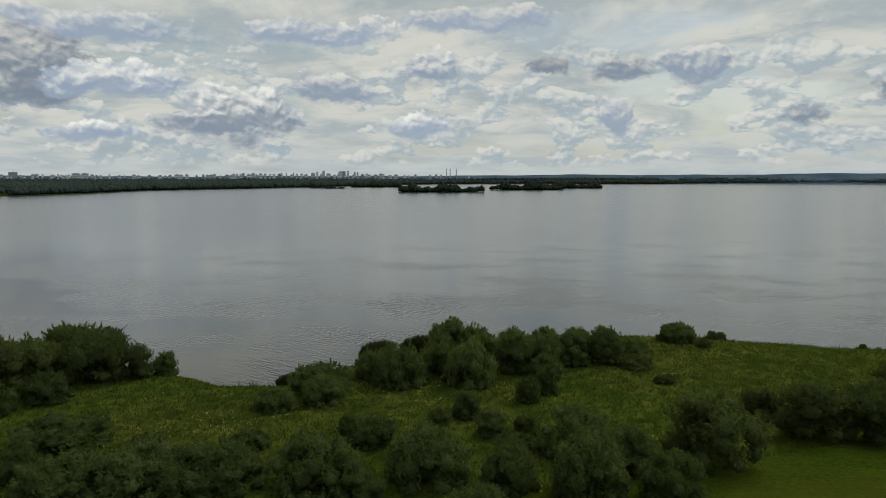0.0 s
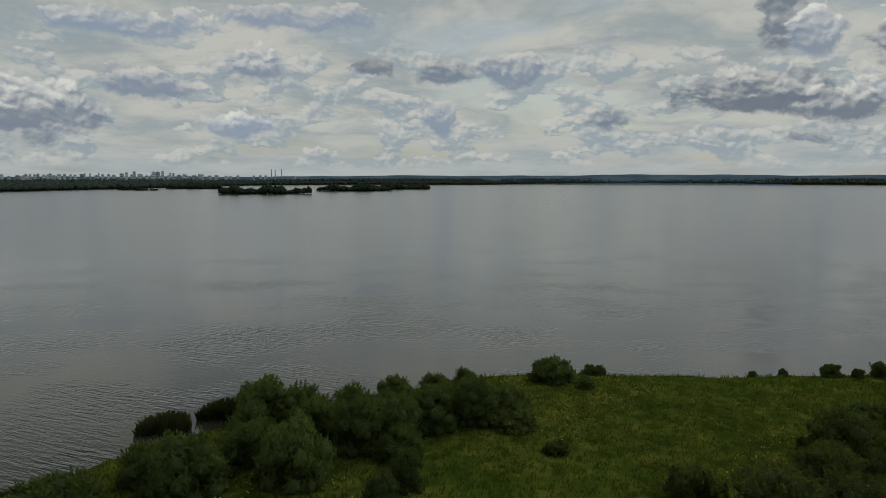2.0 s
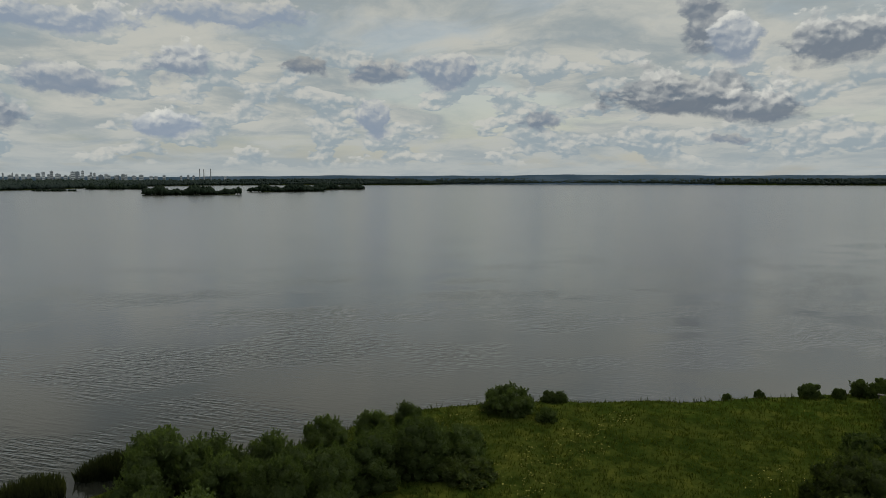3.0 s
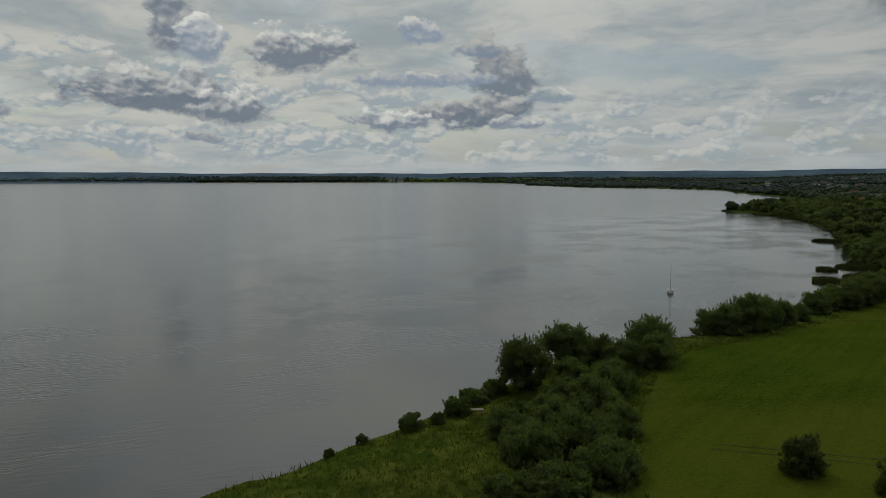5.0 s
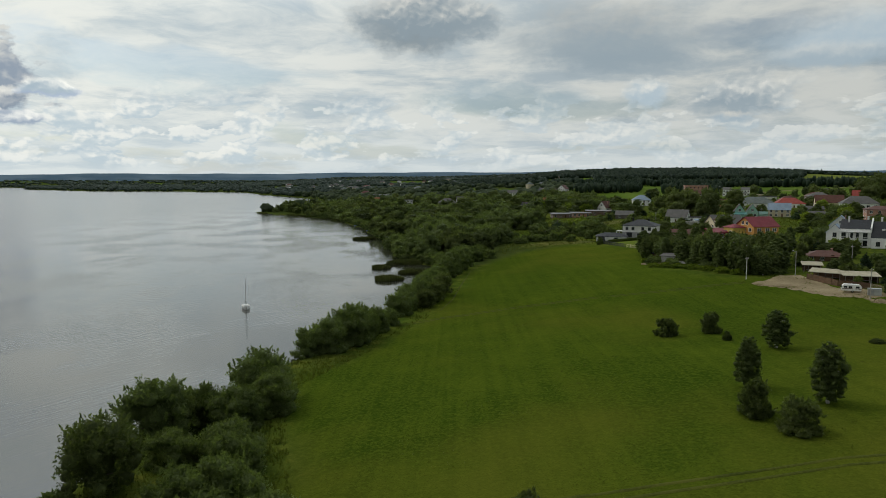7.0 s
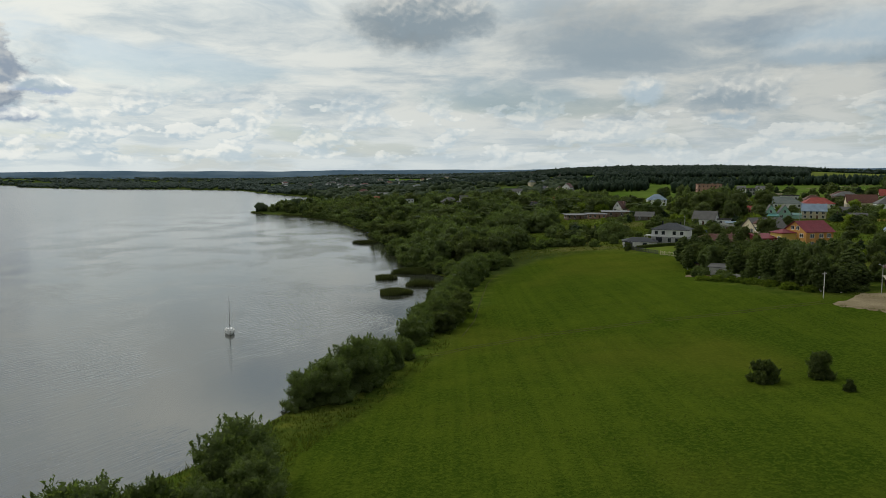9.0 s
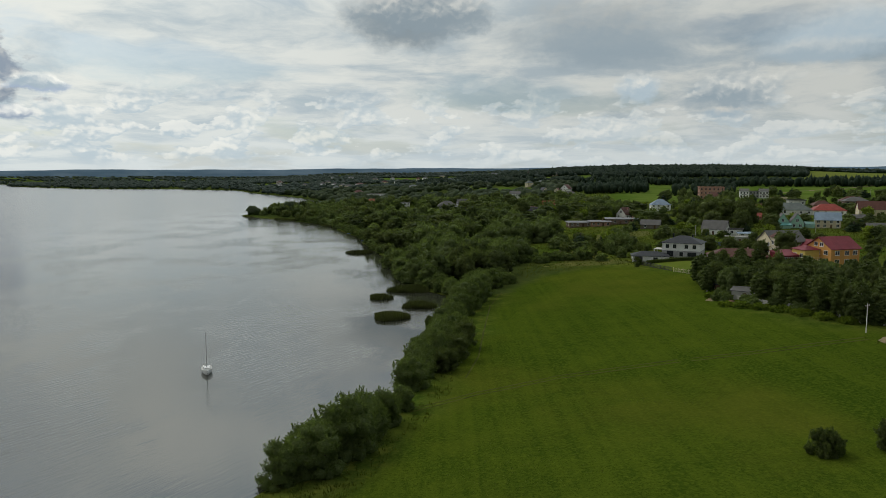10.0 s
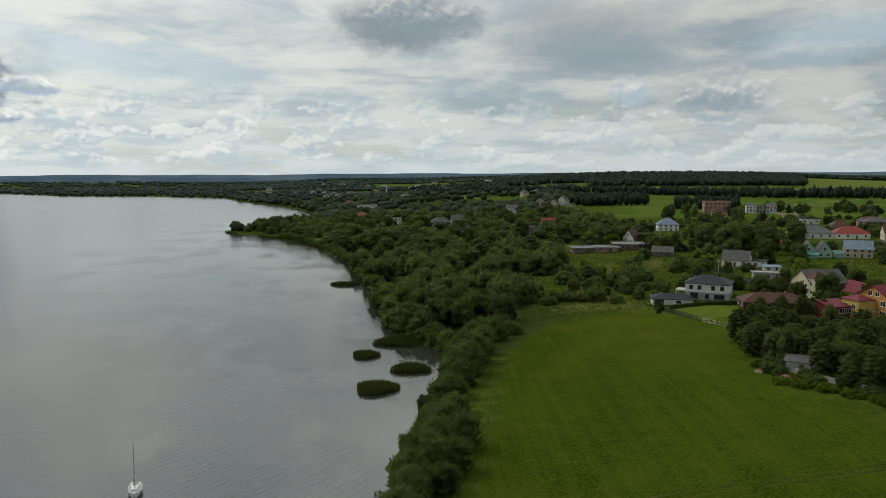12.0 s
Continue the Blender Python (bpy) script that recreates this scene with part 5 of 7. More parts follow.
for k, (rx, ry, rw, rd) in enumerate(((84, 420, 14, 9), (97, 417, 12, 9), (110, 424, 14, 10), (119, 428, 10, 6))):
    house("low brick pavilion with flat dark sheet roof", rx, ry, 6 - 8 * k, rw, rd, 2.7 + 0.5 * (k == 2), "shed", 0.45, BRICK if k % 2 else BROWN_BRICK, R_SHEET, 4, 2, 1, chim=k % 2, name="pavilion", over=1.2, group="pavilions of a low complex")
house("house with bright red roof among trees", *ahead(93, 622.7, 8, 4), -6, 12, 9, 3.0, "gable", 3.6, CREAM, R_RED, 3, 2, 1)
house("small white house with dark red roof", *ahead(69, 541.9, 7, 3), 20, 9, 8, 3.0, "cross", 3.6, WHITE, R_BROWN, 2, 2, 1)
house("white house with steep dark brown roof on a rise", 172, 1010, -34, 13, 13, 6, "cross", 6.0, WHITE, R_BROWN, 3, 3, 2)
house("cream gabled house with dark roof on a rise", 138, 1004, 20, 10, 12, 4, "cross", 5.0, CREAM, R_DARK, 2, 2, 1)
house("cream gabled house with brown roof on a rise", 156, 992, -20, 10, 12, 3.6, "cross", 4.6, CREAM, R_BROWN, 2, 2, 1)
house("white two-storey house standing among old trees", 78, 800, -6, 13, 10, 7, "gable", 3.0, WHITE, R_GREY, 4, 2, 2)
house("low cream house with grey hipped roof", *ahead(161, 915, 10, 4), -4, 17, 10, 2.8, "hip", 3.2, CREAM, R_GREY, 4, 2, 1)
house("small shed with white-blue sheet roof", *ahead(148.2, 316, 25, 2), -8, 7, 4, 2.0, "shed", 0.5, WHITE, R_BLUE, 2, 1, 1, chim=0, name="shed")
house("grey concrete outbuilding with flat roof", *ahead(137, 296, 25, 3), -14, 11, 6, 2.6, "flat", 0, CONCRETE, CONCRETE, 3, 1, 1, chim=0, name="outbuilding")
house("small shed with red sheet roof", *ahead(195, 416.5, 25, 3), -10, 9, 7, 2.2, "gable", 2.2, BRICK, R_RED, 2, 1, 1, chim=0, name="shed")
house("dark timber sheds with mossy roofs", *ahead(217.7, 481, 24, 4), -12, 14, 8, 2.8, "gable", 3.0, WOODWALL, R_BROWN, 3, 2, 1, chim=0, name="barn")
house("broad house with grey hipped roof by the shore wood", *ahead(-2.2, 672.5, 0, 6), 8, 19, 13, 3.4, "hip", 4.6, GREYWALL, R_GREY, 5, 2, 1)
house("grey-roofed wing beside a broad house", 14, 690, 8, 12, 9, 4.4, "gable", 4.4, GREYWALL, R_GREY, 3, 1, 1)
house("white cube house among trees", *ahead(-47, 713, -4, 4), 4, 10, 8, 6.0, "flat", 0, WHITE, GREYWALL, 3, 2, 2, chim=0)
house("red-brown roofed house behind the peninsula", *ahead(-95, 830, -7, 4), -6, 17, 11, 3.4, "hip", 4.6, WOODWALL, R_RUST, 4, 2, 1)
house("white two-storey terrace far along the shore", -120, 1120, -4, 30, 10, 6.5, "flat", 0, WHITE, GREYWALL, 8, 2, 2, chim=1)
house("dark-roofed cottage with white gable", *ahead(18, 586, 2, 3), -30, 8, 8, 3.2, "gable", 4.0, WHITE, R_DARK, 2, 2, 1)
house("white cottage with dark steep roof", *ahead(67.7, 529.4, 7, 8), -24, 10, 8, 3.0, "gable", 3.6, WHITE, R_DARK, 2, 2, 1)


def big_white_house():
    x, y = 167, 186
    root = thing("house", "large white modern house with dark steep roofs and balconies", "house", pose(x, y, 12.8, 0, 0, -34), VILLAGE)
    block(root, "gable", 10, 11, 7.2, 3.0, WHITE, R_DARK, 0.3, (-3.2, 0, 0, 0))
    for z in (1.7, 4.5):
        for px in (-7.0, -4.6, -2.2, 0.2):
            window(root, pose(px, -5.5, z), 1.3, 1.9, FRAME_D)
    for z in (1.7, 4.5, 7.4):
        window(root, pose(-8.2, -2.4, z, 0, 0, -90), 1.1, 1.5, FRAME_D)
    # stepped gable walls that stand over the roofs
    part("parapet", make_walls("gable", 0.5, 12.4, 7.6, 3.6), WHITE, root, "", pose(2.1, 0, 0))
    block(root, "gable", 8, 13, 4.2, 5.6, WHITE, R_DARK, 0.2, (6.4, -1.6, 0, 0))
    part("parapet", make_walls("gable", 0.5, 13.6, 4.7, 6.1), WHITE, root, "", pose(10.6, -1.6, 0))
    for px, w in ((4.6, 1.2), (8.2, 1.2)):
        window(root, pose(px, -8.1, 1.8), w, 1.5, FRAME_D)
    part("roof_window", box(bmesh.new(), 5.6, -5.4, 6.5, 6.6, -5.2, 7.4), FRAME_W, root, "", Matrix())
    block(root, "cross", 6, 8, 5.2, 3.0, WHITE, R_BLUE, 0.4, (-10.6, 3.5, 0, 0))
    window(root, pose(-10.6, -0.5, 4.2), 1.2, 1.5, FRAME_D)
    for z in (3.0, 5.9):
        bm = box(bmesh.new(), -8.3, -7.6, z, 1.6, -5.55, z + 0.2)
        for k in range(14):
            box(bm, -8.2 + k * 0.74, -7.55, z + 0.2, -8.13 + k * 0.74, -7.48, z + 1.0)
        box(bm, -8.3, -7.6, z + 1.0, 1.6, -7.45, z + 1.1)
        part("balcony", bm, WHITE, root)
    for px in (-8.0, -4.8, -1.6, 1.4):
        part("pillar", box(bmesh.new(), px - 0.18, -7.4, -1, px + 0.18, -7.05, 5.9), WHITE, root)
    chimney(root, -5.8, -1.6, 9.0, 2.6, WHITE)
    chimney(root, 0.4, 1.0, 10.0, 1.6, WHITE)
    chimney(root, 5.0, 0.8, 10.0, 1.4, WHITE)
    KEEP_OUT.append((x, y, 14))


big_white_house()
house("white house with a red-brown roof beside a modern house", 176, 172, -20, 12, 10, 6.4, "hip", 2.6, WHITE, R_RUST, 3, 2, 2)
house("white gabled house with blue-grey roof", *ahead(182, 232, 27, 3), -30, 9, 9, 4.6, "cross", 4.2, WHITE, R_BLUE, 2, 2, 2)
house("beige house with large brown gabled roof", *ahead(275, 423, 27, 4), -20, 18, 12, 4.6, "gable", 5.0, CREAM, R_BROWN, 4, 3, 1)
house("white house with grey roof and broad windows", *ahead(279, 392, 29, 4), -18, 22, 12, 4.6, "hip", 4.6, WHITE, R_GREY, 5, 3, 1, size=(1.8, 1.6))
house("house with orange-red roof on the rise", *ahead(360, 530, 29, 4), -25, 17, 12, 4.0, "gable", 5.0, CREAM, R_RED, 4, 2, 1)
house("two-storey red brick building with low roof", *ahead(240, 300, 30, 4), -18, 16, 10, 6, "hip", 1.8, BRICK, R_BROWN, 4, 2, 2)
house("dark timber shed with grey sheet roof", *ahead(212, 314, 26, 3), -20, 8, 6, 2.8, "gable", 2.2, WOODWALL, R_GREY, 2, 1, 1, chim=0, name="shed")
house("long weathered timber shed with grey roof", *ahead(245, 384.5, 26, 3), -14, 12, 6, 2.4, "gable", 1.8, OLDWOOD, R_GREY, 3, 1, 1, chim=0, name="shed")
house("brick house with brown roof at the field's edge", *ahead(305, 503, 26, 4), -16, 15, 10, 5.6, "hip", 3.0, BROWN_BRICK, R_BROWN, 3, 2, 2)
house("low cottage with a wide brown hipped roof", *ahead(132.4, 148.5, 26, 4), -16, 12.5, 8, 1.5, "hip", 1.6, WOODWALL, R_BROWN, 4, 2, 1, keep=8, size=(1.1, 0.9))
house("little garden house with blue roof and brick gable", 117, 166, -30, 5, 6, 2.8, "cross", 2.4, BRICK, BLUE, 1, 1, 1, chim=0, name="garden_house", keep=4)
house("small grey concrete shed with sheet roof", 88.0, 169.0, -32, 7.0, 5.0, 2.5, "shed", 0.6, CONCRETE, R_GREY, 1, 1, 1, chim=0, name="shed", keep=4.5)
house("dark timber hut under trees", 88, 187, -20, 4.4, 4, 2.2, "gable", 1.0, WOODWALL, R_DARK, 1, 1, 1, chim=0, name="hut", keep=4)


# ---- the gravel yard with canopies and a caravan ----
def ground_patch(name, label, outline, lift, mat, kind="structure", cell=2.0, category="ground"):
    """A patch of other ground laid close over the sheet, with a ragged rim."""
    rng = random.Random(len(outline) * 7)
    pts = []
    n = len(outline)
    for i in range(n):
        (ax, ay), (bx, by) = outline[i], outline[(i + 1) % n]
        steps = max(1, int(math.hypot(bx - ax, by - ay) / 2.0))
        for k in range(steps):
            t = k / steps
            pts.append((ax + (bx - ax) * t + rng.uniform(-0.5, 0.5), ay + (by - ay) * t + rng.uniform(-0.5, 0.5)))
    bm = bmesh.new()
    bm.faces.new([bm.verts.new((x, y, 0)) for x, y in pts])
    x0, x1 = min(p[0] for p in pts), max(p[0] for p in pts)
    y0, y1 = min(p[1] for p in pts), max(p[1] for p in pts)
    for axis_no, lo, hi in ((0, x0, x1), (1, y0, y1)):
        v = lo + cell
        while v < hi:
            co = (v, 0, 0) if axis_no == 0 else (0, v, 0)
            no = (1, 0, 0) if axis_no == 0 else (0, 1, 0)
            bmesh.ops.bisect_plane(bm, geom=bm.verts[:] + bm.edges[:] + bm.faces[:], plane_co=co, plane_no=no)
            v += cell
    rim = {v for e in bm.edges if e.is_boundary for v in e.verts}
    xs = np.array([v.co.x for v in bm.verts])
    ys = np.array([v.co.y for v in bm.verts])
    zs = height(xs, ys)
    for v, z in zip(bm.verts, zs):
        v.co.z = z + (lift if v not in rim else -0.06)
    bmesh.ops.recalc_face_normals(bm, faces=bm.faces)
    me = bpy.data.meshes.new(name)
    bm.to_mesh(me)
    bm.free()
    smooth_shade(me)
    me.materials.append(mat)
    return tagged(new(name, me), label, category, kind=kind)


def strip(name, label, line, width, lift, mat, step=2.5):
    """A band along a line on the ground."""
    pts = []
    for (ax, ay), (bx, by) in zip(line, line[1:]):
        n = max(1, int(math.hypot(bx - ax, by - ay) / step))
        pts += [(ax + (bx - ax) * k / n, ay + (by - ay) * k / n) for k in range(n)]
    pts.append(line[-1])
    rng = random.Random(int(line[0][0] * 3))
    verts, faces = [], []
    for i, (x, y) in enumerate(pts):
        a, b = pts[max(i - 1, 0)], pts[min(i + 1, len(pts) - 1)]
        t = Vector((b[0] - a[0], b[1] - a[1])).normalized()
        for s, dz in ((-0.5, -0.05), (-0.3, lift), (0.3, lift), (0.5, -0.05)):
            o = s * width * rng.uniform(0.85, 1.15)
            px, py = x - t.y * o, y + t.x * o
            verts.append((px, py, height1(px, py) + dz))
    for i in range(len(pts) - 1):
        for k in range(3):
            faces.append((i * 4 + k, i * 4 + k + 1, i * 4 + k + 5, i * 4 + k + 4))
    me = mesh_from(name, verts, faces, [mat], smooth=True)
    return tagged(new(name, me), label, "track", kind="structure")


def soil_mat(name, a, b_, scale=0.6):
    m, g, b = material(name)
    p = g.node("ShaderNodeTexCoord").outputs["Object"]
    v = g.math("ADD", g.math("MULTIPLY", g.noise(p, scale * 0.3, 4), 0.5), g.math("MULTIPLY", g.noise(p, scale * 5, 5, 0.65), 0.5))
    g.put(b, "Base Color", g.mix(g.step(v, 0.35, 0.65), a, b_))
    g.put(b, "Roughness", 0.95)
    g.put(b, "Specular IOR Level", 0.03)
    bump(g, b, v, 0.6, 0.15)
    return m


SAND = soil_mat("sandy_gravel", (0.15, 0.118, 0.068), (0.29, 0.238, 0.150))
RUT = soil_mat("flattened_grass", (0.034, 0.046, 0.007), (0.080, 0.088, 0.015))
LAWN = soil_mat("short_lawn", (0.075, 0.110, 0.010), (0.115, 0.145, 0.018))
DRYGRASS = soil_mat("dry_grass", (0.06, 0.075, 0.012), (0.12, 0.115, 0.028))

ground_patch("gravel_yard", "pale sandy gravel yard worn into the grass", [(93, 115), (99, 106), (106, 92), (113, 87), (120, 90), (119, 98), (112, 104), (113, 112), (113, 124), (107, 126), (101, 120)], 0.07, SAND)
strip("sandy_track", "sandy wheel track beside a hedge", [(112, 88), (113.5, 80), (115, 72), (119, 60), (126, 45)], 2.2, 0.06, SAND)
BARE = soil_mat("red_brown_soil", (0.11, 0.055, 0.030), (0.19, 0.105, 0.058))
ground_patch("building_plot", "bare red-brown soil of a building plot", [(256, 580), (270, 612), (290, 622), (306, 618), (298, 590), (280, 576)], 0.25, BARE, cell=6.0)
strip("farm_track", "pale dirt track across farm fields", [(330, 690), (372, 790), (421, 862), (472, 899), (541, 945), (646, 1032), (760, 1100)], 4.5, 0.25, SAND, step=12)
ground_patch("rough_clearing", "dry yellowish grass clearing behind the thicket", [(14, 398), (28, 392), (46, 404), (58, 424), (44, 436), (26, 430)], 0.12, DRYGRASS, cell=4.0)
ground_patch("allotment_grass", "dry yellowish grass of an unmown garden", [(70, 340), (92, 336), (112, 352), (118, 376), (100, 384), (84, 366)], 0.12, DRYGRASS, cell=4.0)
ground_patch("lawn", "short pale lawn before a white house", [(81, 249), (86, 229), (101, 236), (110, 247), (98, 254), (88, 252)], 0.06, LAWN)
ground_patch("dry_verge", "yellowish dry grass between bushes", [(40, 264), (58, 258), (76, 255), (78, 262), (66, 272), (70, 290), (60, 300), (52, 292), (50, 272)], 0.05, DRYGRASS)
for off in (-0.9, 0.9):
    strip("wheel_rut", "wheel rut pressed into the hay field", [(4, -18 + off), (15, -17.2 + off), (25, -16 + off), (42.7, -12.6 + off), (54, -10 + off), (66, -9.2 + off), (92, -4 + off), (125, 4 + off)], 0.8, 0.05, RUT)
    strip("wheel_rut", "wheel rut pressed into the hay field", [(-6.5, 91 + off), (6.7, 100.5 + off), (24, 108.5 + off), (46, 110.7 + off), (70, 113.3 + off), (93, 117.2 + off)], 0.7, 0.05, RUT)
strip("footpath", "faint trodden path along the bushes", [(4.5, 112), (8, 130), (9.6, 147), (12, 172), (14.5, 196), (20, 220)], 0.6, 0.04, RUT)


def canopy(x, y, rot, w, d, h):
    """Open-sided shelter: beige sheet roof on posts with plank back wall."""
    root = thing("shelter", "timber shelter with beige sheet roof beside a gravel yard", "shelter", pose(x, y, height1(x, y), 0, 0, rot), "shelters of the yard")
    part("roof", make_roof("shed", w, d, h, 0.7, 0.5), R_BEIGE, root)
    part("back_wall", box(bmesh.new(), -w / 2, d / 2 - 0.2, -0.6, w / 2, d / 2 - 0.05, h + 0.5), WOODWALL, root)
    part("side_wall", box(bmesh.new(), w / 2 - 0.15, -d / 2, -0.6, w / 2, d / 2 - 0.25, h), WOODWALL, root)
    for k in range(5):
        px = -w / 2 + 0.2 + k * (w - 0.6) / 4
        part("post", box(bmesh.new(), px - 0.08, -d / 2, -0.8, px + 0.08, -d / 2 + 0.16, h), OLDWOOD, root)
    part("bench", box(bmesh.new(), -w * 0.3, 0, 0.4, w * 0.3, 0.5, 0.5), OLDWOOD, root)
    KEEP_OUT.append((x, y, w * 0.6))


canopy(116.2, 115.5, -38, 8, 4, 1.9)
canopy(121.5, 108.5, -14, 8.5, 4.5, 1.9)
canopy(119, 130, -20, 5, 3.5, 2.0)


def plank_fence(line, h, mat, label, gap=0.0, plank=0.9, name="fence"):
    root = None
    for (ax, ay), (bx, by) in zip(line, line[1:]):
        L = math.hypot(bx - ax, by - ay)
        ang = math.degrees(math.atan2(by - ay, bx - ax))
        root = thing(name, label, "fence", pose(ax, ay, height1(ax, ay), 0, 0, ang), "fences of the village")
        n = max(1, int(L / plank))
        post = panel = None
        for k in range(n):
            px, t = L * k / n, (k + 0.5) / n
            z0 = height1(ax + (bx - ax) * k / n, ay + (by - ay) * k / n) - height1(ax, ay)
            if post is None:
                bm = box(bmesh.new(), -0.07, -0.09, -0.5, 0.07, 0.09, h + 0.12)
                post = part("post", bm, mat, root, "", pose(px, 0, z0)).data
                bm = bmesh.new()
                w = L / n
                if gap:
                    m_ = max(2, int(w / (gap + 0.08)))
                    for j in range(m_):
                        box(bm, 0.1 + j * (w - 0.2) / m_, -0.02, 0.1, 0.1 + j * (w - 0.2) / m_ + 0.06, 0.02, h - 0.05)
                    box(bm, 0.07, -0.03, 0.25, w - 0.07, 0.03, 0.33)
                    box(bm, 0.07, -0.03, h - 0.25, w - 0.07, 0.03, h - 0.17)
                else:
                    for j in range(4):
                        box(bm, 0.07, -0.03 + 0.01 * (j % 2), h * j / 4 - 0.05, w - 0.07, 0.03 + 0.01 * (j % 2), h * (j + 1) / 4 - 0.08)
                panel = part("panel", bm, mat, root, "", pose(px, 0, z0)).data
            else:
                share("post", post, root, pose(px, 0, z0))
                share("panel", panel, root, pose(px, 0, z0))
    return root


plank_fence([(111, 116.5), (113.5, 104.5), (119, 98.5)], 1.7, WOODWALL, "brown plank fence round a yard", 0, 2.2)
plank_fence([(77.6, 254.5), (81.5, 241), (85.2, 229.5)], 1.6, DARK_METAL, "dark metal bar fence with square posts", 0.14, 2.2)
plank_fence([(85.5, 228.5), (88.5, 221), (91.5, 213.5)], 1.5, CREAM, "low cream garden wall with posts", 0.5, 2.4, "garden_wall")
plank_fence([(84.8, 168.5), (88, 158), (95, 144), (103, 132)], 1.5, CONCRETE, "grey concrete panel fence by a copse", 0, 2.4)
plank_fence([(122, 293), (140, 286), (150, 284)], 2.0, R_BLUE, "pale sheet metal fence", 0, 2.5)
plank_fence([(119, 98), (121, 86), (124, 74), (130, 60)], 1.6, BROWN_BRICK, "dark fence with brick posts behind shrubs", 0.2, 2.6)
plank_fence([(118, 205), (127, 199), (138, 196)], 1.5, CONCRETE, "white concrete fence before an orange house", 0.3, 2.4)
plank_fence([(205, 330), (225, 322), (250, 318)], 1.2, YELLOW, "low yellow picket fence", 0.2, 2.5)


def hedge(line, w, h, label):
    for i, ((ax, ay), (bx, by)) in enumerate(zip(line, line[1:])):
        L = math.hypot(bx - ax, by - ay)
        rng = np.random.default_rng(int(L * 10) + i)
        n = int(L * 60)
        base = np.stack([rng.uniform(0, L, n), rng.uniform(-w / 2, w / 2, n), rng.uniform(0, h, n)], 1)
        face = rng.integers(0, 3, n)
        base[:, 2] = np.where(face == 0, h, base[:, 2])
        base[:, 1] = np.where(face == 1, -w / 2, np.where(face == 2, w / 2, base[:, 1]))
        d = unit(rng, n) * 0.16
        e = unit(rng, n) * 0.10
        q = np.stack([base - d, base - e, base + d, base + e], 1).reshape(-1, 3)
        bm = bmesh.new()
        box(bm, 0, -w / 2 + 0.06, -0.5, L, w / 2 - 0.06, h - 0.06)
        bmesh.ops.subdivide_edges(bm, edges=bm.edges[:], cuts=4, use_grid_fill=True)
        cv = [v.co[:] for v in bm.verts]
        bm.verts.index_update()
        cf = [[v.index for v in f.verts] for f in bm.faces]
        bm.free()
        me = mesh_from("hedge", cv + q.tolist(), cf + (np.arange(n * 4).reshape(-1, 4) + len(cv)).tolist(), [LEAF_DARK])
        ob = tagged(new("hedge", me), label, "hedge", "clipped hedges")
        ob.matrix_world = pose(ax, ay, height1(ax, ay), 0, -math.degrees(math.atan2(height1(bx, by) - height1(ax, ay), L)), math.degrees(math.atan2(by - ay, bx - ax)))


hedge([(82, 251.5), (96, 253.5), (111, 251)], 1.4, 1.3, "clipped green hedge along a lawn")


def caravan():
    root = thing("caravan", "white touring caravan with brown stripe parked on gravel", "caravan", pose(112.6, 96.2, height1(112.6, 96.2) + 0.05, 0, 0, -22) @ Matrix.Scale(0.8, 4))
    prof = [(-2.75, 0.55), (2.6, 0.50), (2.95, 1.1), (2.75, 2.2), (2.2, 2.62), (-2.2, 2.62), (-2.75, 2.1), (-3.0, 1.2)]
    bm = prism(bmesh.new(), prof, -1.1, 1.1)
    bmesh.ops.bevel(bm, geom=bm.edges[:], offset=0.10, segments=3, affect="EDGES")
    body = part("body", bm, plain("white_caravan_paint", (0.78, 0.78, 0.76), 0.35, 0, 1, 0.06, 0), root)
    bm = bmesh.new()
    box(bm, -2.86, -1.115, 1.12, 2.86, -1.09, 1.32)
    box(bm, -2.86, 1.09, 1.12, 2.86, 1.115, 1.32)
    part("stripe", bm, WOODWALL, root, "brown side stripe")
    for x0, x1 in ((-2.3, -1.3), (-0.9, 0.1), (1.2, 2.2)):
        part("window", box(bmesh.new(), x0, -1.135, 1.42, x1, -1.08, 2.05, 0.02), GLASS, root)
    part("window", box(bmesh.new(), -3.0, -0.8, 1.45, -2.80, 0.8, 2.0, 0.02), GLASS, root)
    part("door", box(bmesh.new(), 0.35, -1.128, 0.66, 0.98, -1.08, 2.3, 0.02), FRAME_W, root)
    for s in (-1, 1):
        bm = bmesh.new()
        bmesh.ops.create_cone(bm, cap_ends=True, segments=20, radius1=0.33, radius2=0.33, depth=0.2, matrix=pose(0.3, s * 0.95, 0.33, 90, 0, 0))
        w = part("wheel", bm, TYRE, root)
        bm = bmesh.new()
        bmesh.ops.create_cone(bm, cap_ends=True, segments=14, radius1=0.2, radius2=0.17, depth=0.23, matrix=pose(0.3, s * 0.95, 0.33, 90, 0, 0))
        part("rim", bm, METAL, w)
    bm = bmesh.new()
    for s in (-1, 1):
        tube(bm, (-2.7, s * 0.55, 0.5), (-3.6, 0, 0.45), 0.05, 0.05, 6)
    tube(bm, (-3.55, 0, 0.0), (-3.55, 0, 0.6), 0.05, 0.04, 6)
    part("drawbar", bm, METAL, root)
    part("roof_vent", box(bmesh.new(), -0.3, -0.25, 2.6, 0.35, 0.25, 2.75, 0.03), FRAME_W, root)
    KEEP_OUT.append((112.6, 96, 5))


caravan()


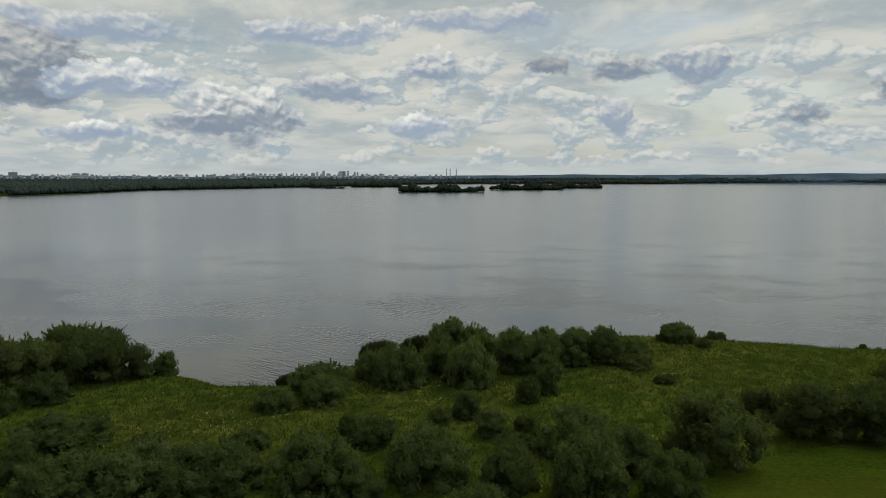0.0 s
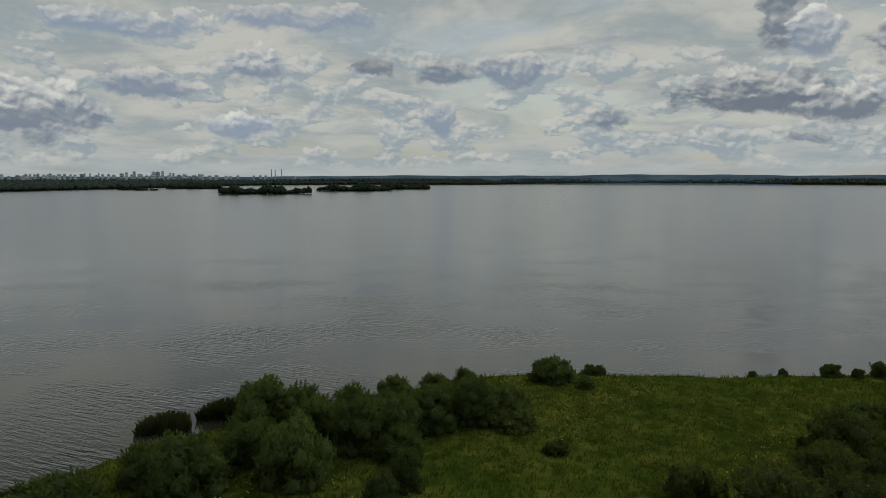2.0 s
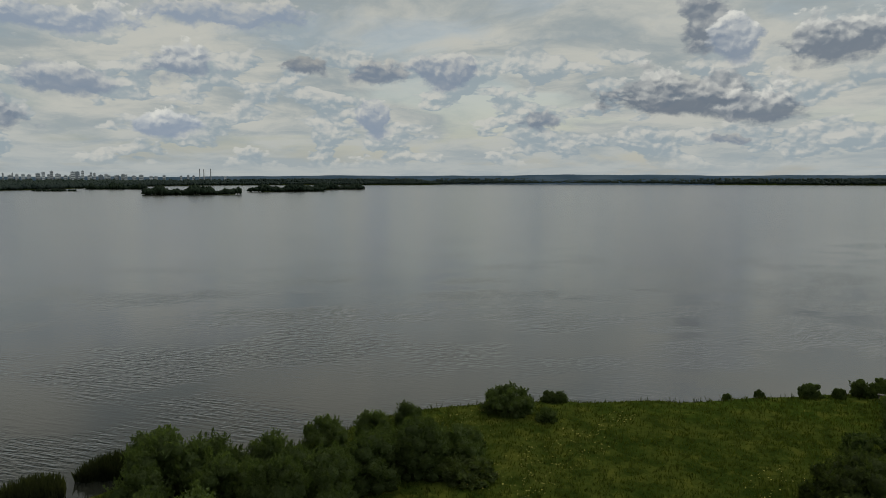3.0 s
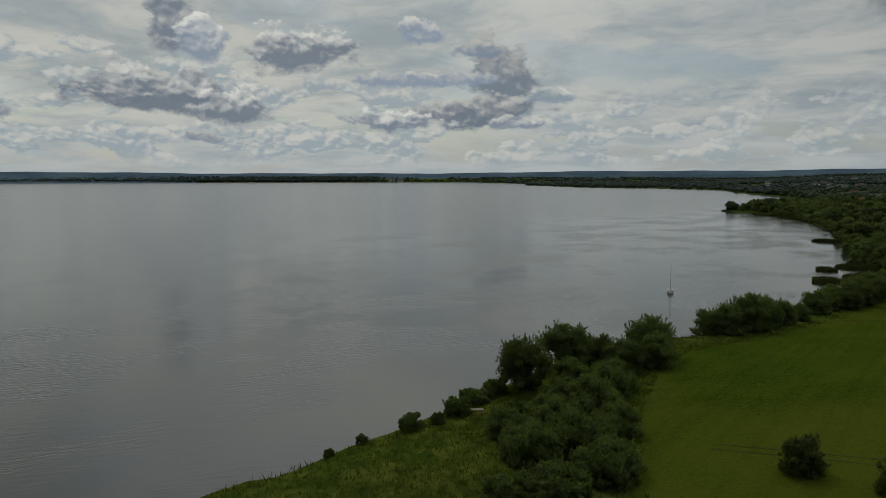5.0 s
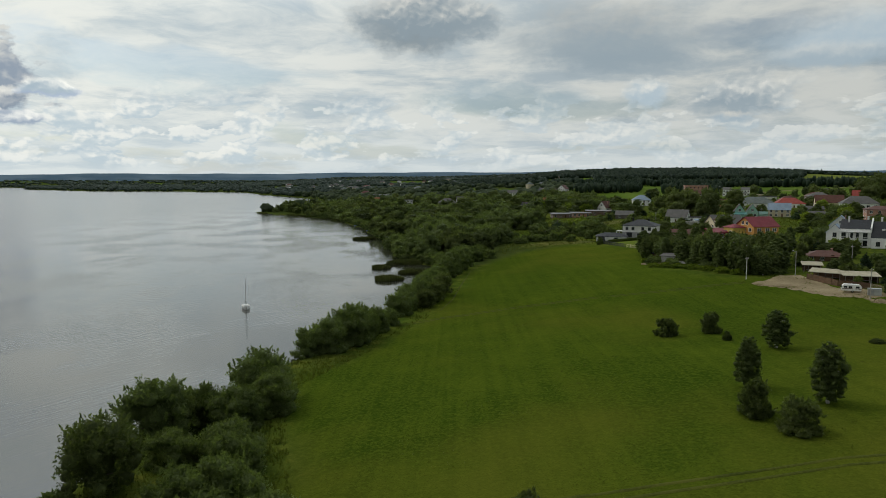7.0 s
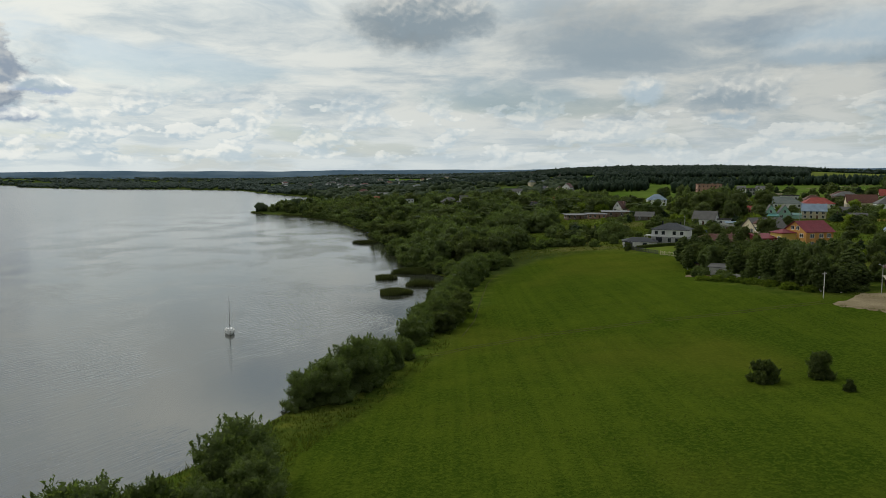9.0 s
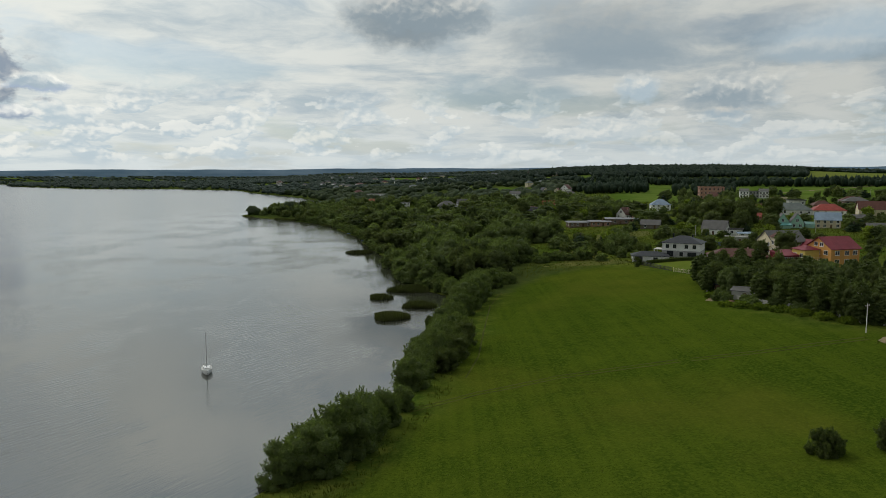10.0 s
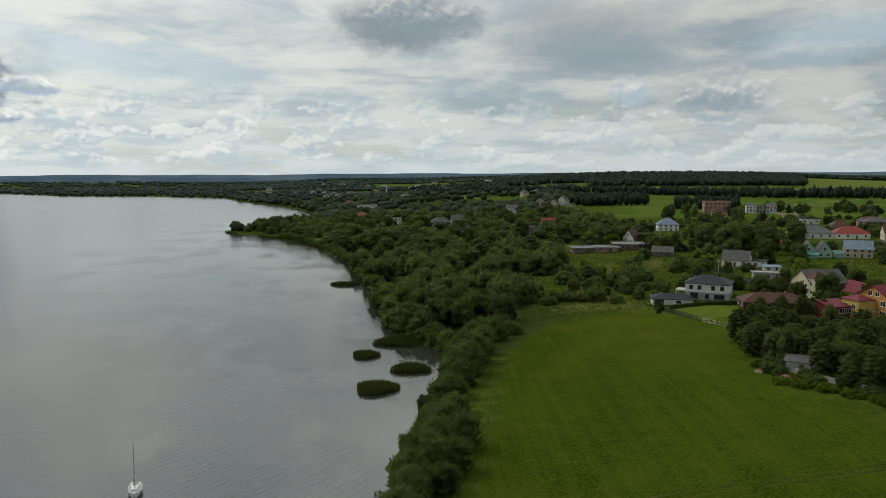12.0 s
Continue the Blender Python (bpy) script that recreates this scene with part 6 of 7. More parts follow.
def pole(x, y, h, lamp=False, mat=None):
    root = thing("utility_pole", "weathered utility pole" + (" with a street lamp arm" if lamp else " with crossarm and insulators"), "pole", pose(x, y, height1(x, y), 0, 0, 30), "utility poles")
    bm = bmesh.new()
    tube(bm, (0, 0, -0.6), (0, 0, h), 0.12, 0.08, 8)
    part("shaft", bm, mat or CONCRETE, root)
    bm = bmesh.new()
    if lamp:
        tube(bm, (0, 0, h - 0.5), (-1.3, 0, h + 0.1), 0.05, 0.04)
        part("arm", bm, METAL, root)
        part("lamp_head", box(bmesh.new(), -1.9, -0.15, h + 0.02, -1.2, 0.15, h + 0.2, 0.04), METAL, root)
    else:
        box(bm, -0.8, -0.06, h - 0.5, 0.8, 0.06, h - 0.36)
        part("crossarm", bm, OLDWOOD, root)
        for k in (-0.7, 0, 0.7):
            bm = bmesh.new()
            bmesh.ops.create_cone(bm, cap_ends=True, segments=8, radius1=0.06, radius2=0.04, depth=0.18, matrix=pose(k, 0, h - 0.27 if k else h + 0.09))
            part("insulator", bm, FRAME_W, root)


# pale birch trunk built as a pole; its crossarm and insulators are added
pole(95.6, 121.7, 6.6, False, BIRCH_BARK)
pole(110.3, 122.2, 7.6, True)
pole(130, 128, 7.8)
pole(112.6, 87.6, 7.6)
for px, py in ((385, 640), (430, 690), (480, 745), (300, 780), (350, 840), (118, 300), (150, 470), (175, 300)):
    pole(px, py, 9.0)


def heap(name, label, x, y, r, h, mat, chunks):
    """A pile of loose stuff: many small pieces on a low mound."""
    rng = np.random.default_rng(int(x * 10))
    v, f = ICO2
    q = v * (r, r * 0.8, h) * (1 + 0.12 * rng.normal(size=(len(v), 1)))
    vs, fs = [q], [f]
    base = len(q)
    v1, f1 = ICO1
    for k in range(chunks):
        a, rr = rng.uniform(0, 6.28), r * math.sqrt(rng.random()) * 1.15
        s = rng.uniform(0.06, 0.22)
        p = (math.cos(a) * rr, math.sin(a) * rr * 0.8, max(0, h * (1 - (rr / r) ** 2)) + s * 0.3)
        vs.append(v1 * s * (1 + 0.2 * rng.normal(size=(len(v1), 1))) + p)
        fs.append(f1 + base)
        base += len(v1)
    me = mesh_from(name, np.concatenate(vs).tolist(), np.concatenate(fs).tolist(), [mat])
    ob = tagged(new(name, me), label, "heap")
    ob.location = (x, y, height1(x, y) - 0.05)


heap("sand_heap", "small heap of pale sand on grass", 112.4, 83, 1.7, 0.9, SAND, 10)
heap("rubble_heap", "heap of broken bricks and rubble on grass", 81.8, 164.5, 1.4, 0.7, BRICK, 40)
heap("stone_heap", "flat heap of stones and dry soil", 79.5, 171, 2.4, 0.4, SAND, 30)


def meter_box():
    root = thing("equipment_box", "grey metal equipment box beside a yard", "box", pose(115.6, 91, height1(115.6, 91), 0, 0, -25))
    part("body", box(bmesh.new(), -1.5, -0.6, -0.2, 1.5, 0.6, 1.7, 0.04), METAL, root)
    part("lid", box(bmesh.new(), -1.6, -0.7, 1.7, 1.6, 0.7, 1.8), METAL, root)
    for k in (-0.75, 0.75):
        part("door", box(bmesh.new(), k - 0.7, -0.64, 0.1, k + 0.7, -0.6, 1.6), METAL, root)


meter_box()


def timber_frame():
    root = thing("timber_stack", "leaning stack of grey poles and boards in tall grass", "timber", pose(55.4, 299.5, height1(55.4, 299.5), 0, 0, 15))
    rng = random.Random(4)
    for k in range(11):
        bm = bmesh.new()
        a = rng.uniform(-1.2, 1.2)
        tube(bm, (a - 2.2, rng.uniform(-0.8, 0.8), 0.1), (a + 1.8, rng.uniform(-0.8, 0.8), rng.uniform(0.6, 2.6)), 0.09, 0.07, 6)
        part("pole", bm, OLDWOOD, root)
    part("board", box(bmesh.new(), -1.2, -0.8, 1.7, 1.4, 0.8, 1.78), CONCRETE, root)


timber_frame()


def picnic_table():
    root = thing("picnic_table", "weathered plank table in the shore meadow", "table", pose(-32.2, -23.8, height1(-32.2, -23.8), 0, 0, 40))
    for k in range(4):
        part("plank", box(bmesh.new(), -1.1, -0.42 + k * 0.215, 0.72, 1.1, -0.23 + k * 0.215, 0.77), OLDWOOD, root)
    for sx in (-0.85, 0.85):
        for sy in (-0.3, 0.3):
            part("leg", box(bmesh.new(), sx - 0.05, sy - 0.05, -0.2, sx + 0.05, sy + 0.05, 0.72), OLDWOOD, root)


picnic_table()


def dock(x, y, rot, L):
    root = thing("dock", "small blue plank dock on posts at the water", "dock", pose(x, y, 0.0, 0, 0, rot), "blue docks")
    n = int(L / 0.6)
    for k in range(n):
        part("plank", box(bmesh.new(), -L / 2 + k * 0.6, -0.9, 0.5, -L / 2 + k * 0.6 + 0.56, 0.9, 0.58), BLUE, root)
    for sx in (-L / 2 + 0.3, 0, L / 2 - 0.3):
        for sy in (-0.8, 0.8):
            bm = bmesh.new()
            tube(bm, (sx, sy, -1.5), (sx, sy, 0.9), 0.09, 0.09)
            part("post", bm, OLDWOOD, root)


dock(-56, 436, 3, 6)
dock(-72, 492, 4, 9)


# ---- the sailing boat at anchor ----
def sailboat():
    root = thing("sailboat", "white sailing boat with bare mast anchored on the lake", "boat", pose(-54.3, 119.6, 0, 0, 0, 0) @ pose(0, 0, 0, 0, 0, -69) @ Matrix.Diagonal((0.85, 1, 1, 1)))
    hull_paint = plain("white_gelcoat", (0.78, 0.78, 0.77), 0.3, 0, 1, 0.05, 0)
    # stations along the length: x, half beam, sheer height, keel depth
    st = [(-3.3, 0.85, 0.85, -0.10), (-2.4, 1.08, 0.82, -0.30), (-1.0, 1.24, 0.82, -0.42), (0.6, 1.20, 0.88, -0.42), (2.0, 0.86, 0.98, -0.30), (3.0, 0.38, 1.08, -0.08), (3.6, 0.03, 1.16, 0.30)]
    bm = bmesh.new()
    rings = []
    for x, b, s, k in st:
        rings.append([bm.verts.new((x, y * b, z)) for y, z in ((-1, s), (-0.94, s * 0.45), (-0.6, k * 0.5), (0, k), (0.6, k * 0.5), (0.94, s * 0.45), (1, s))])
    for a, b in zip(rings, rings[1:]):
        for i in range(6):
            bm.faces.new((a[i], a[i + 1], b[i + 1], b[i]))
    bm.faces.new(rings[0])
    bmesh.ops.recalc_face_normals(bm, faces=bm.faces)
    hull = part("hull", bm, hull_paint, root)
    smooth_shade(hull.data)
    bm = bmesh.new()
    top = [[bm.verts.new((x, y * b * 0.985, s - 0.04)) for y in (-1, 0, 1)] for x, b, s, k in st]
    for a, b in zip(top, top[1:]):
        for i in range(2):
            bm.faces.new((a[i], b[i], b[i + 1], a[i + 1]))
    part("deck", bm, plain("pale_grey_deck", (0.55, 0.55, 0.53), 0.7, 0, 2, 0.1, 0), root)
    bm = box(bmesh.new(), -0.7, -0.72, 0.8, 1.7, 0.72, 1.28)
    for v in bm.verts:
        if v.co.z > 1:
            v.co.y *= 0.78
            v.co.x = v.co.x * 0.92 - 0.05
    bmesh.ops.bevel(bm, geom=bm.edges[:], offset=0.06, segments=2, affect="EDGES")
    cab = part("cabin", bm, hull_paint, root)
    for s in (-1, 1):
        part("cabin_window", box(bmesh.new(), -0.3, s * 0.655 - 0.03, 1.0, 1.2, s * 0.655 + 0.03, 1.15), GLASS, cab)
    bm = bmesh.new()
    box(bm, -2.9, -0.75, 0.78, -0.9, -0.5, 1.02)
    box(bm, -2.9, 0.5, 0.78, -0.9, 0.75, 1.02)
    part("cockpit_bench", bm, hull_paint, root)
    part("cockpit_floor", box(bmesh.new(), -2.9, -0.5, 0.77, -0.9, 0.5, 0.81), OLDWOOD, root)
    bm = bmesh.new()
    tube(bm, (0.7, 0, 1.2), (0.6, 0, 9.2), 0.085, 0.05, 8)
    mast = part("mast", bm, STACK_GREY, root)
    bm = bmesh.new()
    for s in (-1, 1):
        tube(bm, (0.65, s * 0.05, 5.6), (0.6, s * 0.75, 5.65), 0.025, 0.02)
    part("spreader", bm, METAL, mast)
    bm = bmesh.new()
    tube(bm, (0.6, 0, 2.0), (-2.5, 0, 2.1), 0.06, 0.05, 8)
    part("boom", bm, METAL, root)
    bm = bmesh.new()
    tube(bm, (0.3, 0, 2.16), (-2.3, 0, 2.26), 0.13, 0.09, 8)
    part("furled_sail", bm, plain("sail_cover", (0.45, 0.47, 0.50), 0.8, 0, 2, 0.1, 0), root)
    bm = bmesh.new()
    for p in ((3.5, 0, 1.15), (-3.2, 0, 0.85), (0.4, 1.15, 0.85), (0.4, -1.15, 0.85)):
        tube(bm, p, (0.6, 0, 9.0), 0.006, 0.006, 4)
    part("rigging", bm, METAL, root)
    part("rudder", box(bmesh.new(), -3.7, -0.03, -0.5, -3.3, 0.03, 0.7), hull_paint, root)
    bm = bmesh.new()
    for x in (3.3, -3.2):
        for s in (-0.4, 0.4):
            tube(bm, (x * 0.97, s, 1.0), (x, s, 1.6), 0.02, 0.02, 5)
        tube(bm, (x, -0.4, 1.6), (x, 0.4, 1.6), 0.02, 0.02, 5)
    part("pulpit_rail", bm, METAL, root)


sailboat()


# ---- trees of the copse, the gardens and the peninsula ----
COPSE = [(83, 186), (88, 172), (91, 158), (97, 136), (103, 126), (111, 130), (121, 150), (128, 180), (124, 203), (108, 208), (94, 214), (86, 205)]


def within(poly, x, y):
    ins = False
    n = len(poly)
    for i in range(n):
        (ax, ay), (bx, by) = poly[i], poly[(i + 1) % n]
        if (ay > y) != (by > y) and x < (bx - ax) * (y - ay) / (by - ay) + ax:
            ins = not ins
    return ins


scatter(5, (80, 124, 130, 216), 62, ["birch", "birch", "alder", "birch", "willow"], (5, 8.5), (6.5, 10.5), 1, "birches of the copse", lambda x, y: within(COPSE, x, y))
scatter(6, (78, 128, 108, 176), 26, ["shrub", "thorn", "willow"], (3, 6), (1.6, 3.2), 1, "shrubs at the copse's edge", lambda x, y: abs(x - (112 - (y - 120) * 0.62)) < 5 and field1(x, y) < 0)
row("weed", 0, "weeds by the fence", (79, 160, 5, 1.4), (82, 156, 6, 1.6), (85, 152, 6, 1.5), (88, 147, 6, 1.6), (91, 142, 6, 1.6), (94, 136, 6, 1.8), (80, 176, 3.4, 1.7), (83, 179, 3, 1.4), (97, 131, 5, 1.8), (84, 162, 4, 1.3))
row("birch", 0, "birches of the copse", (95, 141, 6, 11), (97.5, 136, 6, 11.5), (93, 148, 6.5, 11), (92, 153, 6, 10.5), (99, 130, 6, 11))
row("alder", 0, "birches of the copse", (87, 190, 8, 9), (92, 184, 8, 8), (90, 178, 7, 7), (99, 170, 9, 10), (95, 163, 7, 9))
row("alder", 1, "tall trees in the village", (134, 243, 9, 12), (128, 252, 7, 7), (122, 270, 8, 7), (117, 279, 8, 6.5), (150, 243, 8, 8))
row("birch", 0, "birches of the copse", (108, 222, 6, 9.5), (113, 219, 6, 10), (103, 226, 5.5, 8.5), (118, 216, 5, 9))
row("thorn", 1, "garden shrubs", (78.5, 250, 2.6, 2.8), (79, 257, 2.4, 2.6), (76.5, 247, 2.2, 2.2), (121, 92, 5, 4), (124, 84, 5, 4), (122, 78, 5, 3.6), (127, 70, 5, 4), (130, 62, 6, 4.4), (119, 104, 3, 2.4))
row("conifer", 1, "thuja row behind the yard", *[(127 + k * 2.6, 122 - k * 2.2, 1.8, 3.6) for k in range(14)])
row("alder", 1, "tall trees in the village", (150, 370, 15, 17), (163, 385, 17, 18), (172, 372, 15, 17), (182, 398, 16, 16), (145, 352, 11, 12), (158, 345, 12, 12), (168, 330, 10, 11), (196, 392, 15, 17), (176, 415, 14, 15), (152, 404, 14, 14))
row("lime", 1, "bright garden trees", (105, 440, 10, 8), (96, 462, 9, 8), (112, 560, 9, 9), (80, 520, 9, 8), (128, 500, 8, 8), (150, 176, 6, 4.5), (142, 182, 6, 4), (186, 172, 6, 5))
scatter(7, (60, 285, 330, 620), 230, ["alder", "willow", "alder", "birch", "lime", "conifer", "willow", "alder"], (4.5, 9), (3, 7.5), 2, "mixed green garden trees between village houses", lambda x, y: 50 < dist1(x, y) and math.degrees(math.atan2(x, y)) < 36 and (x < 210 or y < 470), joined="garden_trees")
scatter(8, (120, 60, 300, 300), 230, ["alder", "willow", "conifer", "thorn", "alder", "birch"], (3.5, 8), (3, 8), 1, "garden trees of the village", lambda x, y: field1(x, y) < -6 and x > 112 + (y < 110) * 14 and not within(COPSE, x, y))
scatter(17, (185, 300, 350, 620), 150, ["alder", "alder", "birch", "willow", "conifer"], (4, 9), (3.5, 8), 2, "dark garden trees between farmhouses", lambda x, y: math.degrees(math.atan2(x, y)) > 19 and math.sin(x * 0.09) + math.sin(y * 0.07 + 1) > -0.5, joined="garden_trees")
scatter(9, (-120, 405, 140, 760), 225, ["alder", "willow", "alder", "willow", "willow", "birch"], (9, 20), (7, 13.5), 2, "dense green willow and alder wood behind the shore", lambda x, y: dist1(x, y) > 3 and math.sin(x * 0.05 + 1) + math.sin(y * 0.037 + x * 0.01) > -1.15, joined="shore_wood")
scatter(10, (-240, 600, -90, 790), 85, ["willow", "alder", "willow"], (8, 15), (7, 13), 2, "green willows and alders covering a low peninsula", lambda x, y: 13 < dist1(x, y) and x > -204, joined="peninsula_trees")
scatter(12, (200, 560, 460, 760), 45, ["alder", "willow", "birch", "conifer"], (7, 14), (7, 14), 2, "green trees and bushes beside farm land", lambda x, y: math.hypot(x - 330, y - 640) > 70, joined="field_side_trees")
row("alder", 1, "tall trees by the farm land", (372, 545, 22, 22), (392, 560, 22, 24), (362, 520, 16, 16), (410, 575, 20, 20), (330, 470, 14, 15), (300, 455, 9, 14))
scatter(13, (30, 255, 130, 330), 46, ["willow", "thorn", "alder", "shrub"], (4, 9), (2.4, 6), 1, "bushes on rough ground", lambda x, y: dist1(x, y) > 55 and field1(x, y) < -14 and math.sin(x * 0.11) + math.sin(y * 0.13 + 2) > -0.2)


# ---- distant woods, joined, one lumpy crown per tree ----
def far_wood(name, label, xs, ys, wr, hr, seed, mat, ball=None, swell=1.0):
    rng = np.random.default_rng(seed)
    v0, f0 = ball or ICO1
    n = len(xs)
    zs = height(xs, ys)
    w = rng.uniform(*wr, n)
    h = rng.uniform(*hr, n) * swell
    a = rng.uniform(0, 6.28, n)
    jit = 1 + 0.2 * rng.normal(size=(n, len(v0)))
    vx, vy, vz = v0[:, 0], v0[:, 1], v0[:, 2]
    ca, sa = np.cos(a)[:, None], np.sin(a)[:, None]
    X = xs[:, None] + (vx * ca - vy * sa) * jit * w[:, None] / 2
    Y = ys[:, None] + (vx * sa + vy * ca) * jit * w[:, None] / 2
    Z = zs[:, None] + h[:, None] * (0.5 + 0.5 * vz * jit)
    verts = np.stack([X, Y, Z], 2).reshape(-1, 3)
    faces = (f0[None] + (np.arange(n) * len(v0))[:, None, None]).reshape(-1, 3)
    me = mesh_from(name, verts.tolist(), faces.tolist(), [mat])
    me.attributes.new("tone", "FLOAT", "POINT").data.foreach_set("value", np.repeat(rng.uniform(-0.3, 0.3, n), len(v0)))
    smooth_shade(me)
    return tagged(new(name, me), label, "trees", kind="stuff")


def polar(seed, n, a0, a1, r0, r1, cx=20.0, cy=0.0):
    """Random places by bearing from north and distance, even over the area."""
    rng = np.random.default_rng(seed)
    a = np.radians(rng.uniform(a0, a1, n))
    r = np.sqrt(rng.uniform(r0 * r0, r1 * r1, n))
    return cx + np.sin(a) * r, cy + np.cos(a) * r


def thin(x, y, keep):
    return x[keep], y[keep]


# wooded hill behind the farm land
fx, fy = polar(21, 15000, -3, 40, 1480, 2700)
ang_, rad_ = np.degrees(np.arctan2(fx - 20, fy)), np.hypot(fx - 20, fy)
fx, fy = thin(fx, fy, (open_strip(fx, fy) < 0.5) & (shore_distance(fx, fy) > 10) & ((ang_ < 26 + 3 * np.random.default_rng(8).random(len(fx))) | (rad_ > 2500)) & ((rad_ > 1700) | (ang_ < 10)) & (np.random.default_rng(5).random(len(fx)) < np.clip((ang_ + 1) / 9, 0.1, 1)))
far_wood("hill_forest", "dark mixed forest covering a low hill", fx, fy, (9, 16), (9, 15), 1, LEAF_HILL)
# rolling country to the north, patches of wood between fields
fx, fy = polar(22, 19000, -40, 40, 760, 3600)
ang_, rad_ = np.degrees(np.arctan2(fx - 20, fy)), np.hypot(fx - 20, fy)
patch_ = land_patch(fx, fy)
keep_ = (open_strip(fx, fy) < 0.5) & ~on_open_plot(fx, fy, 120.0) & (shore_distance(fx, fy) > 5) & ((patch_ > -0.5) | (shore_distance(fx, fy) < 90)) & ~((ang_ > 9.5) & (rad_ < 1900)) & ~((ang_ > -4) & (ang_ < 6) & (rad_ > 1060) & (rad_ < 1230))
fx, fy = thin(fx, fy, keep_)
near_ = np.hypot(fx - 20, fy) < 1500
far_wood("north_woods", "patchy green woods between gardens and small fields", *thin(fx, fy, near_), (9, 17), (6, 12), 7, LEAF_MID, ICO2)
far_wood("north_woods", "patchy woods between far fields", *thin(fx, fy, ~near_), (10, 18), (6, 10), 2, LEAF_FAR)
# field edges
fx, fy = polar(23, 7000, 9.5, 40, 700, 1480)
ang_, rad_ = np.degrees(np.arctan2(fx - 20, fy)), np.hypot(fx - 20, fy)
fx, fy = thin(fx, fy, (np.abs(rad_ - np.interp(ang_, [8, 14, 22, 30, 40], [1480, 1370, 1215, 1175, 1160])) < 42) | ((ang_ < 15) & (rad_ > 960) & (rad_ < 1130)) | ((ang_ > 17) & (ang_ < 21.5) & (np.abs(rad_ - 905) < 45)))
far_wood("field_hedge_trees", "line of dark trees along a farm field", fx, fy, (5, 9), (9, 16), 3, LEAF_PINE)
# the shore across the lake
rg_ = np.random.default_rng(24)
fa_ = rg_.uniform(44, 131, 7500)
fr_ = np.interp(fa_, [a for a, r in FAR], [r for a, r in FAR]) + 8 + 300 * rg_.random(7500) ** 1.7
fx, fy = 60 - fr_ * np.sin(np.radians(fa_)), -120 + fr_ * np.cos(np.radians(fa_))
fx, fy = thin(fx, fy, (shore_distance(fx, fy) > 4) & (fr_ < 4860))
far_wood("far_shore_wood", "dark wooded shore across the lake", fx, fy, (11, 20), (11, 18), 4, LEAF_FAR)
fx, fy = polar(26, 8000, -133, -96, 1700, 4300, 60, -120)
fx, fy = thin(fx, fy, shore_distance(fx, fy) > 60)
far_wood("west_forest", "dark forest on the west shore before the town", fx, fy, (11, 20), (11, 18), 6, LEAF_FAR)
fx, fy = polar(25, 6000, -52, 12, 3000, 4780)
fx, fy = thin(fx, fy, (shore_distance(fx, fy) > 6) & ((land_patch(fx, fy) > -0.5) | (shore_distance(fx, fy) < 90)))
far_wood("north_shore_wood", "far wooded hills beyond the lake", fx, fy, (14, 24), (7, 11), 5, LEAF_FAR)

# islands with trees down to the water
rng_ = np.random.default_rng(9)
ix, iy, ih = [], [], []
for cx, cy, a, b, turn in ISLES:
    n_ = int(a * b / 16)
    u, v = rng_.uniform(-1, 1, n_ * 2), rng_.uniform(-1, 1, n_ * 2)
    ok = u * u + v * v < 0.86
    c, s = math.cos(radians(turn)), math.sin(radians(turn))
    ih.append((1.05 - 0.45 * (u[ok] ** 2 + v[ok] ** 2)) * (0.80 + 0.28 * np.sin(u[ok] * 8 + cx) + 0.14 * np.sin(u[ok] * 21 + cy)))
    ix.append(cx + u[ok] * a * c - v[ok] * b * s)
    iy.append(cy + u[ok] * a * s + v[ok] * b * c)
for k, (x_, y_) in enumerate(zip(ix, iy)):
    far_wood("island_trees", "dark trees covering a low island", x_, y_, (7, 14), (5, 9) if k == 3 else (12, 24), 30 + k, LEAF_PINE, None, ih[k])


# ---- reeds standing in the shallows ----
def reed_bed(x, y, a, b, turn, h, stalks, label="dark green reed bed standing in shallow water"):
    rng = np.random.default_rng(int(abs(x) * 31 + abs(y)))
    n = int(stalks * 1.2)
    u, v = rng.uniform(-1, 1, n * 2), rng.uniform(-1, 1, n * 2)
    edge = 0.86 + 0.13 * np.sin(np.arctan2(v, u) * 3 + x)
    ok = (u * u + v * v < edge * edge) & (rng.random(n * 2) < 1.25 - 0.9 * (u * u + v * v) ** 1.5)
    u, v = u[ok][:n] * a, v[ok][:n] * b
    n = len(u)
    c, s = math.cos(radians(turn)), math.sin(radians(turn))
    px, py = u * c - v * s, u * s + v * c
    hh = h * 0.95 * rng.uniform(0.5, 1.15, n) * (1 - 0.45 * ((u / a) ** 2 + (v / b) ** 2))
    ang = rng.uniform(0, 6.28, n)
    dx, dy = np.cos(ang) * 0.05, np.sin(ang) * 0.05
    lx, ly = rng.normal(0, 0.075, n) * h, rng.normal(0, 0.075, n) * h
    z0 = np.full(n, -0.5)
    verts = np.stack([np.stack([px - dx, py - dy, z0], 1), np.stack([px + dx, py + dy, z0], 1), np.stack([px + lx * 0.4 + dx * 0.8, py + ly * 0.4 + dy * 0.8, hh * 0.65], 1), np.stack([px + lx, py + ly, hh], 1)], 1).reshape(-1, 3)
    faces = np.arange(n * 4).reshape(-1, 4)
    me = mesh_from("reed_bed", verts.tolist(), faces.tolist(), [REED])
    ob = tagged(new("reed_bed", me), label, "reeds", "reed beds", "stuff")
    ob.location = (x, y, 0)
    return ob


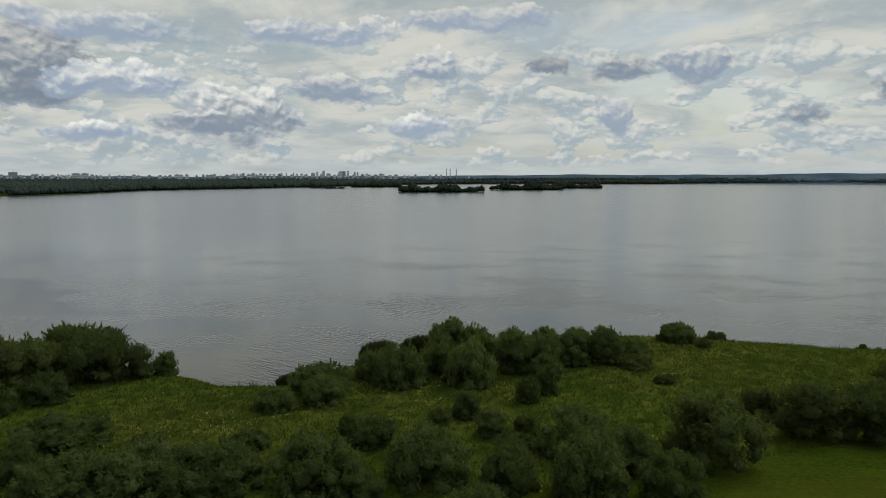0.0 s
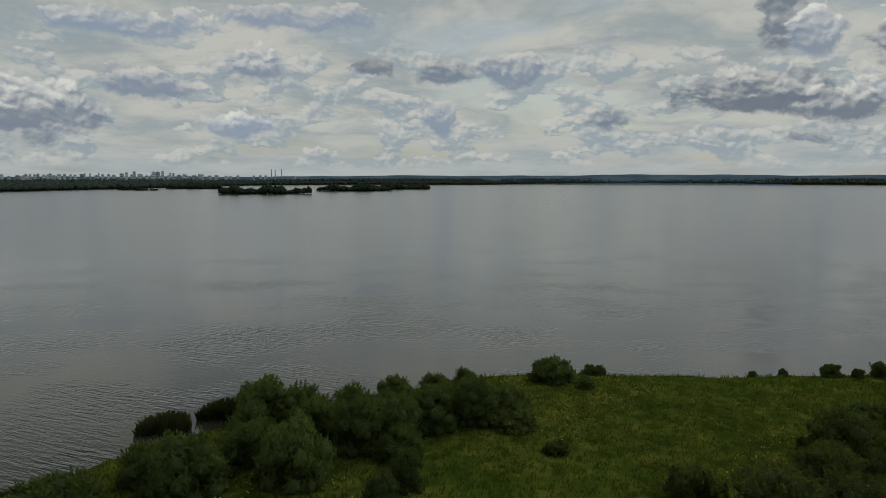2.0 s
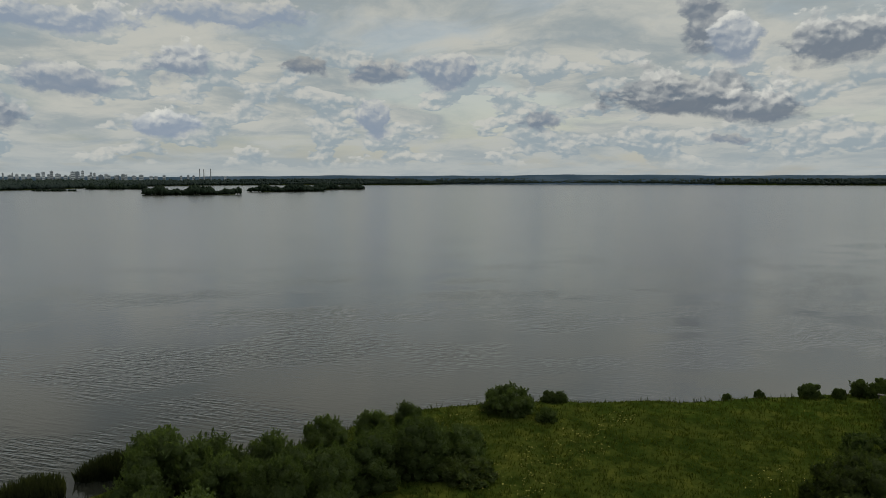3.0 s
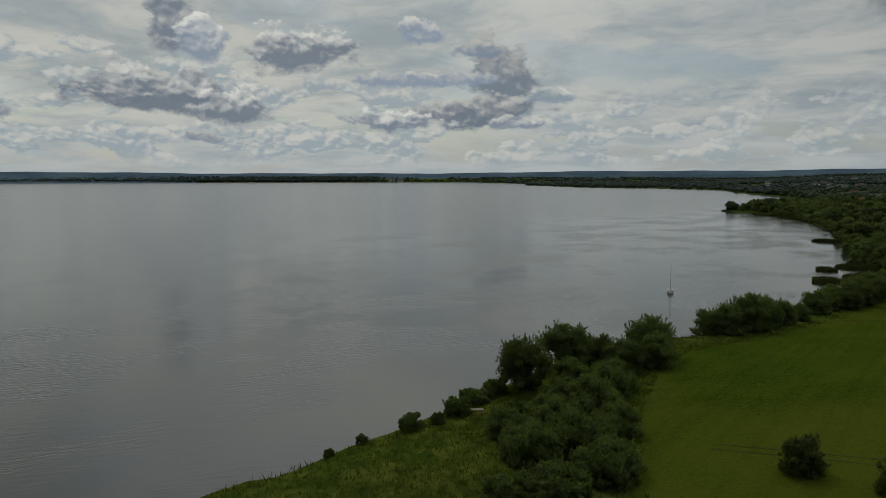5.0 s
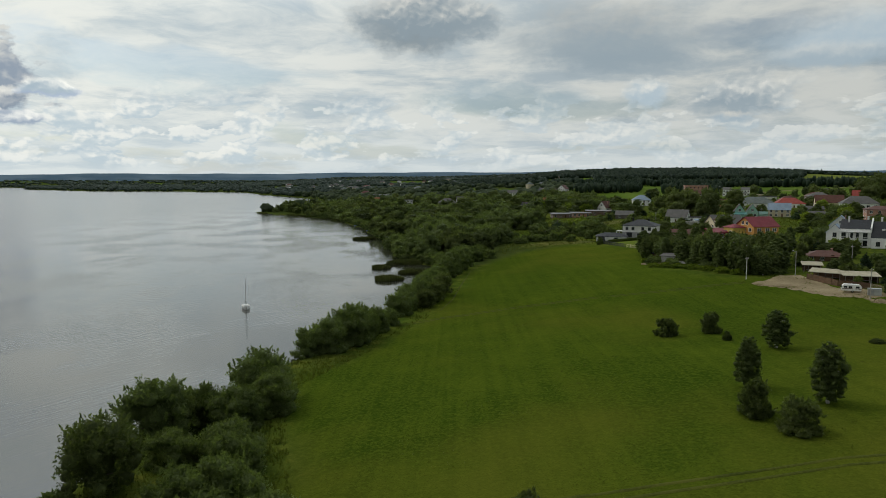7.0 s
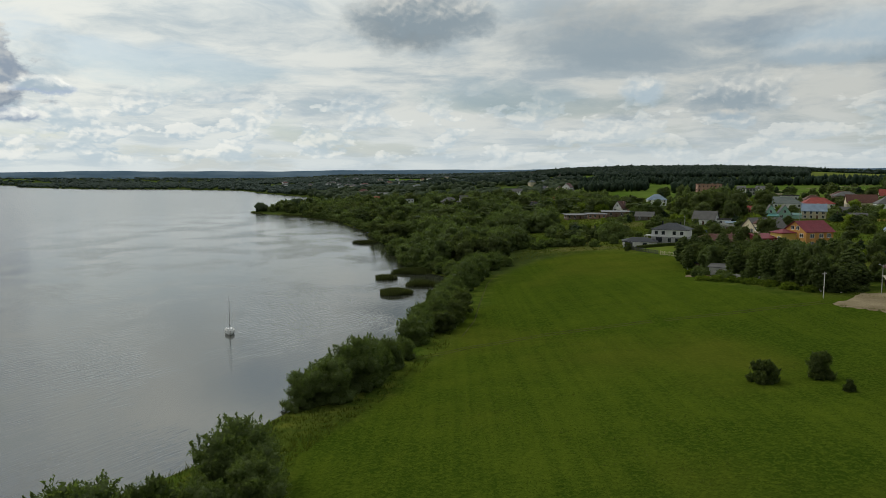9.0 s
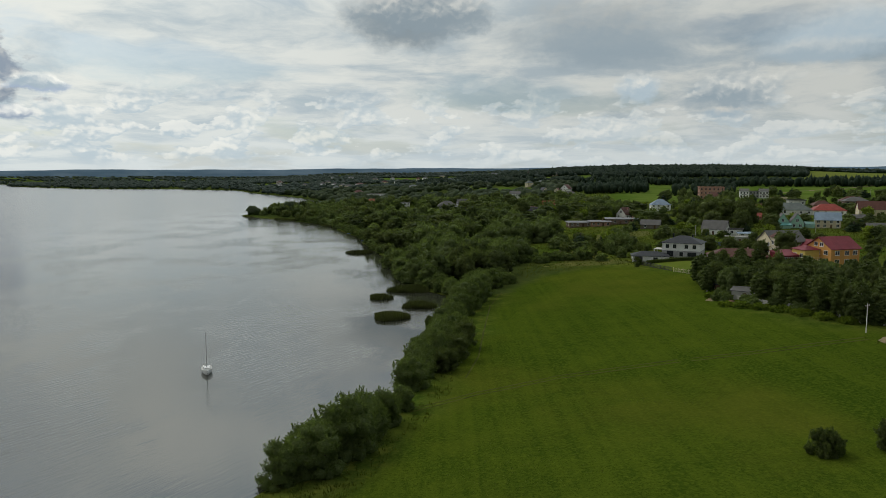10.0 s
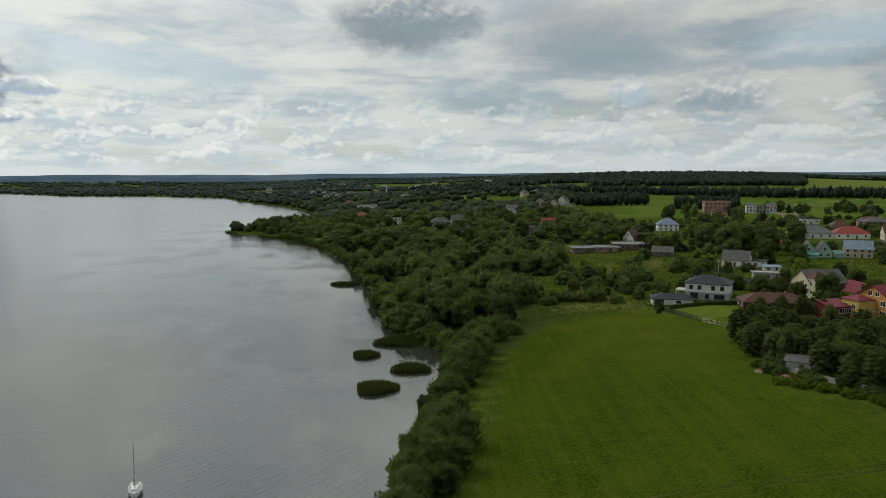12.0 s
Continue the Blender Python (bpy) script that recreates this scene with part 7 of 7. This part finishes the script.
reed_bed(-17.5, 181, 6.6, 6.2, 8, 2.1, 3200)
reed_bed(-9.3, 200, 6.6, 5.4, 4, 2.1, 2600)
reed_bed(-24.1, 216, 4.9, 4.4, 5, 2.0, 1700)
reed_bed(-14.6, 234, 9.4, 8.6, 10, 2.1, 4800)
reed_bed(-50.7, 364, 8.7, 4.8, 5, 2.1, 2400)
reed_bed(-16, 268, 7.0, 4.5, 30, 2.0, 2400)
reed_bed(-20.6, -157.0, 4.6, 2.6, 112, 3.2, 1800)
reed_bed(-26.6, -149.0, 4.8, 2.8, 112, 3.2, 2000)
reed_bed(4.5, -169, 2.4, 1.4, 120, 2.2, 900)
reed_bed(-78, 520, 10, 5, 120, 2.0, 1500)
reed_bed(-102, 570, 14, 5, 125, 2.0, 1800)
reed_bed(-160, 655, 30, 5, 135, 2.0, 2600)
reed_bed(-212, 705, 14, 4, 130, 1.8, 1500)


# ---- tall meadow growth by the shore ----
def meadow(name, label, n, seed, box_, test, h, width, mat, blades=3):
    rng = np.random.default_rng(seed)
    x0, y0, x1, y1 = box_
    x, y = rng.uniform(x0, x1, n), rng.uniform(y0, y1, n)
    ok = test(x, y)
    x, y = x[ok], y[ok]
    z = height(x, y)
    vs, total = [], len(x)
    for k in range(blades):
        a = rng.uniform(0, 6.28, total)
        hh = h * rng.uniform(0.5, 1.25, total)
        lx, ly = rng.normal(0, 0.35, total) * hh, rng.normal(0, 0.35, total) * hh
        ox, oy = rng.normal(0, 0.22, total), rng.normal(0, 0.22, total)
        dx, dy = np.cos(a) * width, np.sin(a) * width
        vs.append(np.stack([np.stack([x + ox - dx, y + oy - dy, z - 0.05], 1), np.stack([x + ox + dx, y + oy + dy, z - 0.05], 1), np.stack([x + ox + lx, y + oy + ly, z + hh], 1)], 1))
    verts = np.concatenate(vs).reshape(-1, 3)
    me = mesh_from(name, verts.tolist(), np.arange(len(verts)).reshape(-1, 3).tolist(), [mat])
    return tagged(new(name, me), label, "grass", kind="stuff")


def on_meadow(x, y):
    return (shore_distance(x, y) > 0.3) & (field_edge(x, y) < 1.0)


meadow("meadow_grass", "tall uncut grass and herbs of a shore meadow", 64000, 41, (-50, -215, 66, 60), on_meadow, 0.50, 0.075, TUFT)
meadow("shore_grass", "tall grass along the water's edge", 9000, 42, (-50, -215, 20, 240), lambda x, y: (np.abs(shore_distance(x, y) - 1.0) < 1.6), 1.1, 0.09, REED)
def umbels(name, label, n, seed, box_, test, h, r, mat):
    """Flat flower heads on stalks, each a small tilted disc of six corners."""
    rng = np.random.default_rng(seed)
    x0, y0, x1, y1 = box_
    x, y = rng.uniform(x0, x1, n), rng.uniform(y0, y1, n)
    ok = test(x, y)
    x, y = x[ok], y[ok]
    z = height(x, y) + h * rng.uniform(0.6, 1.2, len(x))
    rr = r * rng.uniform(0.5, 1.4, len(x))
    a = np.arange(6) * 1.0472
    tx, ty = rng.normal(0, 0.3, len(x)), rng.normal(0, 0.3, len(x))
    dx, dy = rr[:, None] * np.cos(a), rr[:, None] * np.sin(a)
    head = np.stack([x[:, None] + dx, y[:, None] + dy, z[:, None] + dx * tx[:, None] + dy * ty[:, None]], 2)
    stalk = np.stack([np.stack([x - 0.02, y, z - h * 1.3], 1), np.stack([x + 0.02, y, z - h * 1.3], 1), np.stack([x, y, z], 1)], 1)
    k = len(x)
    faces = np.arange(k * 6).reshape(-1, 6).tolist() + (np.arange(k * 3).reshape(-1, 3) + k * 6).tolist()
    me = mesh_from(name, np.concatenate([head.reshape(-1, 3), stalk.reshape(-1, 3)]).tolist(), faces, [mat, TUFT], [0] * k + [1] * k)
    return tagged(new(name, me), label, "flowers", kind="stuff")


umbels("yellow_flowers", "yellow flowering umbels in the meadow", 13000, 43, (-45, -190, 50, -40), lambda x, y: on_meadow(x, y) & (shore_distance(x, y) > 6) & (wave(x, y, 0.10, 0.9) + 0.5 * wave(x, y, 0.31, 2.0) > 0.45), 0.7, 0.085, FLOWER)
meadow("field_edge_grass", "longer grass along the field's edge", 12000, 44, (-30, -70, 60, 150), lambda x, y: (np.abs(field_edge(x, y) + 1.0) < 2.2), 0.6, 0.09, TUFT)
meadow("village_grass", "rough grass and weeds between gardens", 16000, 45, (30, 235, 260, 420), lambda x, y: (shore_distance(x, y) > 40) & (field_edge(x, y) < -2) & ~((x > 79) & (x < 112) & (y < 256)), 0.6, 0.14, TUFT)


YARD = [(91, 117), (97, 105), (105, 90), (114, 85), (121, 89), (120, 99), (112, 105), (114, 126), (106, 128), (99, 122)]
meadow("yard_weeds", "low weeds and grass growing into a gravel yard", 2600, 46, (88, 82, 124, 130), lambda x, y: np.array([within(YARD, a, b) for a, b in zip(x, y)]) & (wave(x, y, 0.35, 0.4) + 0.6 * wave(x, y, 0.9, 1.0) > 0.35), 0.28, 0.10, TUFT)
meadow("field_tufts", "taller tufts left standing in the hay field", 9000, 47, (0, -60, 130, 150), lambda x, y: (field_edge(x, y) > 1) & (wave(x, y, 0.13, 0.2) + 0.8 * wave(x, y, 0.05, 1.0) > 0.7), 0.22, 0.09, TUFT, 2)


# ---- the town on the skyline ----
# facade colour is raised to carry the distance haze over the town
CITY_WALL = plain("pale_panel_facade", (0.78, 0.79, 0.80), 0.8, 0, 0.05, 0.25, 0)
CITY_DARK = plain("dark_panel_facade", (0.28, 0.31, 0.35), 0.7, 0, 0.05, 0.25, 0)
BAND = plain("window_bands", (0.30, 0.32, 0.35), 0.3, 0, 0.05, 0.1, 0)
STACK = plain("pale_chimney_concrete", (0.45, 0.44, 0.43), 0.8, 0, 0.05, 0.2, 0)


def tower_block(bearing, r, w, h, mat, d=14, floors=None):
    """A slab of flats far off; bearing in degrees left of north."""
    x, y = 60 - r * math.sin(radians(bearing)), -120 + r * math.cos(radians(bearing))
    z = height1(x, y)
    root = thing("apartment_building", "pale high-rise flats far off on the skyline" if mat is CITY_WALL else "dark high-rise far off on the skyline", "building", pose(x, y, z, 0, 0, bearing), "high-rise skyline")
    part("wall", box(bmesh.new(), -w / 2, -d / 2, -2, w / 2, d / 2, h), mat, root)
    bm = bmesh.new()
    box(bm, -w / 2 - 0.3, -d / 2 - 0.3, h, w / 2 + 0.3, d / 2 + 0.3, h + 1)
    box(bm, -w * 0.12, -3, h + 1, w * 0.12, 3, h + 4)
    part("roof", bm, CITY_DARK, root)
    n = max(3, int(h / 9))
    for k in range(n):
        z0 = h * (k + 0.35) / n
        part("window_band", box(bmesh.new(), -w / 2 * 0.92, -d / 2 - 0.15, z0, w / 2 * 0.92, -d / 2 + 0.1, z0 + h / n * 0.4), BAND, root)


def skyline():
    rng = random.Random(17)
    b = 100.5
    while b < 134:
        dense = 1.0 if 102 < b < 117 else 0.45
        tall = 4 + 11 * math.exp(-((b - 106.5) / 2.6) ** 2) + 5 * math.exp(-((b - 112) / 4) ** 2)
        w = rng.uniform(7, 24)
        tower_block(b, rng.uniform(4250, 4480), w, 25 + tall * rng.uniform(0.3, 2.1), CITY_WALL if rng.random() < 0.85 else CITY_DARK)
        b += math.degrees(w / 4400) * 1.05 + rng.uniform(-0.1, 0.24) / dense
    for bb, w, h in ((129.9, 42, 44), (126.0, 40, 40), (125.4, 36, 40), (106.6, 22, 52), (98.8, 14, 36), (98.4, 14, 34), (99.3, 12, 33), (96.1, 10, 30)):
        tower_block(bb, 4350, w, h, CITY_DARK if bb > 129 else CITY_WALL)


skyline()


def smokestack(bearing, r, h):
    x, y = 60 - r * math.sin(radians(bearing)), -120 + r * math.cos(radians(bearing))
    root = thing("smokestack", "tall thin concrete smokestack on the skyline", "chimney", pose(x, y, height1(x, y)), "power station stacks")
    bm = bmesh.new()
    tube(bm, (0, 0, -2), (0, 0, h), 3.4, 2.0, 12)
    part("shaft", bm, STACK, root)
    bm = bmesh.new()
    tube(bm, (0, 0, h), (0, 0, h + 3), 2.3, 2.3, 12)
    part("rim", bm, CITY_DARK, root)


for b_ in (97.65, 97.95, 97.15):
    smokestack(b_, 4350, 72)
for b_, w_, h_ in ((43.0, 18, 34), (42.7, 16, 34), (42.2, 40, 18)):
    tower_block(b_, 4450, w_, h_, STACK)


# white villas and sheds far along the shore
def far_villa(x, y, rot, w, h):
    house("small pale house far along the wooded shore", x, y, rot, w, w * 0.7, h, "hip", h * 0.5, WHITE if int(x) % 3 else CREAM, (R_GREY, R_GREY, R_BROWN, R_GREEN)[int(abs(y)) % 4], 3, 1, 1, chim=0, group="far houses along the shore")


vr = random.Random(23)
for k in range(40):
    a_, r_ = radians(vr.uniform(-17, 13)), vr.uniform(1050, 2900)
    x_, y_ = math.sin(a_) * r_, math.cos(a_) * r_
    if dist1(x_, y_) > 25:
        far_villa(x_, y_, vr.uniform(-40, 40), vr.uniform(11, 20), vr.uniform(6, 9))
